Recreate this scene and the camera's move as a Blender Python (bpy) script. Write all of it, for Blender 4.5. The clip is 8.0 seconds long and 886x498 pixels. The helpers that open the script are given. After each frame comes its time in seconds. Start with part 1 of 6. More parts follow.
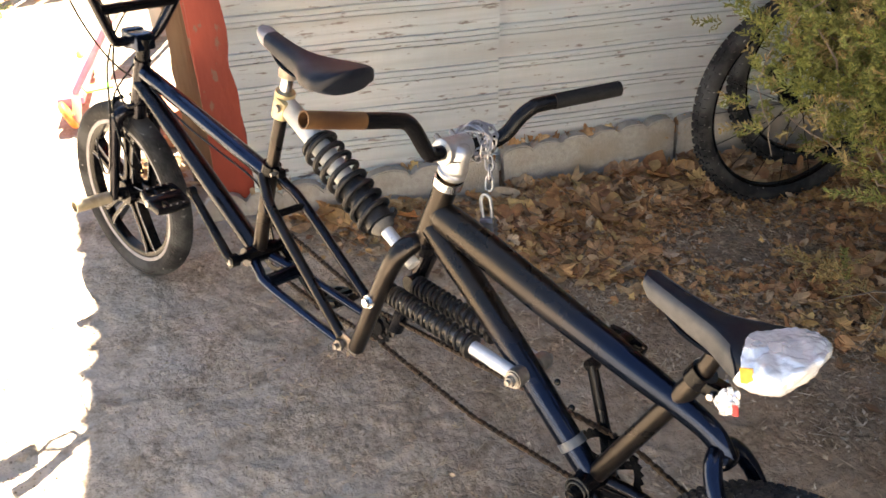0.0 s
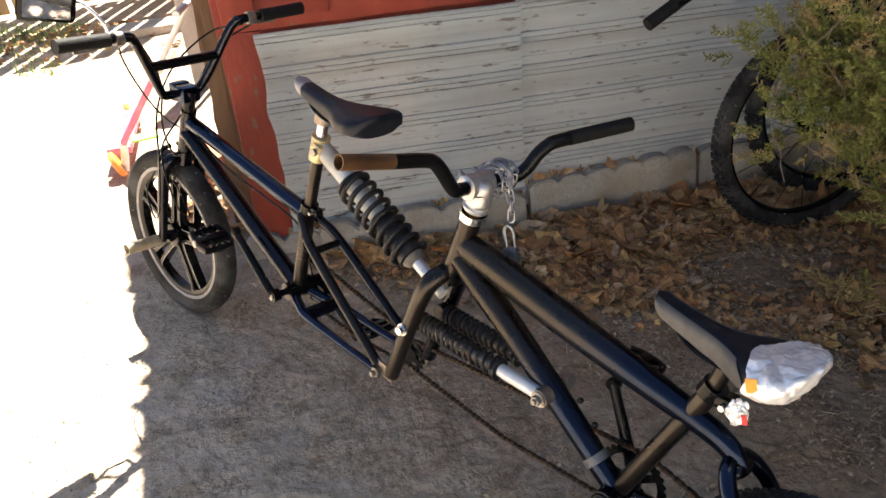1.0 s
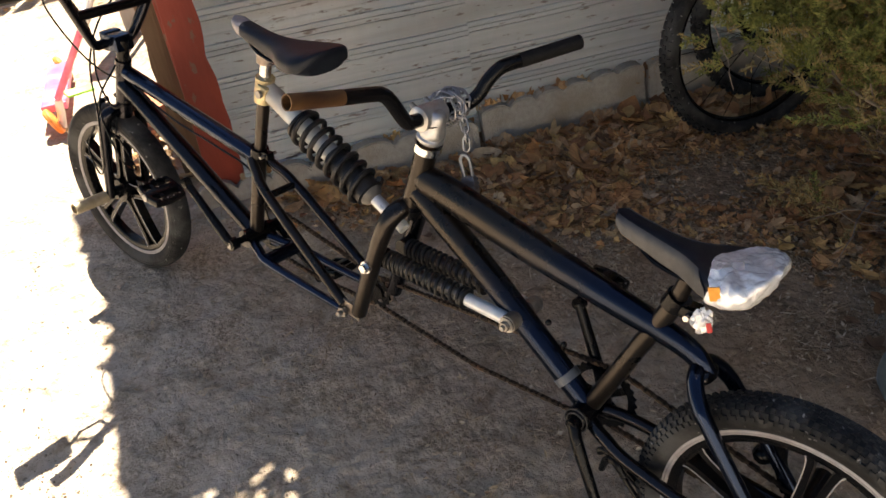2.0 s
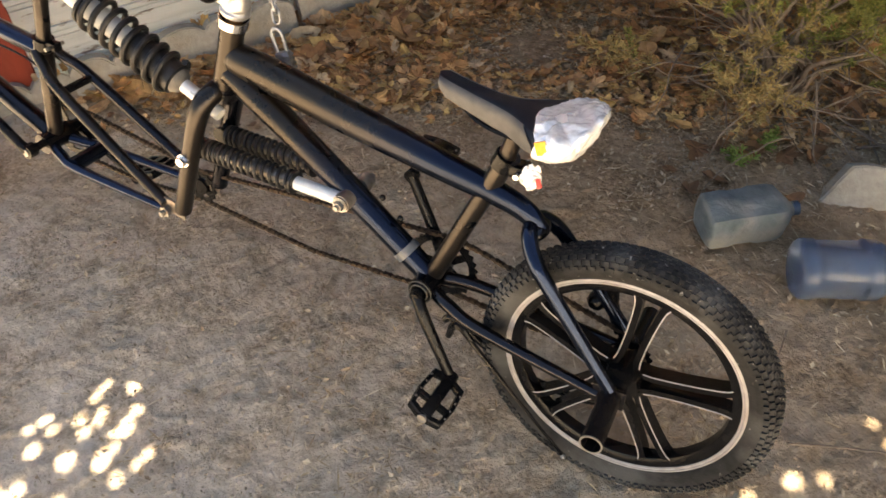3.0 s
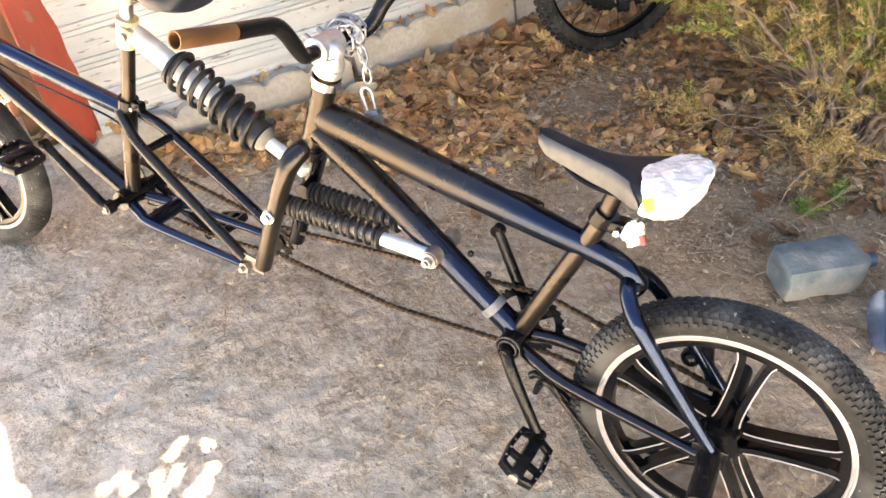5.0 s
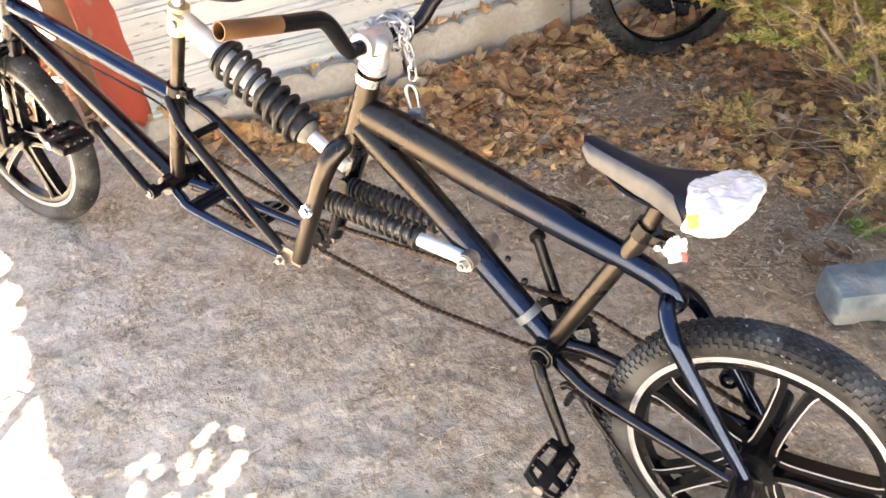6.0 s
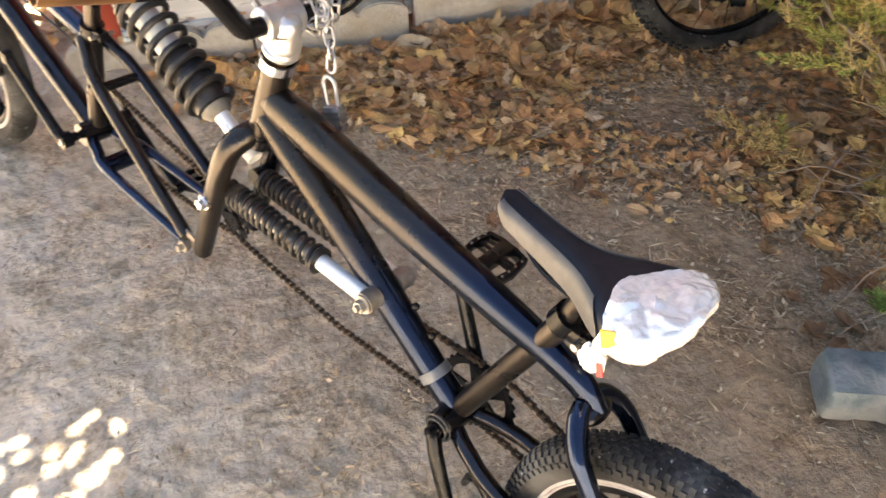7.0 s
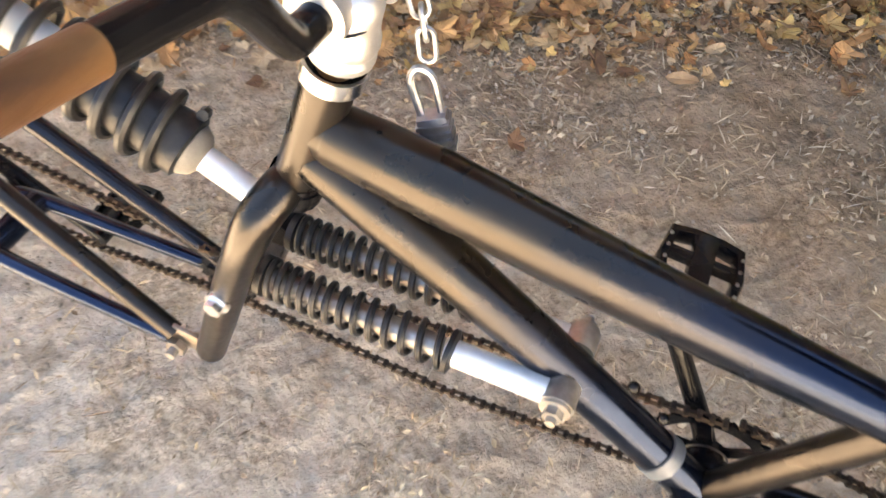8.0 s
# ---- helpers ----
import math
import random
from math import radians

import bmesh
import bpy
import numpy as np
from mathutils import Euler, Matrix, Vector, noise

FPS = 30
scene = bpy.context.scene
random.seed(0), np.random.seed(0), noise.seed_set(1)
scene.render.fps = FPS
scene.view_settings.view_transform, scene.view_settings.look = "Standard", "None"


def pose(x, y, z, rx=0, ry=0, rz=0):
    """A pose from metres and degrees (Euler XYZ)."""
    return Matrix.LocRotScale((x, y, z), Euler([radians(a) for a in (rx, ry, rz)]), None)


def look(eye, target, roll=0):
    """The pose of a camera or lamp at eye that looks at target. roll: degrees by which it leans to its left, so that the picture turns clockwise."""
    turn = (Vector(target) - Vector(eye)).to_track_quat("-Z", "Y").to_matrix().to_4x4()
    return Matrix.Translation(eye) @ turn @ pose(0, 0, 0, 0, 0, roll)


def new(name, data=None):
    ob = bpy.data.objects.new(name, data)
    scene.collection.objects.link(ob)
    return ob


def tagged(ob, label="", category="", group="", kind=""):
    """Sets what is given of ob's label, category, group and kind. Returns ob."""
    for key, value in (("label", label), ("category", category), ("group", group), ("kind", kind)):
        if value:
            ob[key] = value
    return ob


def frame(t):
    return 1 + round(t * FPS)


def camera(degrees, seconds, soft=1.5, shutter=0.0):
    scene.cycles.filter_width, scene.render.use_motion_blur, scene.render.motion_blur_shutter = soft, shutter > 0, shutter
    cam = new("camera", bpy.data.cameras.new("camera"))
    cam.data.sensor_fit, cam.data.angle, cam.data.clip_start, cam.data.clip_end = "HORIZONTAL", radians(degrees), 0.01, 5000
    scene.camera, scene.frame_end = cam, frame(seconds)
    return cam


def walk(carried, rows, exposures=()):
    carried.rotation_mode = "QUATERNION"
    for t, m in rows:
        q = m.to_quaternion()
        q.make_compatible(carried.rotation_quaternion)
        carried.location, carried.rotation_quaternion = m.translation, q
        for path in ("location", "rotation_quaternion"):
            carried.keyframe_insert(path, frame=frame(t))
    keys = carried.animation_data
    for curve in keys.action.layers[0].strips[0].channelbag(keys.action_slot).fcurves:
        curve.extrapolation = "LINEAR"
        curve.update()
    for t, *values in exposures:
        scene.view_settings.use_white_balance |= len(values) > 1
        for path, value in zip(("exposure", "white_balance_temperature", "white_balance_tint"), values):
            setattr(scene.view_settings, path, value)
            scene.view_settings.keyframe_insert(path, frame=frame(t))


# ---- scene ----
cam = camera(57.5, 8.0, shutter=0.2)
PATH = [
    (0, (-0.004, 0.147, 1.397), (0.283, 1.754, 0.243), -2.1),
    (0.2, (-0.002, 0.133, 1.418), (0.233, 1.771, 0.295), -3.9),
    (0.5, (-0.004, 0.097, 1.435), (0.166, 1.79, 0.384), -5.5),
    (1, (-0.005, 0.055, 1.443), (0.21, 1.728, 0.369), -5.1),
    (1.2, (-0.001, 0.061, 1.442), (0.227, 1.704, 0.325), -5.8),
    (2.3, (-0.014, 0.067, 1.434), (0.302, 1.584, 0.169), -9.0),
    (2.5, (-0.016, 0.07, 1.426), (0.377, 1.526, 0.113), -7.8),
    (3, (0.011, 0.075, 1.392), (0.57, 1.331, -0.06), -4.7),
    (3.5, (0.018, 0.09, 1.384), (0.65, 1.308, -0.07), -5.5),
    (4, (-0.023, 0.125, 1.388), (0.653, 1.343, -0.047), -4.5),
    (4.5, (-0.067, 0.142, 1.399), (0.532, 1.413, -0.025), -6.8),
    (4.7, (-0.083, 0.143, 1.403), (0.496, 1.46, 0.014), -6.6),
    (5.8, (-0.092, 0.138, 1.407), (0.413, 1.519, 0.052), -6.0),
    (6, (-0.065, 0.159, 1.4), (0.389, 1.546, 0.033), -5.9),
    (6.2, (0.001, 0.189, 1.38), (0.332, 1.599, 0.001), -4.6),
    (6.5, (0.147, 0.234, 1.379), (0.286, 1.663, -0.014), -0.1),
    (6.8, (0.235, 0.301, 1.363), (0.379, 1.689, -0.07), -3.1),
    (7, (0.223, 0.368, 1.33), (0.524, 1.679, -0.151), -0.7),
    (7.2, (0.156, 0.466, 1.308), (0.568, 1.734, -0.182), 1.1),
    (7.5, (0.061, 0.624, 1.295), (0.557, 1.736, -0.291), 0.2),
    (7.7, (0.057, 0.742, 1.244), (0.611, 1.813, -0.352), -1.9),
    (7.8, (0.059, 0.794, 1.209), (0.593, 1.805, -0.432), -5.1),
    (7.9, (0.062, 0.849, 1.169), (0.548, 1.801, -0.523), -5.6),
    (8, (0.077, 0.922, 1.133), (0.575, 1.79, -0.598), -2.8),
]
scene_exposures = [(0, 3.27, 7450, 10), (0.5, 2.95, 7250, 10), (1, 2.45, 7050, 10), (2.5, 1.99, 7800, 10), (3, 3.27, 8750, 10), (3.5, 3.99, 8700, 10), (4.5, 4.43, 8150, 10), (6, 4.42, 7750, 10), (6.5, 4.15, 7850, 10), (7, 3.96, 8250, 10), (8, 4.48, 8150, 10)]
walk(cam, [(t, look(eye, target, roll)) for t, eye, target, roll in PATH], scene_exposures)

# ---- light ----
SUN_EL = radians(61)
SUN_H = Vector((0.28, 0.96, 0)).normalized()
SUN_DIR = (SUN_H * math.cos(SUN_EL) + Vector((0, 0, math.sin(SUN_EL)))).normalized()
world = bpy.data.worlds.new("sky")
scene.world = world
world.use_nodes = True
wn = world.node_tree.nodes
sky = wn.new("ShaderNodeTexSky")
sky.sky_type = "NISHITA"
sky.sun_disc = False
sky.sun_elevation = SUN_EL
sky.sun_rotation = math.atan2(SUN_H.x, SUN_H.y)
sky.air_density, sky.dust_density, sky.ozone_density = 1.0, 0.3, 3.0
wn["Background"].inputs["Strength"].default_value = 0.036
world.node_tree.links.new(sky.outputs[0], wn["Background"].inputs["Color"])
sun = new("sun", bpy.data.lights.new("sun", "SUN"))
sun.data.energy, sun.data.angle, sun.data.color = 5.0, radians(0.4), (1.0, 0.96, 0.9)
sun.matrix_world = look(SUN_DIR * 30, (0, 0, 0))


# ---- materials ----
def mat(name, c1, c2, scale=20.0, rough=0.6, metal=0.0, bump=0.0, bscale=60.0, stain=None, sscale=3.0, samount=0.5,
        coat=0.0, rough2=None, transmission=0.0, detail=6.0, stretch=(1, 1, 1), island=None, bdist=0.01, chips=None, spec=0.5):
    """Two colours mixed by fine noise, a stain colour by coarse noise, uneven gloss and fine relief."""
    m = bpy.data.materials.new(name)
    m.use_nodes = True
    t = m.node_tree
    N, K = t.nodes, t.links
    b = N["Principled BSDF"]
    co = N.new("ShaderNodeTexCoord")
    mp = N.new("ShaderNodeMapping")
    mp.inputs["Scale"].default_value = stretch
    K.new(co.outputs["Object"], mp.inputs["Vector"])

    def nz(s, d=detail):
        n = N.new("ShaderNodeTexNoise")
        n.inputs["Scale"].default_value, n.inputs["Detail"].default_value = s, d
        K.new(mp.outputs[0], n.inputs["Vector"])
        return n

    fine = nz(scale)
    r = N.new("ShaderNodeValToRGB")
    r.color_ramp.elements[0].position, r.color_ramp.elements[1].position = 0.35, 0.65
    r.color_ramp.elements[0].color, r.color_ramp.elements[1].color = (*c1, 1), (*c2, 1)
    K.new(fine.outputs["Fac"], r.inputs[0])
    col = r.outputs[0]
    if island:
        g = N.new("ShaderNodeNewGeometry")
        ri = N.new("ShaderNodeValToRGB")
        ri.color_ramp.elements[0].color = (*island[0], 1)
        ri.color_ramp.elements[1].color = (*island[-1], 1)
        for i, c in enumerate(island[1:-1]):
            e = ri.color_ramp.elements.new((i + 1) / (len(island) - 1))
            e.color = (*c, 1)
        K.new(g.outputs["Random Per Island"], ri.inputs[0])
        mx = N.new("ShaderNodeMix")
        mx.data_type, mx.blend_type = "RGBA", "MULTIPLY"
        mx.inputs["Factor"].default_value = 1
        K.new(ri.outputs[0], mx.inputs["A"])
        K.new(col, mx.inputs["B"])
        col = mx.outputs["Result"]
    if stain:
        big = nz(sscale)
        rs = N.new("ShaderNodeValToRGB")
        rs.color_ramp.elements[0].position, rs.color_ramp.elements[1].position = 0.48, 0.66
        rs.color_ramp.elements[1].color = (samount, samount, samount, 1)
        rs.color_ramp.elements[0].color = (0, 0, 0, 1)
        K.new(big.outputs["Fac"], rs.inputs[0])
        ms = N.new("ShaderNodeMix")
        ms.data_type = "RGBA"
        K.new(rs.outputs[0], ms.inputs["Factor"])
        K.new(col, ms.inputs["A"])
        ms.inputs["B"].default_value = (*stain, 1)
        col = ms.outputs["Result"]
    if chips:
        mp2 = N.new("ShaderNodeMapping")
        mp2.inputs["Scale"].default_value = chips[2]
        K.new(co.outputs["Object"], mp2.inputs["Vector"])
        cn = N.new("ShaderNodeTexNoise")
        cn.inputs["Scale"].default_value, cn.inputs["Detail"].default_value, cn.inputs["Roughness"].default_value = chips[1], 5, 0.6
        K.new(mp2.outputs[0], cn.inputs["Vector"])
        rc = N.new("ShaderNodeValToRGB")
        rc.color_ramp.elements[0].position, rc.color_ramp.elements[1].position = (chips[3] if len(chips) > 3 else 0.63), (chips[3] if len(chips) > 3 else 0.63) + 0.05
        rc.color_ramp.elements[0].color, rc.color_ramp.elements[1].color = (0, 0, 0, 1), (0.8, 0.8, 0.8, 1)
        K.new(cn.outputs["Fac"], rc.inputs[0])
        mc = N.new("ShaderNodeMix")
        mc.data_type = "RGBA"
        K.new(rc.outputs[0], mc.inputs["Factor"])
        K.new(col, mc.inputs["A"])
        mc.inputs["B"].default_value = (*chips[0], 1)
        col = mc.outputs["Result"]
    K.new(col, b.inputs["Base Color"])
    b.inputs["Metallic"].default_value = metal
    b.inputs["Specular IOR Level"].default_value = spec
    b.inputs["Coat Weight"].default_value = coat
    b.inputs["Coat Roughness"].default_value = 0.12
    b.inputs["Transmission Weight"].default_value = transmission
    mr = N.new("ShaderNodeMapRange")
    mr.inputs["To Min"].default_value, mr.inputs["To Max"].default_value = rough, rough2 if rough2 is not None else min(1, rough + 0.15)
    K.new(nz(scale * 0.4).outputs["Fac"], mr.inputs["Value"])
    K.new(mr.outputs[0], b.inputs["Roughness"])
    if bump:
        bp = N.new("ShaderNodeBump")
        bp.inputs["Strength"].default_value, bp.inputs["Distance"].default_value = bump, bdist
        K.new(nz(bscale, 8).outputs["Fac"], bp.inputs["Height"])
        K.new(bp.outputs[0], b.inputs["Normal"])
    return m


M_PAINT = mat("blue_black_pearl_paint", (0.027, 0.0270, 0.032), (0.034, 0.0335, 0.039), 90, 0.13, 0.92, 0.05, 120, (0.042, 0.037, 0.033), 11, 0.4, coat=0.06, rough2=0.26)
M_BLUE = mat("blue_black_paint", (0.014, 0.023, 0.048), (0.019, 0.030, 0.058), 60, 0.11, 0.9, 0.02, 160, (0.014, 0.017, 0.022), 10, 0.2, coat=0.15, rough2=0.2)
# dark frame paint with the dirt's bronze reflection put into its colour
M_WARMTINT = mat("ground_reflection_tint", (0.033, 0.0285, 0.026), (0.043, 0.0375, 0.034), 25, 0.19, 0.9, 0.06, 120, (0.064, 0.054, 0.045), 9, 0.55, coat=0.10, rough2=0.40)


def reflection_paint():
    """Dark paint, reflections coloured in: ground bronze at the front, glossy sky blue-black rearwards."""
    m = bpy.data.materials.new("reflection_tinted_paint")
    m.use_nodes = True
    N, K = m.node_tree.nodes, m.node_tree.links
    b = N["Principled BSDF"]
    co, sx = N.new("ShaderNodeTexCoord"), N.new("ShaderNodeSeparateXYZ")
    K.new(co.outputs["Object"], sx.inputs[0])

    def noisy(scale, detail):
        n = N.new("ShaderNodeTexNoise")
        n.inputs["Scale"].default_value, n.inputs["Detail"].default_value = scale, detail
        K.new(co.outputs["Object"], n.inputs["Vector"])
        return n.outputs["Fac"]

    def span(src, a, z, lo, hi):
        r = N.new("ShaderNodeMapRange")
        for name, v in (("From Min", a), ("From Max", z), ("To Min", lo), ("To Max", hi)):
            r.inputs[name].default_value = v
        K.new(src, r.inputs["Value"])
        return r.outputs["Result"]

    def blend(fac, a, z):
        x = N.new("ShaderNodeMix")
        x.data_type = "RGBA"
        K.new(fac, x.inputs["Factor"])
        for name, v in (("A", a), ("B", z)):
            if isinstance(v, tuple):
                x.inputs[name].default_value = (*v, 1)
            else:
                K.new(v, x.inputs[name])
        return x.outputs["Result"]

    add = N.new("ShaderNodeMath")
    add.operation = "MULTIPLY_ADD"
    K.new(noisy(14, 5), add.inputs[0])
    add.inputs[1].default_value = 0.22
    lean = N.new("ShaderNodeMath")
    lean.operation = "MULTIPLY_ADD"
    K.new(sx.outputs["Z"], lean.inputs[0])
    lean.inputs[1].default_value = 0.9
    K.new(sx.outputs["X"], lean.inputs[2])
    K.new(lean.outputs[0], add.inputs[2])
    front = span(add.outputs[0], 0.97, 1.21, 0.0, 1.0)
    bronze = blend(noisy(9, 6), (0.028, 0.0245, 0.0225), (0.048, 0.040, 0.033))
    K.new(blend(front, (0.014, 0.021, 0.040), bronze), b.inputs["Base Color"])
    worn = span(noisy(22, 6), 0.35, 0.65, 0.0, 0.12)
    rough = N.new("ShaderNodeMath")
    rough.operation = "ADD"
    K.new(span(front, 0, 1, 0.14, 0.24), rough.inputs[0])
    K.new(worn, rough.inputs[1])
    K.new(rough.outputs[0], b.inputs["Roughness"])
    b.inputs["Metallic"].default_value = 0.9
    b.inputs["Coat Weight"].default_value, b.inputs["Coat Roughness"].default_value = 0.1, 0.12
    bp = N.new("ShaderNodeBump")
    bp.inputs["Strength"].default_value, bp.inputs["Distance"].default_value = 0.05, 0.002
    K.new(noisy(120, 4), bp.inputs["Height"])
    K.new(bp.outputs[0], b.inputs["Normal"])
    return m


M_REFLECT = reflection_paint()
M_BLACKPART = mat("black_enamel", (0.003, 0.003, 0.0038), (0.006, 0.006, 0.0065), 30, 0.16, 0.0, 0.04, 90, (0.03, 0.026, 0.022), 12, 0.2, spec=0.2, rough2=0.28)
M_RUBBER = mat("tyre_rubber", (0.010, 0.010, 0.0105), (0.022, 0.022, 0.0225), 50, 0.7, 0.0, 0.15, 200, (0.085, 0.085, 0.083), 9, 0.75, spec=0.25, chips=((0.42, 0.41, 0.39), 80, (1, 1, 1), 0.655))
M_GRIP = mat("grip_rubber", (0.006, 0.006, 0.006), (0.011, 0.011, 0.011), 60, 0.55, 0.0, 0.2, 200, spec=0.25)
M_RIM = mat("machined_alloy", (0.34, 0.32, 0.32), (0.43, 0.41, 0.41), 60, 0.42, 0.3, 0.08, 160, (0.25, 0.215, 0.205), 14, 0.55)
M_CHROME = mat("worn_chrome", (0.7, 0.7, 0.7), (0.85, 0.85, 0.85), 40, 0.16, 1.0, 0.08, 80, (0.3, 0.22, 0.15), 20, 0.35)
M_STEEL = mat("dull_steel", (0.26, 0.245, 0.23), (0.40, 0.385, 0.36), 60, 0.38, 0.9, 0.15, 120, (0.22, 0.13, 0.07), 18, 0.5)
M_CHAIN = mat("rusty_chain", (0.03, 0.022, 0.016), (0.075, 0.052, 0.036), 90, 0.5, 0.6, 0.2, 200, (0.1, 0.06, 0.035), 25, 0.5)
M_ALLOY_STEM = mat("cast_alloy", (0.50, 0.50, 0.505), (0.64, 0.64, 0.635), 50, 0.34, 0.9, 0.12, 100, (0.27, 0.25, 0.22), 14, 0.4)
M_GALV = mat("galvanised_link", (0.30, 0.30, 0.31), (0.46, 0.46, 0.47), 70, 0.34, 0.9, 0.12, 140, (0.17, 0.13, 0.10), 22, 0.4)
M_RUSTPIPE = mat("bare_rusty_pipe", (0.12, 0.057, 0.021), (0.23, 0.122, 0.048), 28, 0.38, 0.35, 0.15, 90, (0.05, 0.022, 0.012), 18, 0.7, stretch=(1, 0.4, 1))
M_SHOCKTUBE = mat("white_shock_tube", (0.5, 0.5, 0.47), (0.62, 0.62, 0.6), 30, 0.4, 0.2, 0.1, 80, (0.3, 0.24, 0.17), 10, 0.6)
M_SPRING = mat("black_spring_steel", (0.008, 0.008, 0.009), (0.016, 0.016, 0.017), 50, 0.35, 0.2, 0.1, 120, (0.07, 0.06, 0.05), 16, 0.3, spec=0.4)
M_DUSTYRING = mat("dusty_black_ring", (0.03, 0.029, 0.028), (0.055, 0.053, 0.05), 60, 0.45, 0.3, 0.1, 120)
M_DUSTYCAP = mat("dusty_rubber_cap", (0.13, 0.12, 0.105), (0.2, 0.185, 0.16), 50, 0.7, 0.0, 0.15, 120, (0.3, 0.27, 0.22), 12, 0.4)
M_ROD = mat("polished_rod", (0.72, 0.72, 0.71), (0.82, 0.82, 0.81), 50, 0.22, 0.35, 0.04, 100, (0.5, 0.47, 0.42), 20, 0.4)
M_BRASS = mat("yellowed_clamp", (0.55, 0.45, 0.25), (0.66, 0.56, 0.34), 40, 0.35, 0.6, 0.1, 90, (0.1, 0.09, 0.07), 30, 0.5)
M_SADDLE = mat("black_saddle_vinyl", (0.006, 0.0085, 0.015), (0.010, 0.0135, 0.022), 60, 0.36, 0.0, 0.08, 400, (0.018, 0.020, 0.025), 12, 0.2, spec=0.24)
M_SADDLEGREY = mat("grey_saddle_side", (0.062, 0.061, 0.062), (0.085, 0.083, 0.083), 60, 0.42, 0.0, 0.1, 400, (0.07, 0.066, 0.06), 12, 0.3, spec=0.45)
M_FOIL = mat("crinkled_foil", (0.93, 0.93, 0.93), (0.97, 0.97, 0.965), 30, 0.16, 0.45, 0.5, 60, (0.9, 0.91, 0.92), 14, 0.3, rough2=0.34, bdist=0.006)
M_ORANGE = mat("orange_print", (0.85, 0.32, 0.02), (0.9, 0.42, 0.05), 60, 0.4, 0.0, 0.2, 80)
M_RED_PRINT = mat("red_print", (0.6, 0.03, 0.03), (0.7, 0.06, 0.05), 60, 0.4, 0.0, 0.2, 80)
M_STRAP = mat("clear_grey_tie", (0.07, 0.08, 0.09), (0.11, 0.12, 0.135), 60, 0.3, 0.0, 0.05, 100)
M_PEG = mat("worn_peg", (0.5, 0.42, 0.28), (0.62, 0.54, 0.38), 40, 0.4, 0.6, 0.1, 90, (0.3, 0.2, 0.1), 15, 0.5)

M_SIDING = mat("white_metal_siding", (0.72, 0.79, 0.79), (0.83, 0.89, 0.89), 7, 0.38, 0.0, 0.08, 40, (0.52, 0.52, 0.48), 2.2, 0.5, stretch=(0.35, 1, 7), chips=((0.25, 0.21, 0.18), 38, (0.35, 1, 1.6), 0.615))
M_RED = mat("red_barn_paint", (0.27, 0.036, 0.018), (0.35, 0.055, 0.028), 12, 0.6, 0.0, 0.25, 50, (0.18, 0.028, 0.016), 4, 0.6, stretch=(1, 1, 0.4), chips=((0.2, 0.12, 0.08), 30, (1, 1, 0.5)))
M_WOOD = mat("weathered_wood", (0.11, 0.065, 0.035), (0.2, 0.125, 0.07), 30, 0.75, 0.0, 0.4, 60, (0.07, 0.04, 0.022), 6, 0.6, stretch=(1, 1, 0.12))
M_FENCE = mat("fence_board_wood", (0.5, 0.34, 0.16), (0.62, 0.44, 0.24), 18, 0.75, 0.0, 0.3, 50, (0.34, 0.22, 0.1), 4, 0.5, stretch=(1, 1, 0.1))
M_GREYPOST = mat("grey_post_paint", (0.32, 0.31, 0.29), (0.42, 0.4, 0.38), 14, 0.6, 0.0, 0.25, 50, (0.22, 0.2, 0.18), 4, 0.5, stretch=(1, 1, 0.2))
M_CONCRETE = mat("cast_concrete", (0.33, 0.305, 0.265), (0.41, 0.38, 0.33), 60, 0.88, 0.0, 0.45, 150, (0.28, 0.23, 0.165), 6, 0.7, bdist=0.006)
M_BRICK = mat("red_brick", (0.34, 0.13, 0.07), (0.42, 0.18, 0.1), 40, 0.85, 0.0, 0.4, 80, (0.3, 0.24, 0.2), 8, 0.4)
# dark boards for the unseen sheet and wall that block light
M_BLOCKER = mat("dark_blocker_boards", (0.05, 0.04, 0.032), (0.08, 0.065, 0.05), 8, 0.7, 0.0, 0.2, 30, (0.035, 0.03, 0.025), 3, 0.5, stretch=(1, 0.2, 1))
M_PINK = mat("pink_enamel", (0.75, 0.1, 0.2), (0.82, 0.16, 0.27), 20, 0.3, 0.0, 0.05, 60, (0.8, 0.6, 0.6), 8, 0.3)
M_WHITE = mat("white_enamel", (0.72, 0.7, 0.69), (0.8, 0.78, 0.77), 20, 0.35, 0.0, 0.05, 60, (0.6, 0.5, 0.48), 8, 0.3)
M_ORANGEWHEEL = mat("orange_urethane", (0.8, 0.2, 0.03), (0.85, 0.27, 0.06), 20, 0.4, 0.0, 0.05, 60)
M_GREEN = mat("lime_plastic", (0.25, 0.7, 0.06), (0.32, 0.78, 0.1), 20, 0.4, 0.0, 0.05, 60)
M_PLASTER = mat("pale_plaster", (0.52, 0.51, 0.49), (0.6, 0.59, 0.57), 12, 0.9, 0.0, 0.3, 60, (0.45, 0.43, 0.4), 2, 0.5)
M_MIRROR = mat("mirror_glass", (0.9, 0.9, 0.9), (0.92, 0.92, 0.92), 5, 0.02, 1.0, rough2=0.03)
M_TWIG = mat("grey_dead_twig", (0.16, 0.12, 0.09), (0.28, 0.22, 0.17), 40, 0.85, 0.0, 0.4, 90, (0.1, 0.07, 0.05), 9, 0.5)
M_JUGDUSTY = mat("dusty_blue_plastic", (0.10, 0.135, 0.15), (0.19, 0.22, 0.235), 16, 0.4, 0.0, 0.5, 22, (0.30, 0.29, 0.265), 9, 0.75, bdist=0.02)
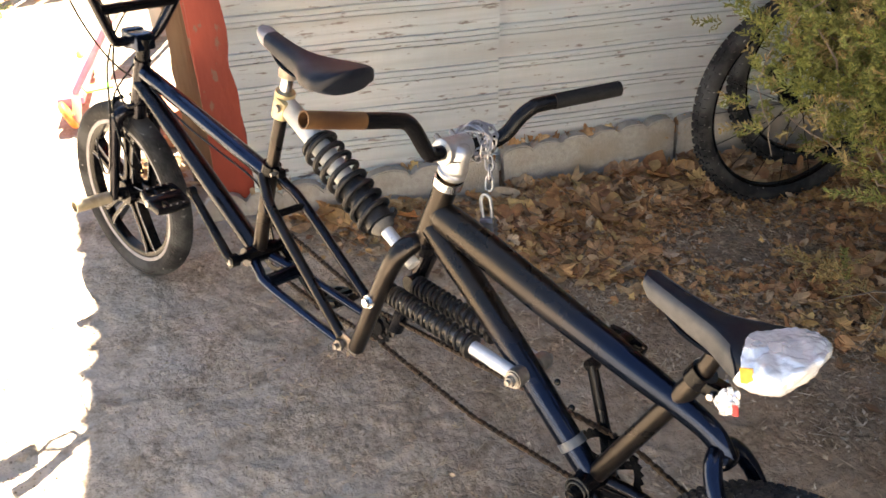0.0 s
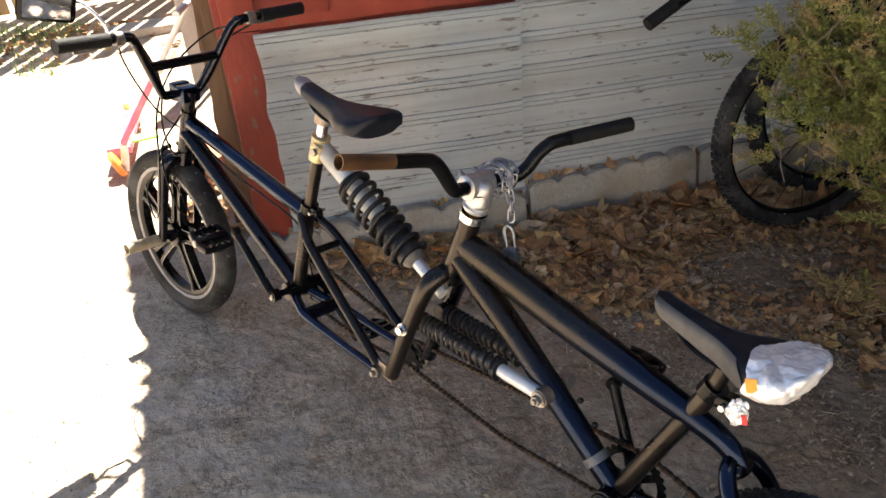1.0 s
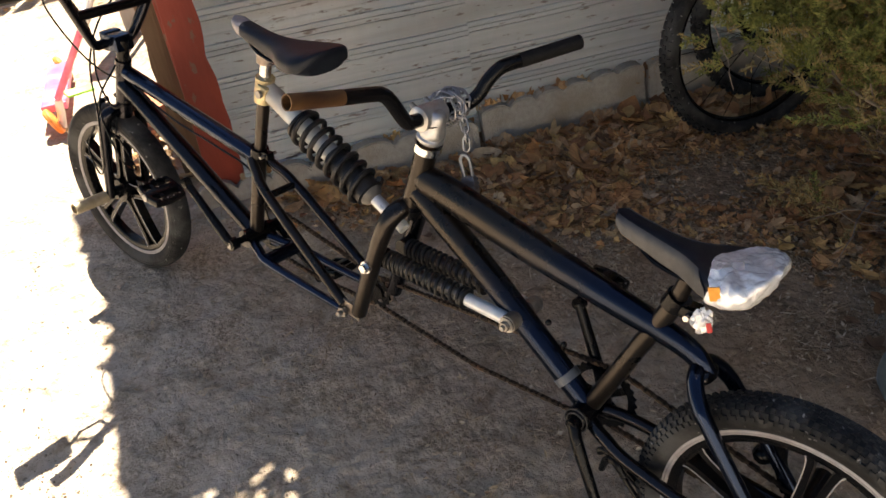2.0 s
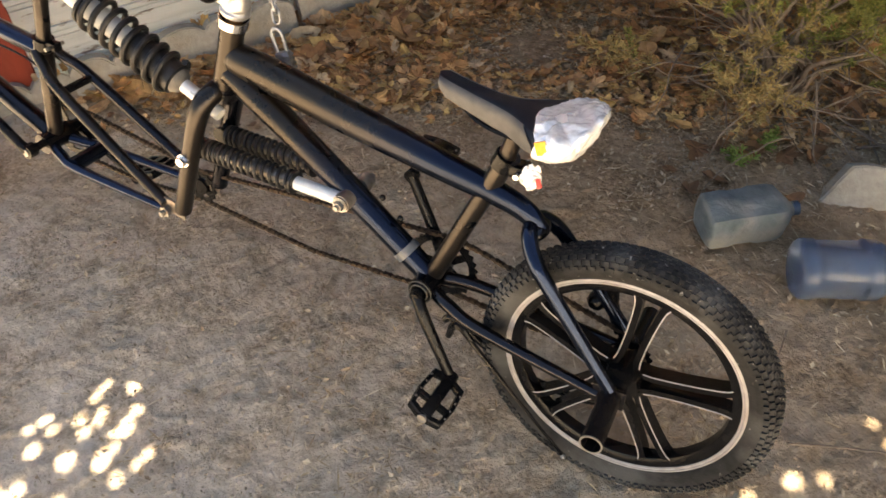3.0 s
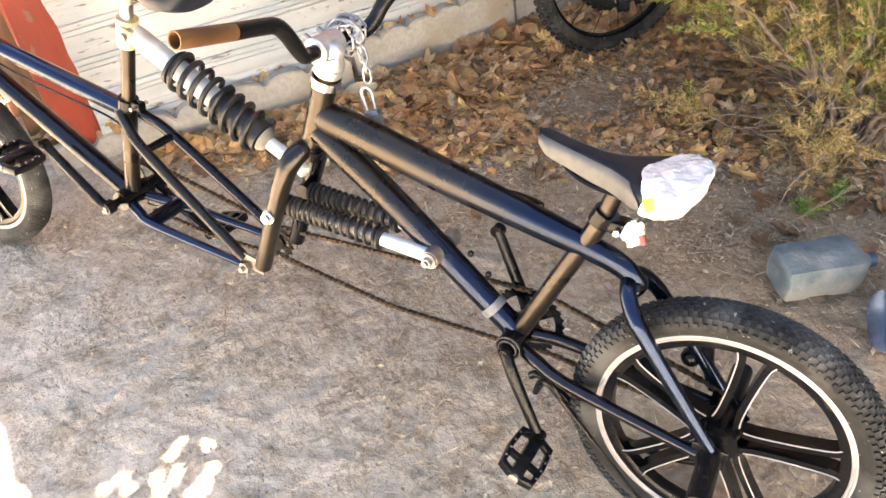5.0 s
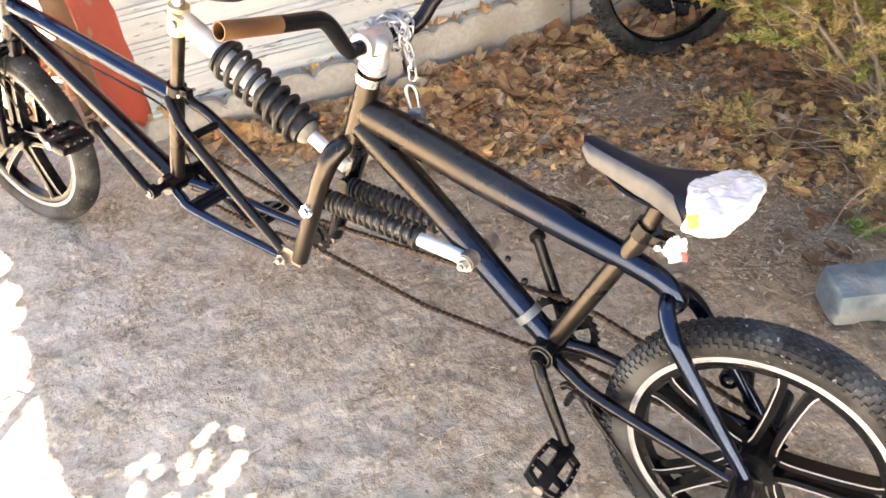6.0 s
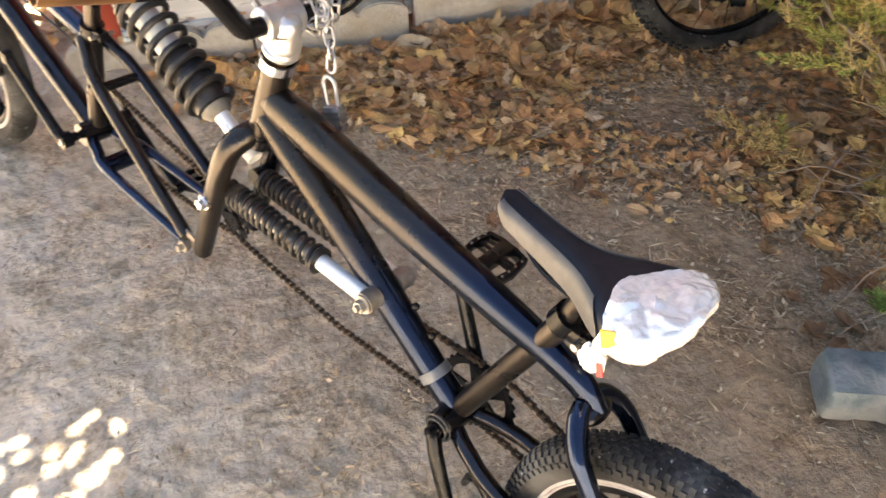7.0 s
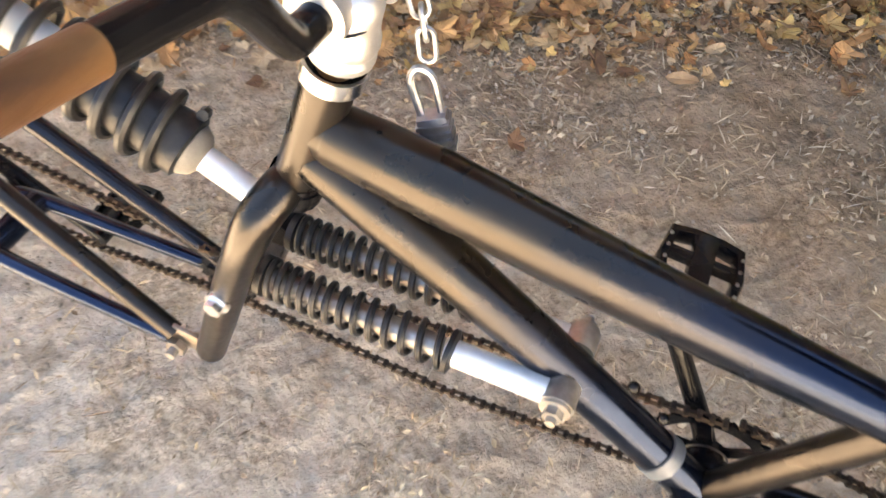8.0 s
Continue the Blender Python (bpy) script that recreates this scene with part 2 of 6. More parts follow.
M_JUGBLUE = mat("clear_blue_plastic", (0.12, 0.19, 0.32), (0.17, 0.25, 0.40), 8, 0.14, 0.0, 0.2, 25, (0.32, 0.31, 0.29), 9, 0.4, transmission=0.6)
M_CAP = mat("blue_cap", (0.03, 0.06, 0.10), (0.045, 0.085, 0.14), 30, 0.4)
M_TRASH = mat("crumpled_plastic", (0.4, 0.41, 0.44), (0.6, 0.61, 0.64), 30, 0.35, 0.1, 0.5, 60)
M_LEAF = mat("dry_leaf", (0.62, 0.58, 0.54), (1.0, 0.96, 0.92), 35, 0.65, 0.0, 0.3, 90,
             island=[(0.293, 0.141, 0.058), (0.498, 0.249, 0.098), (0.629, 0.381, 0.162), (0.334, 0.153, 0.065), (0.698, 0.5, 0.266), (0.454, 0.226, 0.085), (0.74, 0.512, 0.199), (0.217, 0.113, 0.056), (0.634, 0.488, 0.311), (0.53, 0.276, 0.104), (0.413, 0.246, 0.132), (0.563, 0.325, 0.123), (0.546, 0.421, 0.287)])
M_CHAFF = mat("leaf_crumbs", (0.6, 0.6, 0.6), (1.0, 1.0, 1.0), 60, 0.8, 0.0,
              island=[(0.40, 0.28, 0.17), (0.56, 0.42, 0.26), (0.66, 0.53, 0.36), (0.34, 0.22, 0.13), (0.74, 0.63, 0.46), (0.50, 0.36, 0.21)])
M_PEBBLE = mat("pebble_stone", (0.7, 0.7, 0.7), (1.0, 1.0, 1.0), 80, 0.85, 0.0,
               island=[(0.27, 0.21, 0.15), (0.36, 0.285, 0.21), (0.42, 0.34, 0.255), (0.33, 0.26, 0.19), (0.46, 0.38, 0.29), (0.39, 0.315, 0.235), (0.30, 0.235, 0.17)])
M_JUNIPER = mat("juniper_needles", (0.75, 0.8, 0.7), (1.0, 1.0, 1.0), 12, 0.6, 0.0,
                island=[(0.123, 0.139, 0.029), (0.213, 0.221, 0.045), (0.312, 0.287, 0.07), (0.139, 0.172, 0.041), (0.369, 0.303, 0.09)])
M_JUNIPERDRY = mat("dry_juniper_needles", (0.75, 0.75, 0.7), (1.0, 1.0, 1.0), 12, 0.7, 0.0,
                   island=[(0.32, 0.2, 0.07), (0.42, 0.29, 0.11), (0.28, 0.23, 0.09), (0.46, 0.36, 0.18)])
M_GRASS = mat("fresh_green_sprig", (0.75, 0.8, 0.7), (1.0, 1.0, 1.0), 12, 0.6, 0.0, island=[(0.13, 0.22, 0.04), (0.2, 0.29, 0.06), (0.27, 0.33, 0.1)])


def dirt_material():
    m = bpy.data.materials.new("trodden_dirt")
    m.use_nodes = True
    N, K = m.node_tree.nodes, m.node_tree.links
    b = N["Principled BSDF"]
    co = N.new("ShaderNodeTexCoord")

    def nz(s, d=8, rough=0.6):
        n = N.new("ShaderNodeTexNoise")
        n.inputs["Scale"].default_value, n.inputs["Detail"].default_value, n.inputs["Roughness"].default_value = s, d, rough
        K.new(co.outputs["Object"], n.inputs["Vector"])
        return n

    def ramp(src, stops):
        r = N.new("ShaderNodeValToRGB")
        e = r.color_ramp.elements
        e[0].position, e[0].color = stops[0][0], (*stops[0][1], 1)
        e[1].position, e[1].color = stops[-1][0], (*stops[-1][1], 1)
        for p, c in stops[1:-1]:
            q = e.new(p)
            q.color = (*c, 1)
        K.new(src, r.inputs[0])
        return r.outputs[0]

    def mix(a, bb, f, mode="MIX", fac=None):
        x = N.new("ShaderNodeMix")
        x.data_type, x.blend_type = "RGBA", mode
        K.new(a, x.inputs["A"])
        K.new(bb, x.inputs["B"])
        if fac is not None:
            x.inputs["Factor"].default_value = fac
        else:
            K.new(f, x.inputs["Factor"])
        return x.outputs["Result"]

    broad = ramp(nz(2.2, 6).outputs["Fac"], [(0.34, (0.42, 0.35, 0.27)), (0.5, (0.465, 0.39, 0.305)), (0.66, (0.505, 0.43, 0.345))])
    # smooth trodden crust against loose crumbly soil
    loose = ramp(nz(4.6, 7, 0.62).outputs["Fac"], [(0.47, (0.04, 0.04, 0.04)), (0.58, (0.9, 0.9, 0.9))])
    crumbly = mix(broad, ramp(nz(45, 8, 0.66).outputs["Fac"], [(0.38, (0.80, 0.75, 0.69)), (0.49, (1.05, 1.03, 1.0)), (0.62, (1.20, 1.185, 1.16))]), None, "MULTIPLY", 1.0)
    smooth = mix(broad, ramp(nz(38, 6, 0.6).outputs["Fac"], [(0.38, (0.88, 0.865, 0.845)), (0.5, (1.02, 1.02, 1.02)), (0.62, (1.10, 1.10, 1.11))]), None, "MULTIPLY", 1.0)
    col = mix(smooth, crumbly, loose)
    grain = ramp(nz(85, 6, 0.68).outputs["Fac"], [(0.40, (0.68, 0.65, 0.61)), (0.49, (0.98, 0.97, 0.96)), (0.60, (1.12, 1.115, 1.11))])
    col = mix(col, mix(col, grain, None, "MULTIPLY", 1.0), loose)
    # uneven tone, with soft shadows of the relief painted in as darker patches
    relief_shade = ramp(nz(10, 7, 0.68).outputs["Fac"], [(0.37, (0.70, 0.665, 0.61)), (0.47, (0.97, 0.96, 0.94)), (0.62, (1.08, 1.08, 1.085))])
    col = mix(col, relief_shade, None, "MULTIPLY", 1.0)
    # ground colour lighter to the left, darker and browner towards the leaves and the shrub
    sx = N.new("ShaderNodeSeparateXYZ")
    K.new(co.outputs["Object"], sx.inputs[0])

    def calc(op, a, bb, c=None):
        q = N.new("ShaderNodeMath")
        q.operation = op
        for i, v in enumerate((a, bb, c)):
            if v is None:
                continue
            if isinstance(v, (int, float)):
                q.inputs[i].default_value = v
            else:
                K.new(v, q.inputs[i])
        return q.outputs[0]

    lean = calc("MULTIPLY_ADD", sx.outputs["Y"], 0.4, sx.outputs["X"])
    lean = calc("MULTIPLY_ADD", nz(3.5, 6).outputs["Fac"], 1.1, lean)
    side_tone = ramp(calc("MULTIPLY_ADD", lean, 0.8, -0.62), [(0.0, (1.20, 1.185, 1.185)), (0.45, (0.97, 0.94, 0.90)), (1.0, (0.70, 0.60, 0.50))])
    col = mix(col, side_tone, None, "MULTIPLY", 1.0)
    K.new(col, b.inputs["Base Color"])
    b.inputs["Roughness"].default_value = 0.92
    bp = N.new("ShaderNodeBump")
    bp.inputs["Strength"].default_value, bp.inputs["Distance"].default_value = 1.0, 0.013
    crumbs = calc("MULTIPLY_ADD", nz(62, 7, 0.62).outputs["Fac"], 1.2, calc("MULTIPLY", nz(150, 4, 0.6).outputs["Fac"], 0.3))
    v = N.new("ShaderNodeTexVoronoi")
    v.feature = "SMOOTH_F1"
    v.inputs["Scale"].default_value, v.inputs["Smoothness"].default_value = 80, 0.35
    bend = N.new("ShaderNodeVectorMath")
    bend.operation = "MULTIPLY_ADD"
    K.new(nz(30, 4).outputs["Color"], bend.inputs[0])
    bend.inputs[1].default_value = (0.03, 0.03, 0.03)
    K.new(co.outputs["Object"], bend.inputs[2])
    K.new(bend.outputs[0], v.inputs["Vector"])
    crumbs = calc("MULTIPLY", calc("MULTIPLY_ADD", v.outputs["Distance"], -0.3, crumbs), 0.75)
    flat = calc("MULTIPLY", nz(40, 5, 0.5).outputs["Fac"], 0.4)
    hmix = N.new("ShaderNodeMix")
    K.new(loose, hmix.inputs["Factor"])
    K.new(flat, hmix.inputs["A"])
    K.new(crumbs, hmix.inputs["B"])
    lump = calc("MULTIPLY_ADD", nz(26, 6, 0.62).outputs["Fac"], 1.9, hmix.outputs["Result"])
    K.new(lump, bp.inputs["Height"])
    K.new(bp.outputs[0], b.inputs["Normal"])
    return m


M_DIRT = dirt_material()


# ---- mesh helpers ----
def part(name, bm, material, parent=None, label="", smooth=True):
    me = bpy.data.meshes.new(name)
    bmesh.ops.recalc_face_normals(bm, faces=bm.faces)
    bm.to_mesh(me)
    bm.free()
    for m in material if isinstance(material, (list, tuple)) else [material]:
        me.materials.append(m)
    if smooth:
        me.shade_smooth()
        me.set_sharp_from_angle(angle=radians(40))
    ob = new(name, me)
    ob.parent = parent
    if label:
        tagged(ob, label)
    return ob


def thing(name, m, label, category, group="", kind=""):
    ob = new(name)
    ob.matrix_world = m
    return tagged(ob, label, category, group, kind)


def smooth_path(pts, n=6):
    """A curve through the points."""
    pts = [Vector(p) for p in pts]
    ext = [pts[0] * 2 - pts[1], *pts, pts[-1] * 2 - pts[-2]]
    out = []
    for i in range(1, len(ext) - 2):
        p0, p1, p2, p3 = ext[i - 1:i + 3]
        for k in range(n):
            t = k / n
            out.append(0.5 * (2 * p1 + (p2 - p0) * t + (2 * p0 - 5 * p1 + 4 * p2 - p3) * t * t + (3 * p1 - p0 - 3 * p2 + p3) * t ** 3))
    out.append(pts[-1])
    return out


def tube(bm, pts, r, seg=14, cap=True, squash=None, side=(0, 1, 0)):
    """A round tube along the points; r one radius or one a point; squash: width over height, across `side`."""
    pts = [Vector(p) for p in pts]
    rs = r if isinstance(r, (list, tuple)) else [r] * len(pts)
    if len(rs) != len(pts):
        rs = [rs[0] + (rs[-1] - rs[0]) * i / (len(pts) - 1) for i in range(len(pts))] if len(rs) == 2 else \
            list(np.interp(np.linspace(0, 1, len(pts)), np.linspace(0, 1, len(rs)), rs))
    rings = []
    ref = Vector(side)
    for i, p in enumerate(pts):
        d = (pts[min(i + 1, len(pts) - 1)] - pts[max(i - 1, 0)]).normalized()
        a = ref - d * ref.dot(d)
        if a.length < 0.05:
            a = d.orthogonal()
        a.normalize()
        ref = a if squash is None else Vector(side)
        b = d.cross(a)
        w = squash or 1.0
        rings.append([bm.verts.new(p + (a * math.cos(2 * math.pi * k / seg) * w + b * math.sin(2 * math.pi * k / seg)) * rs[i]) for k in range(seg)])
    for u, v in zip(rings, rings[1:]):
        for k in range(seg):
            bm.faces.new((u[k], u[(k + 1) % seg], v[(k + 1) % seg], v[k]))
    if cap:
        bm.faces.new(rings[0])
        bm.faces.new(rings[-1])
    return bm


def pipe(bm, a, b, r, wall=0.002, seg=18):
    """An open-ended pipe with wall thickness."""
    a, b = Vector(a), Vector(b)
    d = (b - a).normalized()
    u = d.orthogonal().normalized()
    w = d.cross(u)
    ring = lambda c, rr: [bm.verts.new(c + (u * math.cos(2 * math.pi * k / seg) + w * math.sin(2 * math.pi * k / seg)) * rr) for k in range(seg)]
    loops = [ring(a, r - wall), ring(a, r), ring(b, r), ring(b, r - wall)]
    for p, q in zip(loops, loops[1:] + loops[:1]):
        for k in range(seg):
            bm.faces.new((p[k], p[(k + 1) % seg], q[(k + 1) % seg], q[k]))
    return bm


def box(bm, size, m=None, bevel=0.0):
    """A box of that size about the origin of m."""
    geo = bmesh.ops.create_cube(bm, size=1.0, matrix=(m or Matrix()) @ Matrix.Diagonal((*size, 1)))
    if bevel:
        vs = set(geo["verts"])
        es = [e for e in bm.edges if e.verts[0] in vs and e.verts[1] in vs]
        bmesh.ops.bevel(bm, geom=es, offset=bevel, segments=2, affect="EDGES", profile=0.6)
    return bm


def beam(bm, a, b, w, h, up=(0, 0, 1), bevel=0.0):
    """A bar of section w by h from a to b."""
    a, b = Vector(a), Vector(b)
    d = (b - a).normalized()
    x = d.cross(Vector(up)).normalized()
    z = x.cross(d)
    m = Matrix((x, d, z)).transposed().to_4x4()
    m.translation = (a + b) / 2
    return box(bm, (w, (b - a).length, h), m, bevel)


def lathe(bm, prof, m=None, seg=24):
    """A body of revolution about z: (radius, height) from bottom to top; closed where the radius is 0."""
    m = m or Matrix()
    rings = []
    for r, z in prof:
        rings.append([bm.verts.new(m @ Vector((r * math.cos(2 * math.pi * k / seg), r * math.sin(2 * math.pi * k / seg), z))) for k in range(seg)])
    for u, v in zip(rings, rings[1:]):
        for k in range(seg):
            bm.faces.new((u[k], u[(k + 1) % seg], v[(k + 1) % seg], v[k]))
    bm.faces.new(rings[0])
    bm.faces.new(rings[-1])
    return bm


def ball(bm, c, r, seg=10, scale=(1, 1, 1)):
    bmesh.ops.create_uvsphere(bm, u_segments=seg, v_segments=max(5, seg // 2 + 1), radius=r, matrix=Matrix.Translation(c) @ Matrix.Diagonal((*scale, 1)))
    return bm


def axis_m(a, b):
    """A frame at a whose z points to b."""
    d = (Vector(b) - Vector(a)).normalized()
    m = d.to_track_quat("Z", "Y").to_matrix().to_4x4()
    m.translation = Vector(a)
    return m


def coil(bm, a, b, r, wire, turns, seg=7, steps=18, lo=1.0, hi=1.0):
    """A coil spring from a to b; lo and hi: the pitch at its ends."""
    m = axis_m(a, b)
    n = int(turns * steps)
    length = (Vector(b) - Vector(a)).length
    pos = np.cumsum(np.r_[0, np.linspace(lo, hi, n)])
    pos = pos / pos[-1] * length
    pts = [m @ Vector((r * math.cos(2 * math.pi * i / steps), r * math.sin(2 * math.pi * i / steps), pos[i])) for i in range(n + 1)]
    return tube(bm, pts, wire, seg)


def from_arrays(name, verts, faces, material, parent=None):
    me = bpy.data.meshes.new(name)
    me.from_pydata(verts, [], faces)
    for m in material if isinstance(material, (list, tuple)) else [material]:
        me.materials.append(m)
    ob = new(name, me)
    ob.parent = parent
    return ob


# ---- ground ----
def ground_height(x, y):
    p = Vector((x, y, 0))
    h = 0.005 * noise.noise(p * 2.1) + 0.0022 * noise.noise(p * 5.6 + Vector((3, 1, 0))) + 0.002 * noise.noise(p * 10.5 + Vector((1, 9, 0))) + 0.0036 * noise.noise(p * 21.0) + 0.0022 * noise.noise(p * 46.0)
    # scuffs, heel marks and cracked ridges
    warp = p + 0.06 * Vector((noise.noise(p * 6.0), noise.noise(p * 6.0 + Vector((7, 7, 7))), 0))
    h += 0.0025 * max(0.0, 1 - 2.6 * abs(noise.noise(warp * 6.5 + Vector((2, 5, 0))))) ** 2 + 0.004 * max(0.0, 1 - 2.8 * abs(noise.noise(warp * 14.0 + Vector((8, 1, 0))))) ** 2
    near = min(1.0, max(0.0, (math.hypot(x, y - 1.5) - 0.0) / 40))
    return h * (1 - near) - 0.004


def build_ground():
    def axis(lo, hi, step, far):
        mid = list(np.arange(lo, hi + 1e-6, step))
        out, d, v = [], step, hi
        while v < far:
            d *= 1.25
            v += d
            out.append(v)
        back, d, v = [], step, lo
        while v > -far:
            d *= 1.25
            v -= d
            back.append(v)
        return back[::-1] + mid + out

    xs, ys = axis(-0.8, 1.6, 0.0062, 400), axis(0.25, 2.45, 0.0062, 400)
    verts = [(x, y, ground_height(x, y)) for y in ys for x in xs]
    n = len(xs)
    faces = [(j * n + i, j * n + i + 1, (j + 1) * n + i + 1, (j + 1) * n + i) for j in range(len(ys) - 1) for i in range(n - 1)]
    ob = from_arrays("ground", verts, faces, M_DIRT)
    ob.data.shade_smooth()
    tagged(ob, "trodden grey-brown dirt yard with scuffs and footprints", "ground", kind="structure")


build_ground()


# ---- porch with skirt wall and red boards, and an added sheet that blocks the sun ----
def siding_panel(x0, x1, z0, z1, y, parent, seed, flip=0.0):
    """A sheet of ribbed metal siding: two low ribs in each step, wavy cut edges."""
    rnd = random.Random(seed)
    prof = []
    z = z0
    pitch = 0.108
    k = 0
    while z < z1:
        for dz, dy in ((0.0, 0.002), (0.042, -0.003), (0.0428, 0.008), (0.0446, 0.008), (0.0456, -0.004), (0.054, -0.006), (0.0585, -0.004), (0.0594, 0.006), (0.0608, 0.006), (0.062, -0.005), (0.071, -0.008), (0.0765, -0.005), (0.0775, 0.009), (0.0798, 0.009), (0.081, 0.003), (0.105, 0.001)):
            if z + dz <= z1:
                prof.append((z + dz, dy * 0.62 + rnd.uniform(-0.0009, 0.0009)))
        z += pitch
    prof.append((z1, 0))
    bm = bmesh.new()
    nx = 60
    rows = []
    for zz, dy in prof:
        row = []
        for i in range(nx + 1):
            f = i / nx
            x = x0 + (x1 - x0) * f
            if i == 0:
                x += 0.012 * noise.noise(Vector((seed, zz * 9, 0)))
            if i == nx:
                x += 0.006 * noise.noise(Vector((seed + 5, zz * 12, 0)))
            wob = 0.008 * noise.noise(Vector((x * 2.2, zz * 2.5, seed))) + 0.0035 * noise.noise(Vector((x * 9, zz * 5, seed))) + 0.0012 * noise.noise(Vector((x * 30, zz * 14, seed)))
            row.append(bm.verts.new((x, y + dy + wob, zz + flip * (x - x0) + 0.004 * noise.noise(Vector((x * 3, seed, 1))))))
        rows.append(row)
    for a, b in zip(rows, rows[1:]):
        for i in range(nx):
            bm.faces.new((a[i], a[i + 1], b[i + 1], b[i]))
    bmesh.ops.solidify(bm, geom=bm.faces[:], thickness=0.0015)
    return part("siding_panel", bm, M_SIDING, parent, smooth=False)


def build_porch():
    porch = thing("wall_porch", Matrix(), "red-painted wooden porch skirted with dented white ribbed metal siding", "porch", kind="structure")
    siding_panel(-0.195, 0.606, 0.02, 0.742, 2.456, porch, 3)
    siding_panel(0.592, 2.3, 0.02, 0.748, 2.474, porch, 8, 0.004)
    siding_panel(2.29, 4.6, 0.02, 0.748, 2.466, porch, 12)
    bm = bmesh.new()
    beam(bm, (-0.285, 2.50, 0.83), (4.6, 2.50, 0.85), 0.04, 0.17, bevel=0.004)
    part("rim_board", bm, M_RED, porch)
    bm = bmesh.new()
    beam(bm, (-0.262, 2.497, -0.02), (-0.236, 2.497, 0.745), 0.115, 0.036, up=(0, 1, 0), bevel=0.004)
    part("corner_board", bm, M_RED, porch)
    bm = bmesh.new()
    beam(bm, (-0.20, 2.512, 0.0), (-0.16, 2.512, 0.80), 0.14, 0.03, up=(0, 1, 0), bevel=0.004)
    part("backing_board", bm, M_RED, porch)
    bm = bmesh.new()
    beam(bm, (-0.22, 2.545, 0.745), (4.6, 2.545, 0.755), 0.03, 0.09, bevel=0.003)
    part("nailer_board", bm, M_RED, porch)
    for i in range(22):
        x = -0.22 + i * 0.215
        bm = bmesh.new()
        beam(bm, (x, 2.475, 0.78), (x + 0.004, 2.475, 1.55), 0.075, 0.022, up=(0, 1, 0), bevel=0.003)
        part("baluster", bm, M_RED, porch)
    bm = bmesh.new()
    beam(bm, (-0.30, 2.52, 1.58), (4.6, 2.52, 1.58), 0.09, 0.05, bevel=0.005)
    part("hand_rail", bm, M_RED, porch)
    for i in range(9):
        bm = bmesh.new()
        beam(bm, (-0.28, 2.59 + i * 0.145, 0.94), (4.6, 2.59 + i * 0.145, 0.94), 0.138, 0.03, bevel=0.003)
        part("deck_board", bm, M_RED, porch)
    # back wall of the porch, and end framing
    bm = bmesh.new()
    beam(bm, (-0.1, 3.95, 0.47), (4.6, 3.95, 0.47), 0.1, 0.94)
    part("foundation_wall", bm, M_RED, porch)
    for x, z1 in ((-0.27, 0.92), (0.3, 2.96), (2.4, 2.96), (4.5, 2.96)):
        bm = bmesh.new()
        beam(bm, (x, 2.60, -0.02), (x, 2.60, z1), 0.09, 0.09, up=(0, 1, 0), bevel=0.005)
        part("porch_post", bm, M_RED, porch)
    # pale wall added out of view to bounce light onto siding and saddle
    bm = bmesh.new()
    beam(bm, (-0.1, 3.97, 1.97), (4.6, 3.97, 1.97), 0.1, 2.04)
    part("porch_bounce_wall", bm, M_PLASTER, porch)
    # unseen sheet added to cast the shade; its holes let the sun spots through
    shift = SUN_H * (3.0 / math.tan(SUN_EL))
    bm = bmesh.new()
    # bright spots: place on the ground, half length, half width, turn in degrees
    spots = ((-0.250, 1.290, 9, 4, 40), (-0.275, 1.270, 6, 4, 20), (-0.198, 1.260, 6, 7, 0), (-0.276, 1.219, 12, 5, 50), (-0.378, 1.271, 8, 4, 12), (-0.412, 1.263, 5, 4, 0), (-0.313, 1.233, 7, 4, 30),
             (-0.412, 1.208, 8, 7, 0), (-0.369, 1.237, 7, 4, 5), (-0.312, 1.196, 7, 5, 30), (-0.232, 1.170, 13, 7, 55), (-0.204, 1.196, 6, 5, 0), (-0.255, 1.166, 6, 5, 0), (-0.163, 1.136, 11, 8, 85),
             (-0.355, 1.150, 12, 9, 80), (-0.294, 1.112, 14, 7, 60), (-0.264, 1.133, 4, 4, 0), (-0.232, 1.072, 4, 4, 0), (-0.207, 1.086, 8, 4, 50), (-0.183, 1.050, 12, 6, 50), (-0.274, 1.060, 6, 6, 0),
             (-0.387, 1.066, 7, 7, 0), (-0.451, 1.133, 7, 8, 0), (-0.513, 1.209, 9, 9, 0), (-0.44, 1.04, 16, 10, 60), (0.832, 0.442, 9, 7, 20), (0.884, 0.417, 6, 5, 0), (0.74, 0.455, 7, 4, 0), (1.043, 0.411, 8, 4, 30), (1.045, 0.458, 5, 4, 0), (0.846, 0.37, 8, 6, 0))
    holes = [(sx + shift.x, sy + shift.y, 0.0016 * la, 0.0016 * wb, math.cos(radians(tu)), math.sin(radians(tu))) for sx, sy, la, wb, tu in spots]
    x_end, y0, y1 = 5.2, shift.y - 1.0, shift.y + 2.8
    xs = sorted({shift.x - 0.86 + 0.0045 * k for k in range(170)} | {shift.x + 0.70 + 0.0055 * k for k in range(72)} | {shift.x + 1.12 + 0.1 * k for k in range(6)} | {x_end})
    ys = sorted({y0 + 0.08 * k for k in range(int((y1 - y0) / 0.08))} | {shift.y + 0.33 + 0.0055 * k for k in range(28)} | {shift.y + 0.99 + 0.0045 * k for k in range(78)} | {shift.y + 1.35 + 0.016 * k for k in range(80)})
    grid = {}

    def vert(i, j):
        if (i, j) not in grid:
            grid[i, j] = bm.verts.new((xs[i], ys[j], 3.0))
        return grid[i, j]

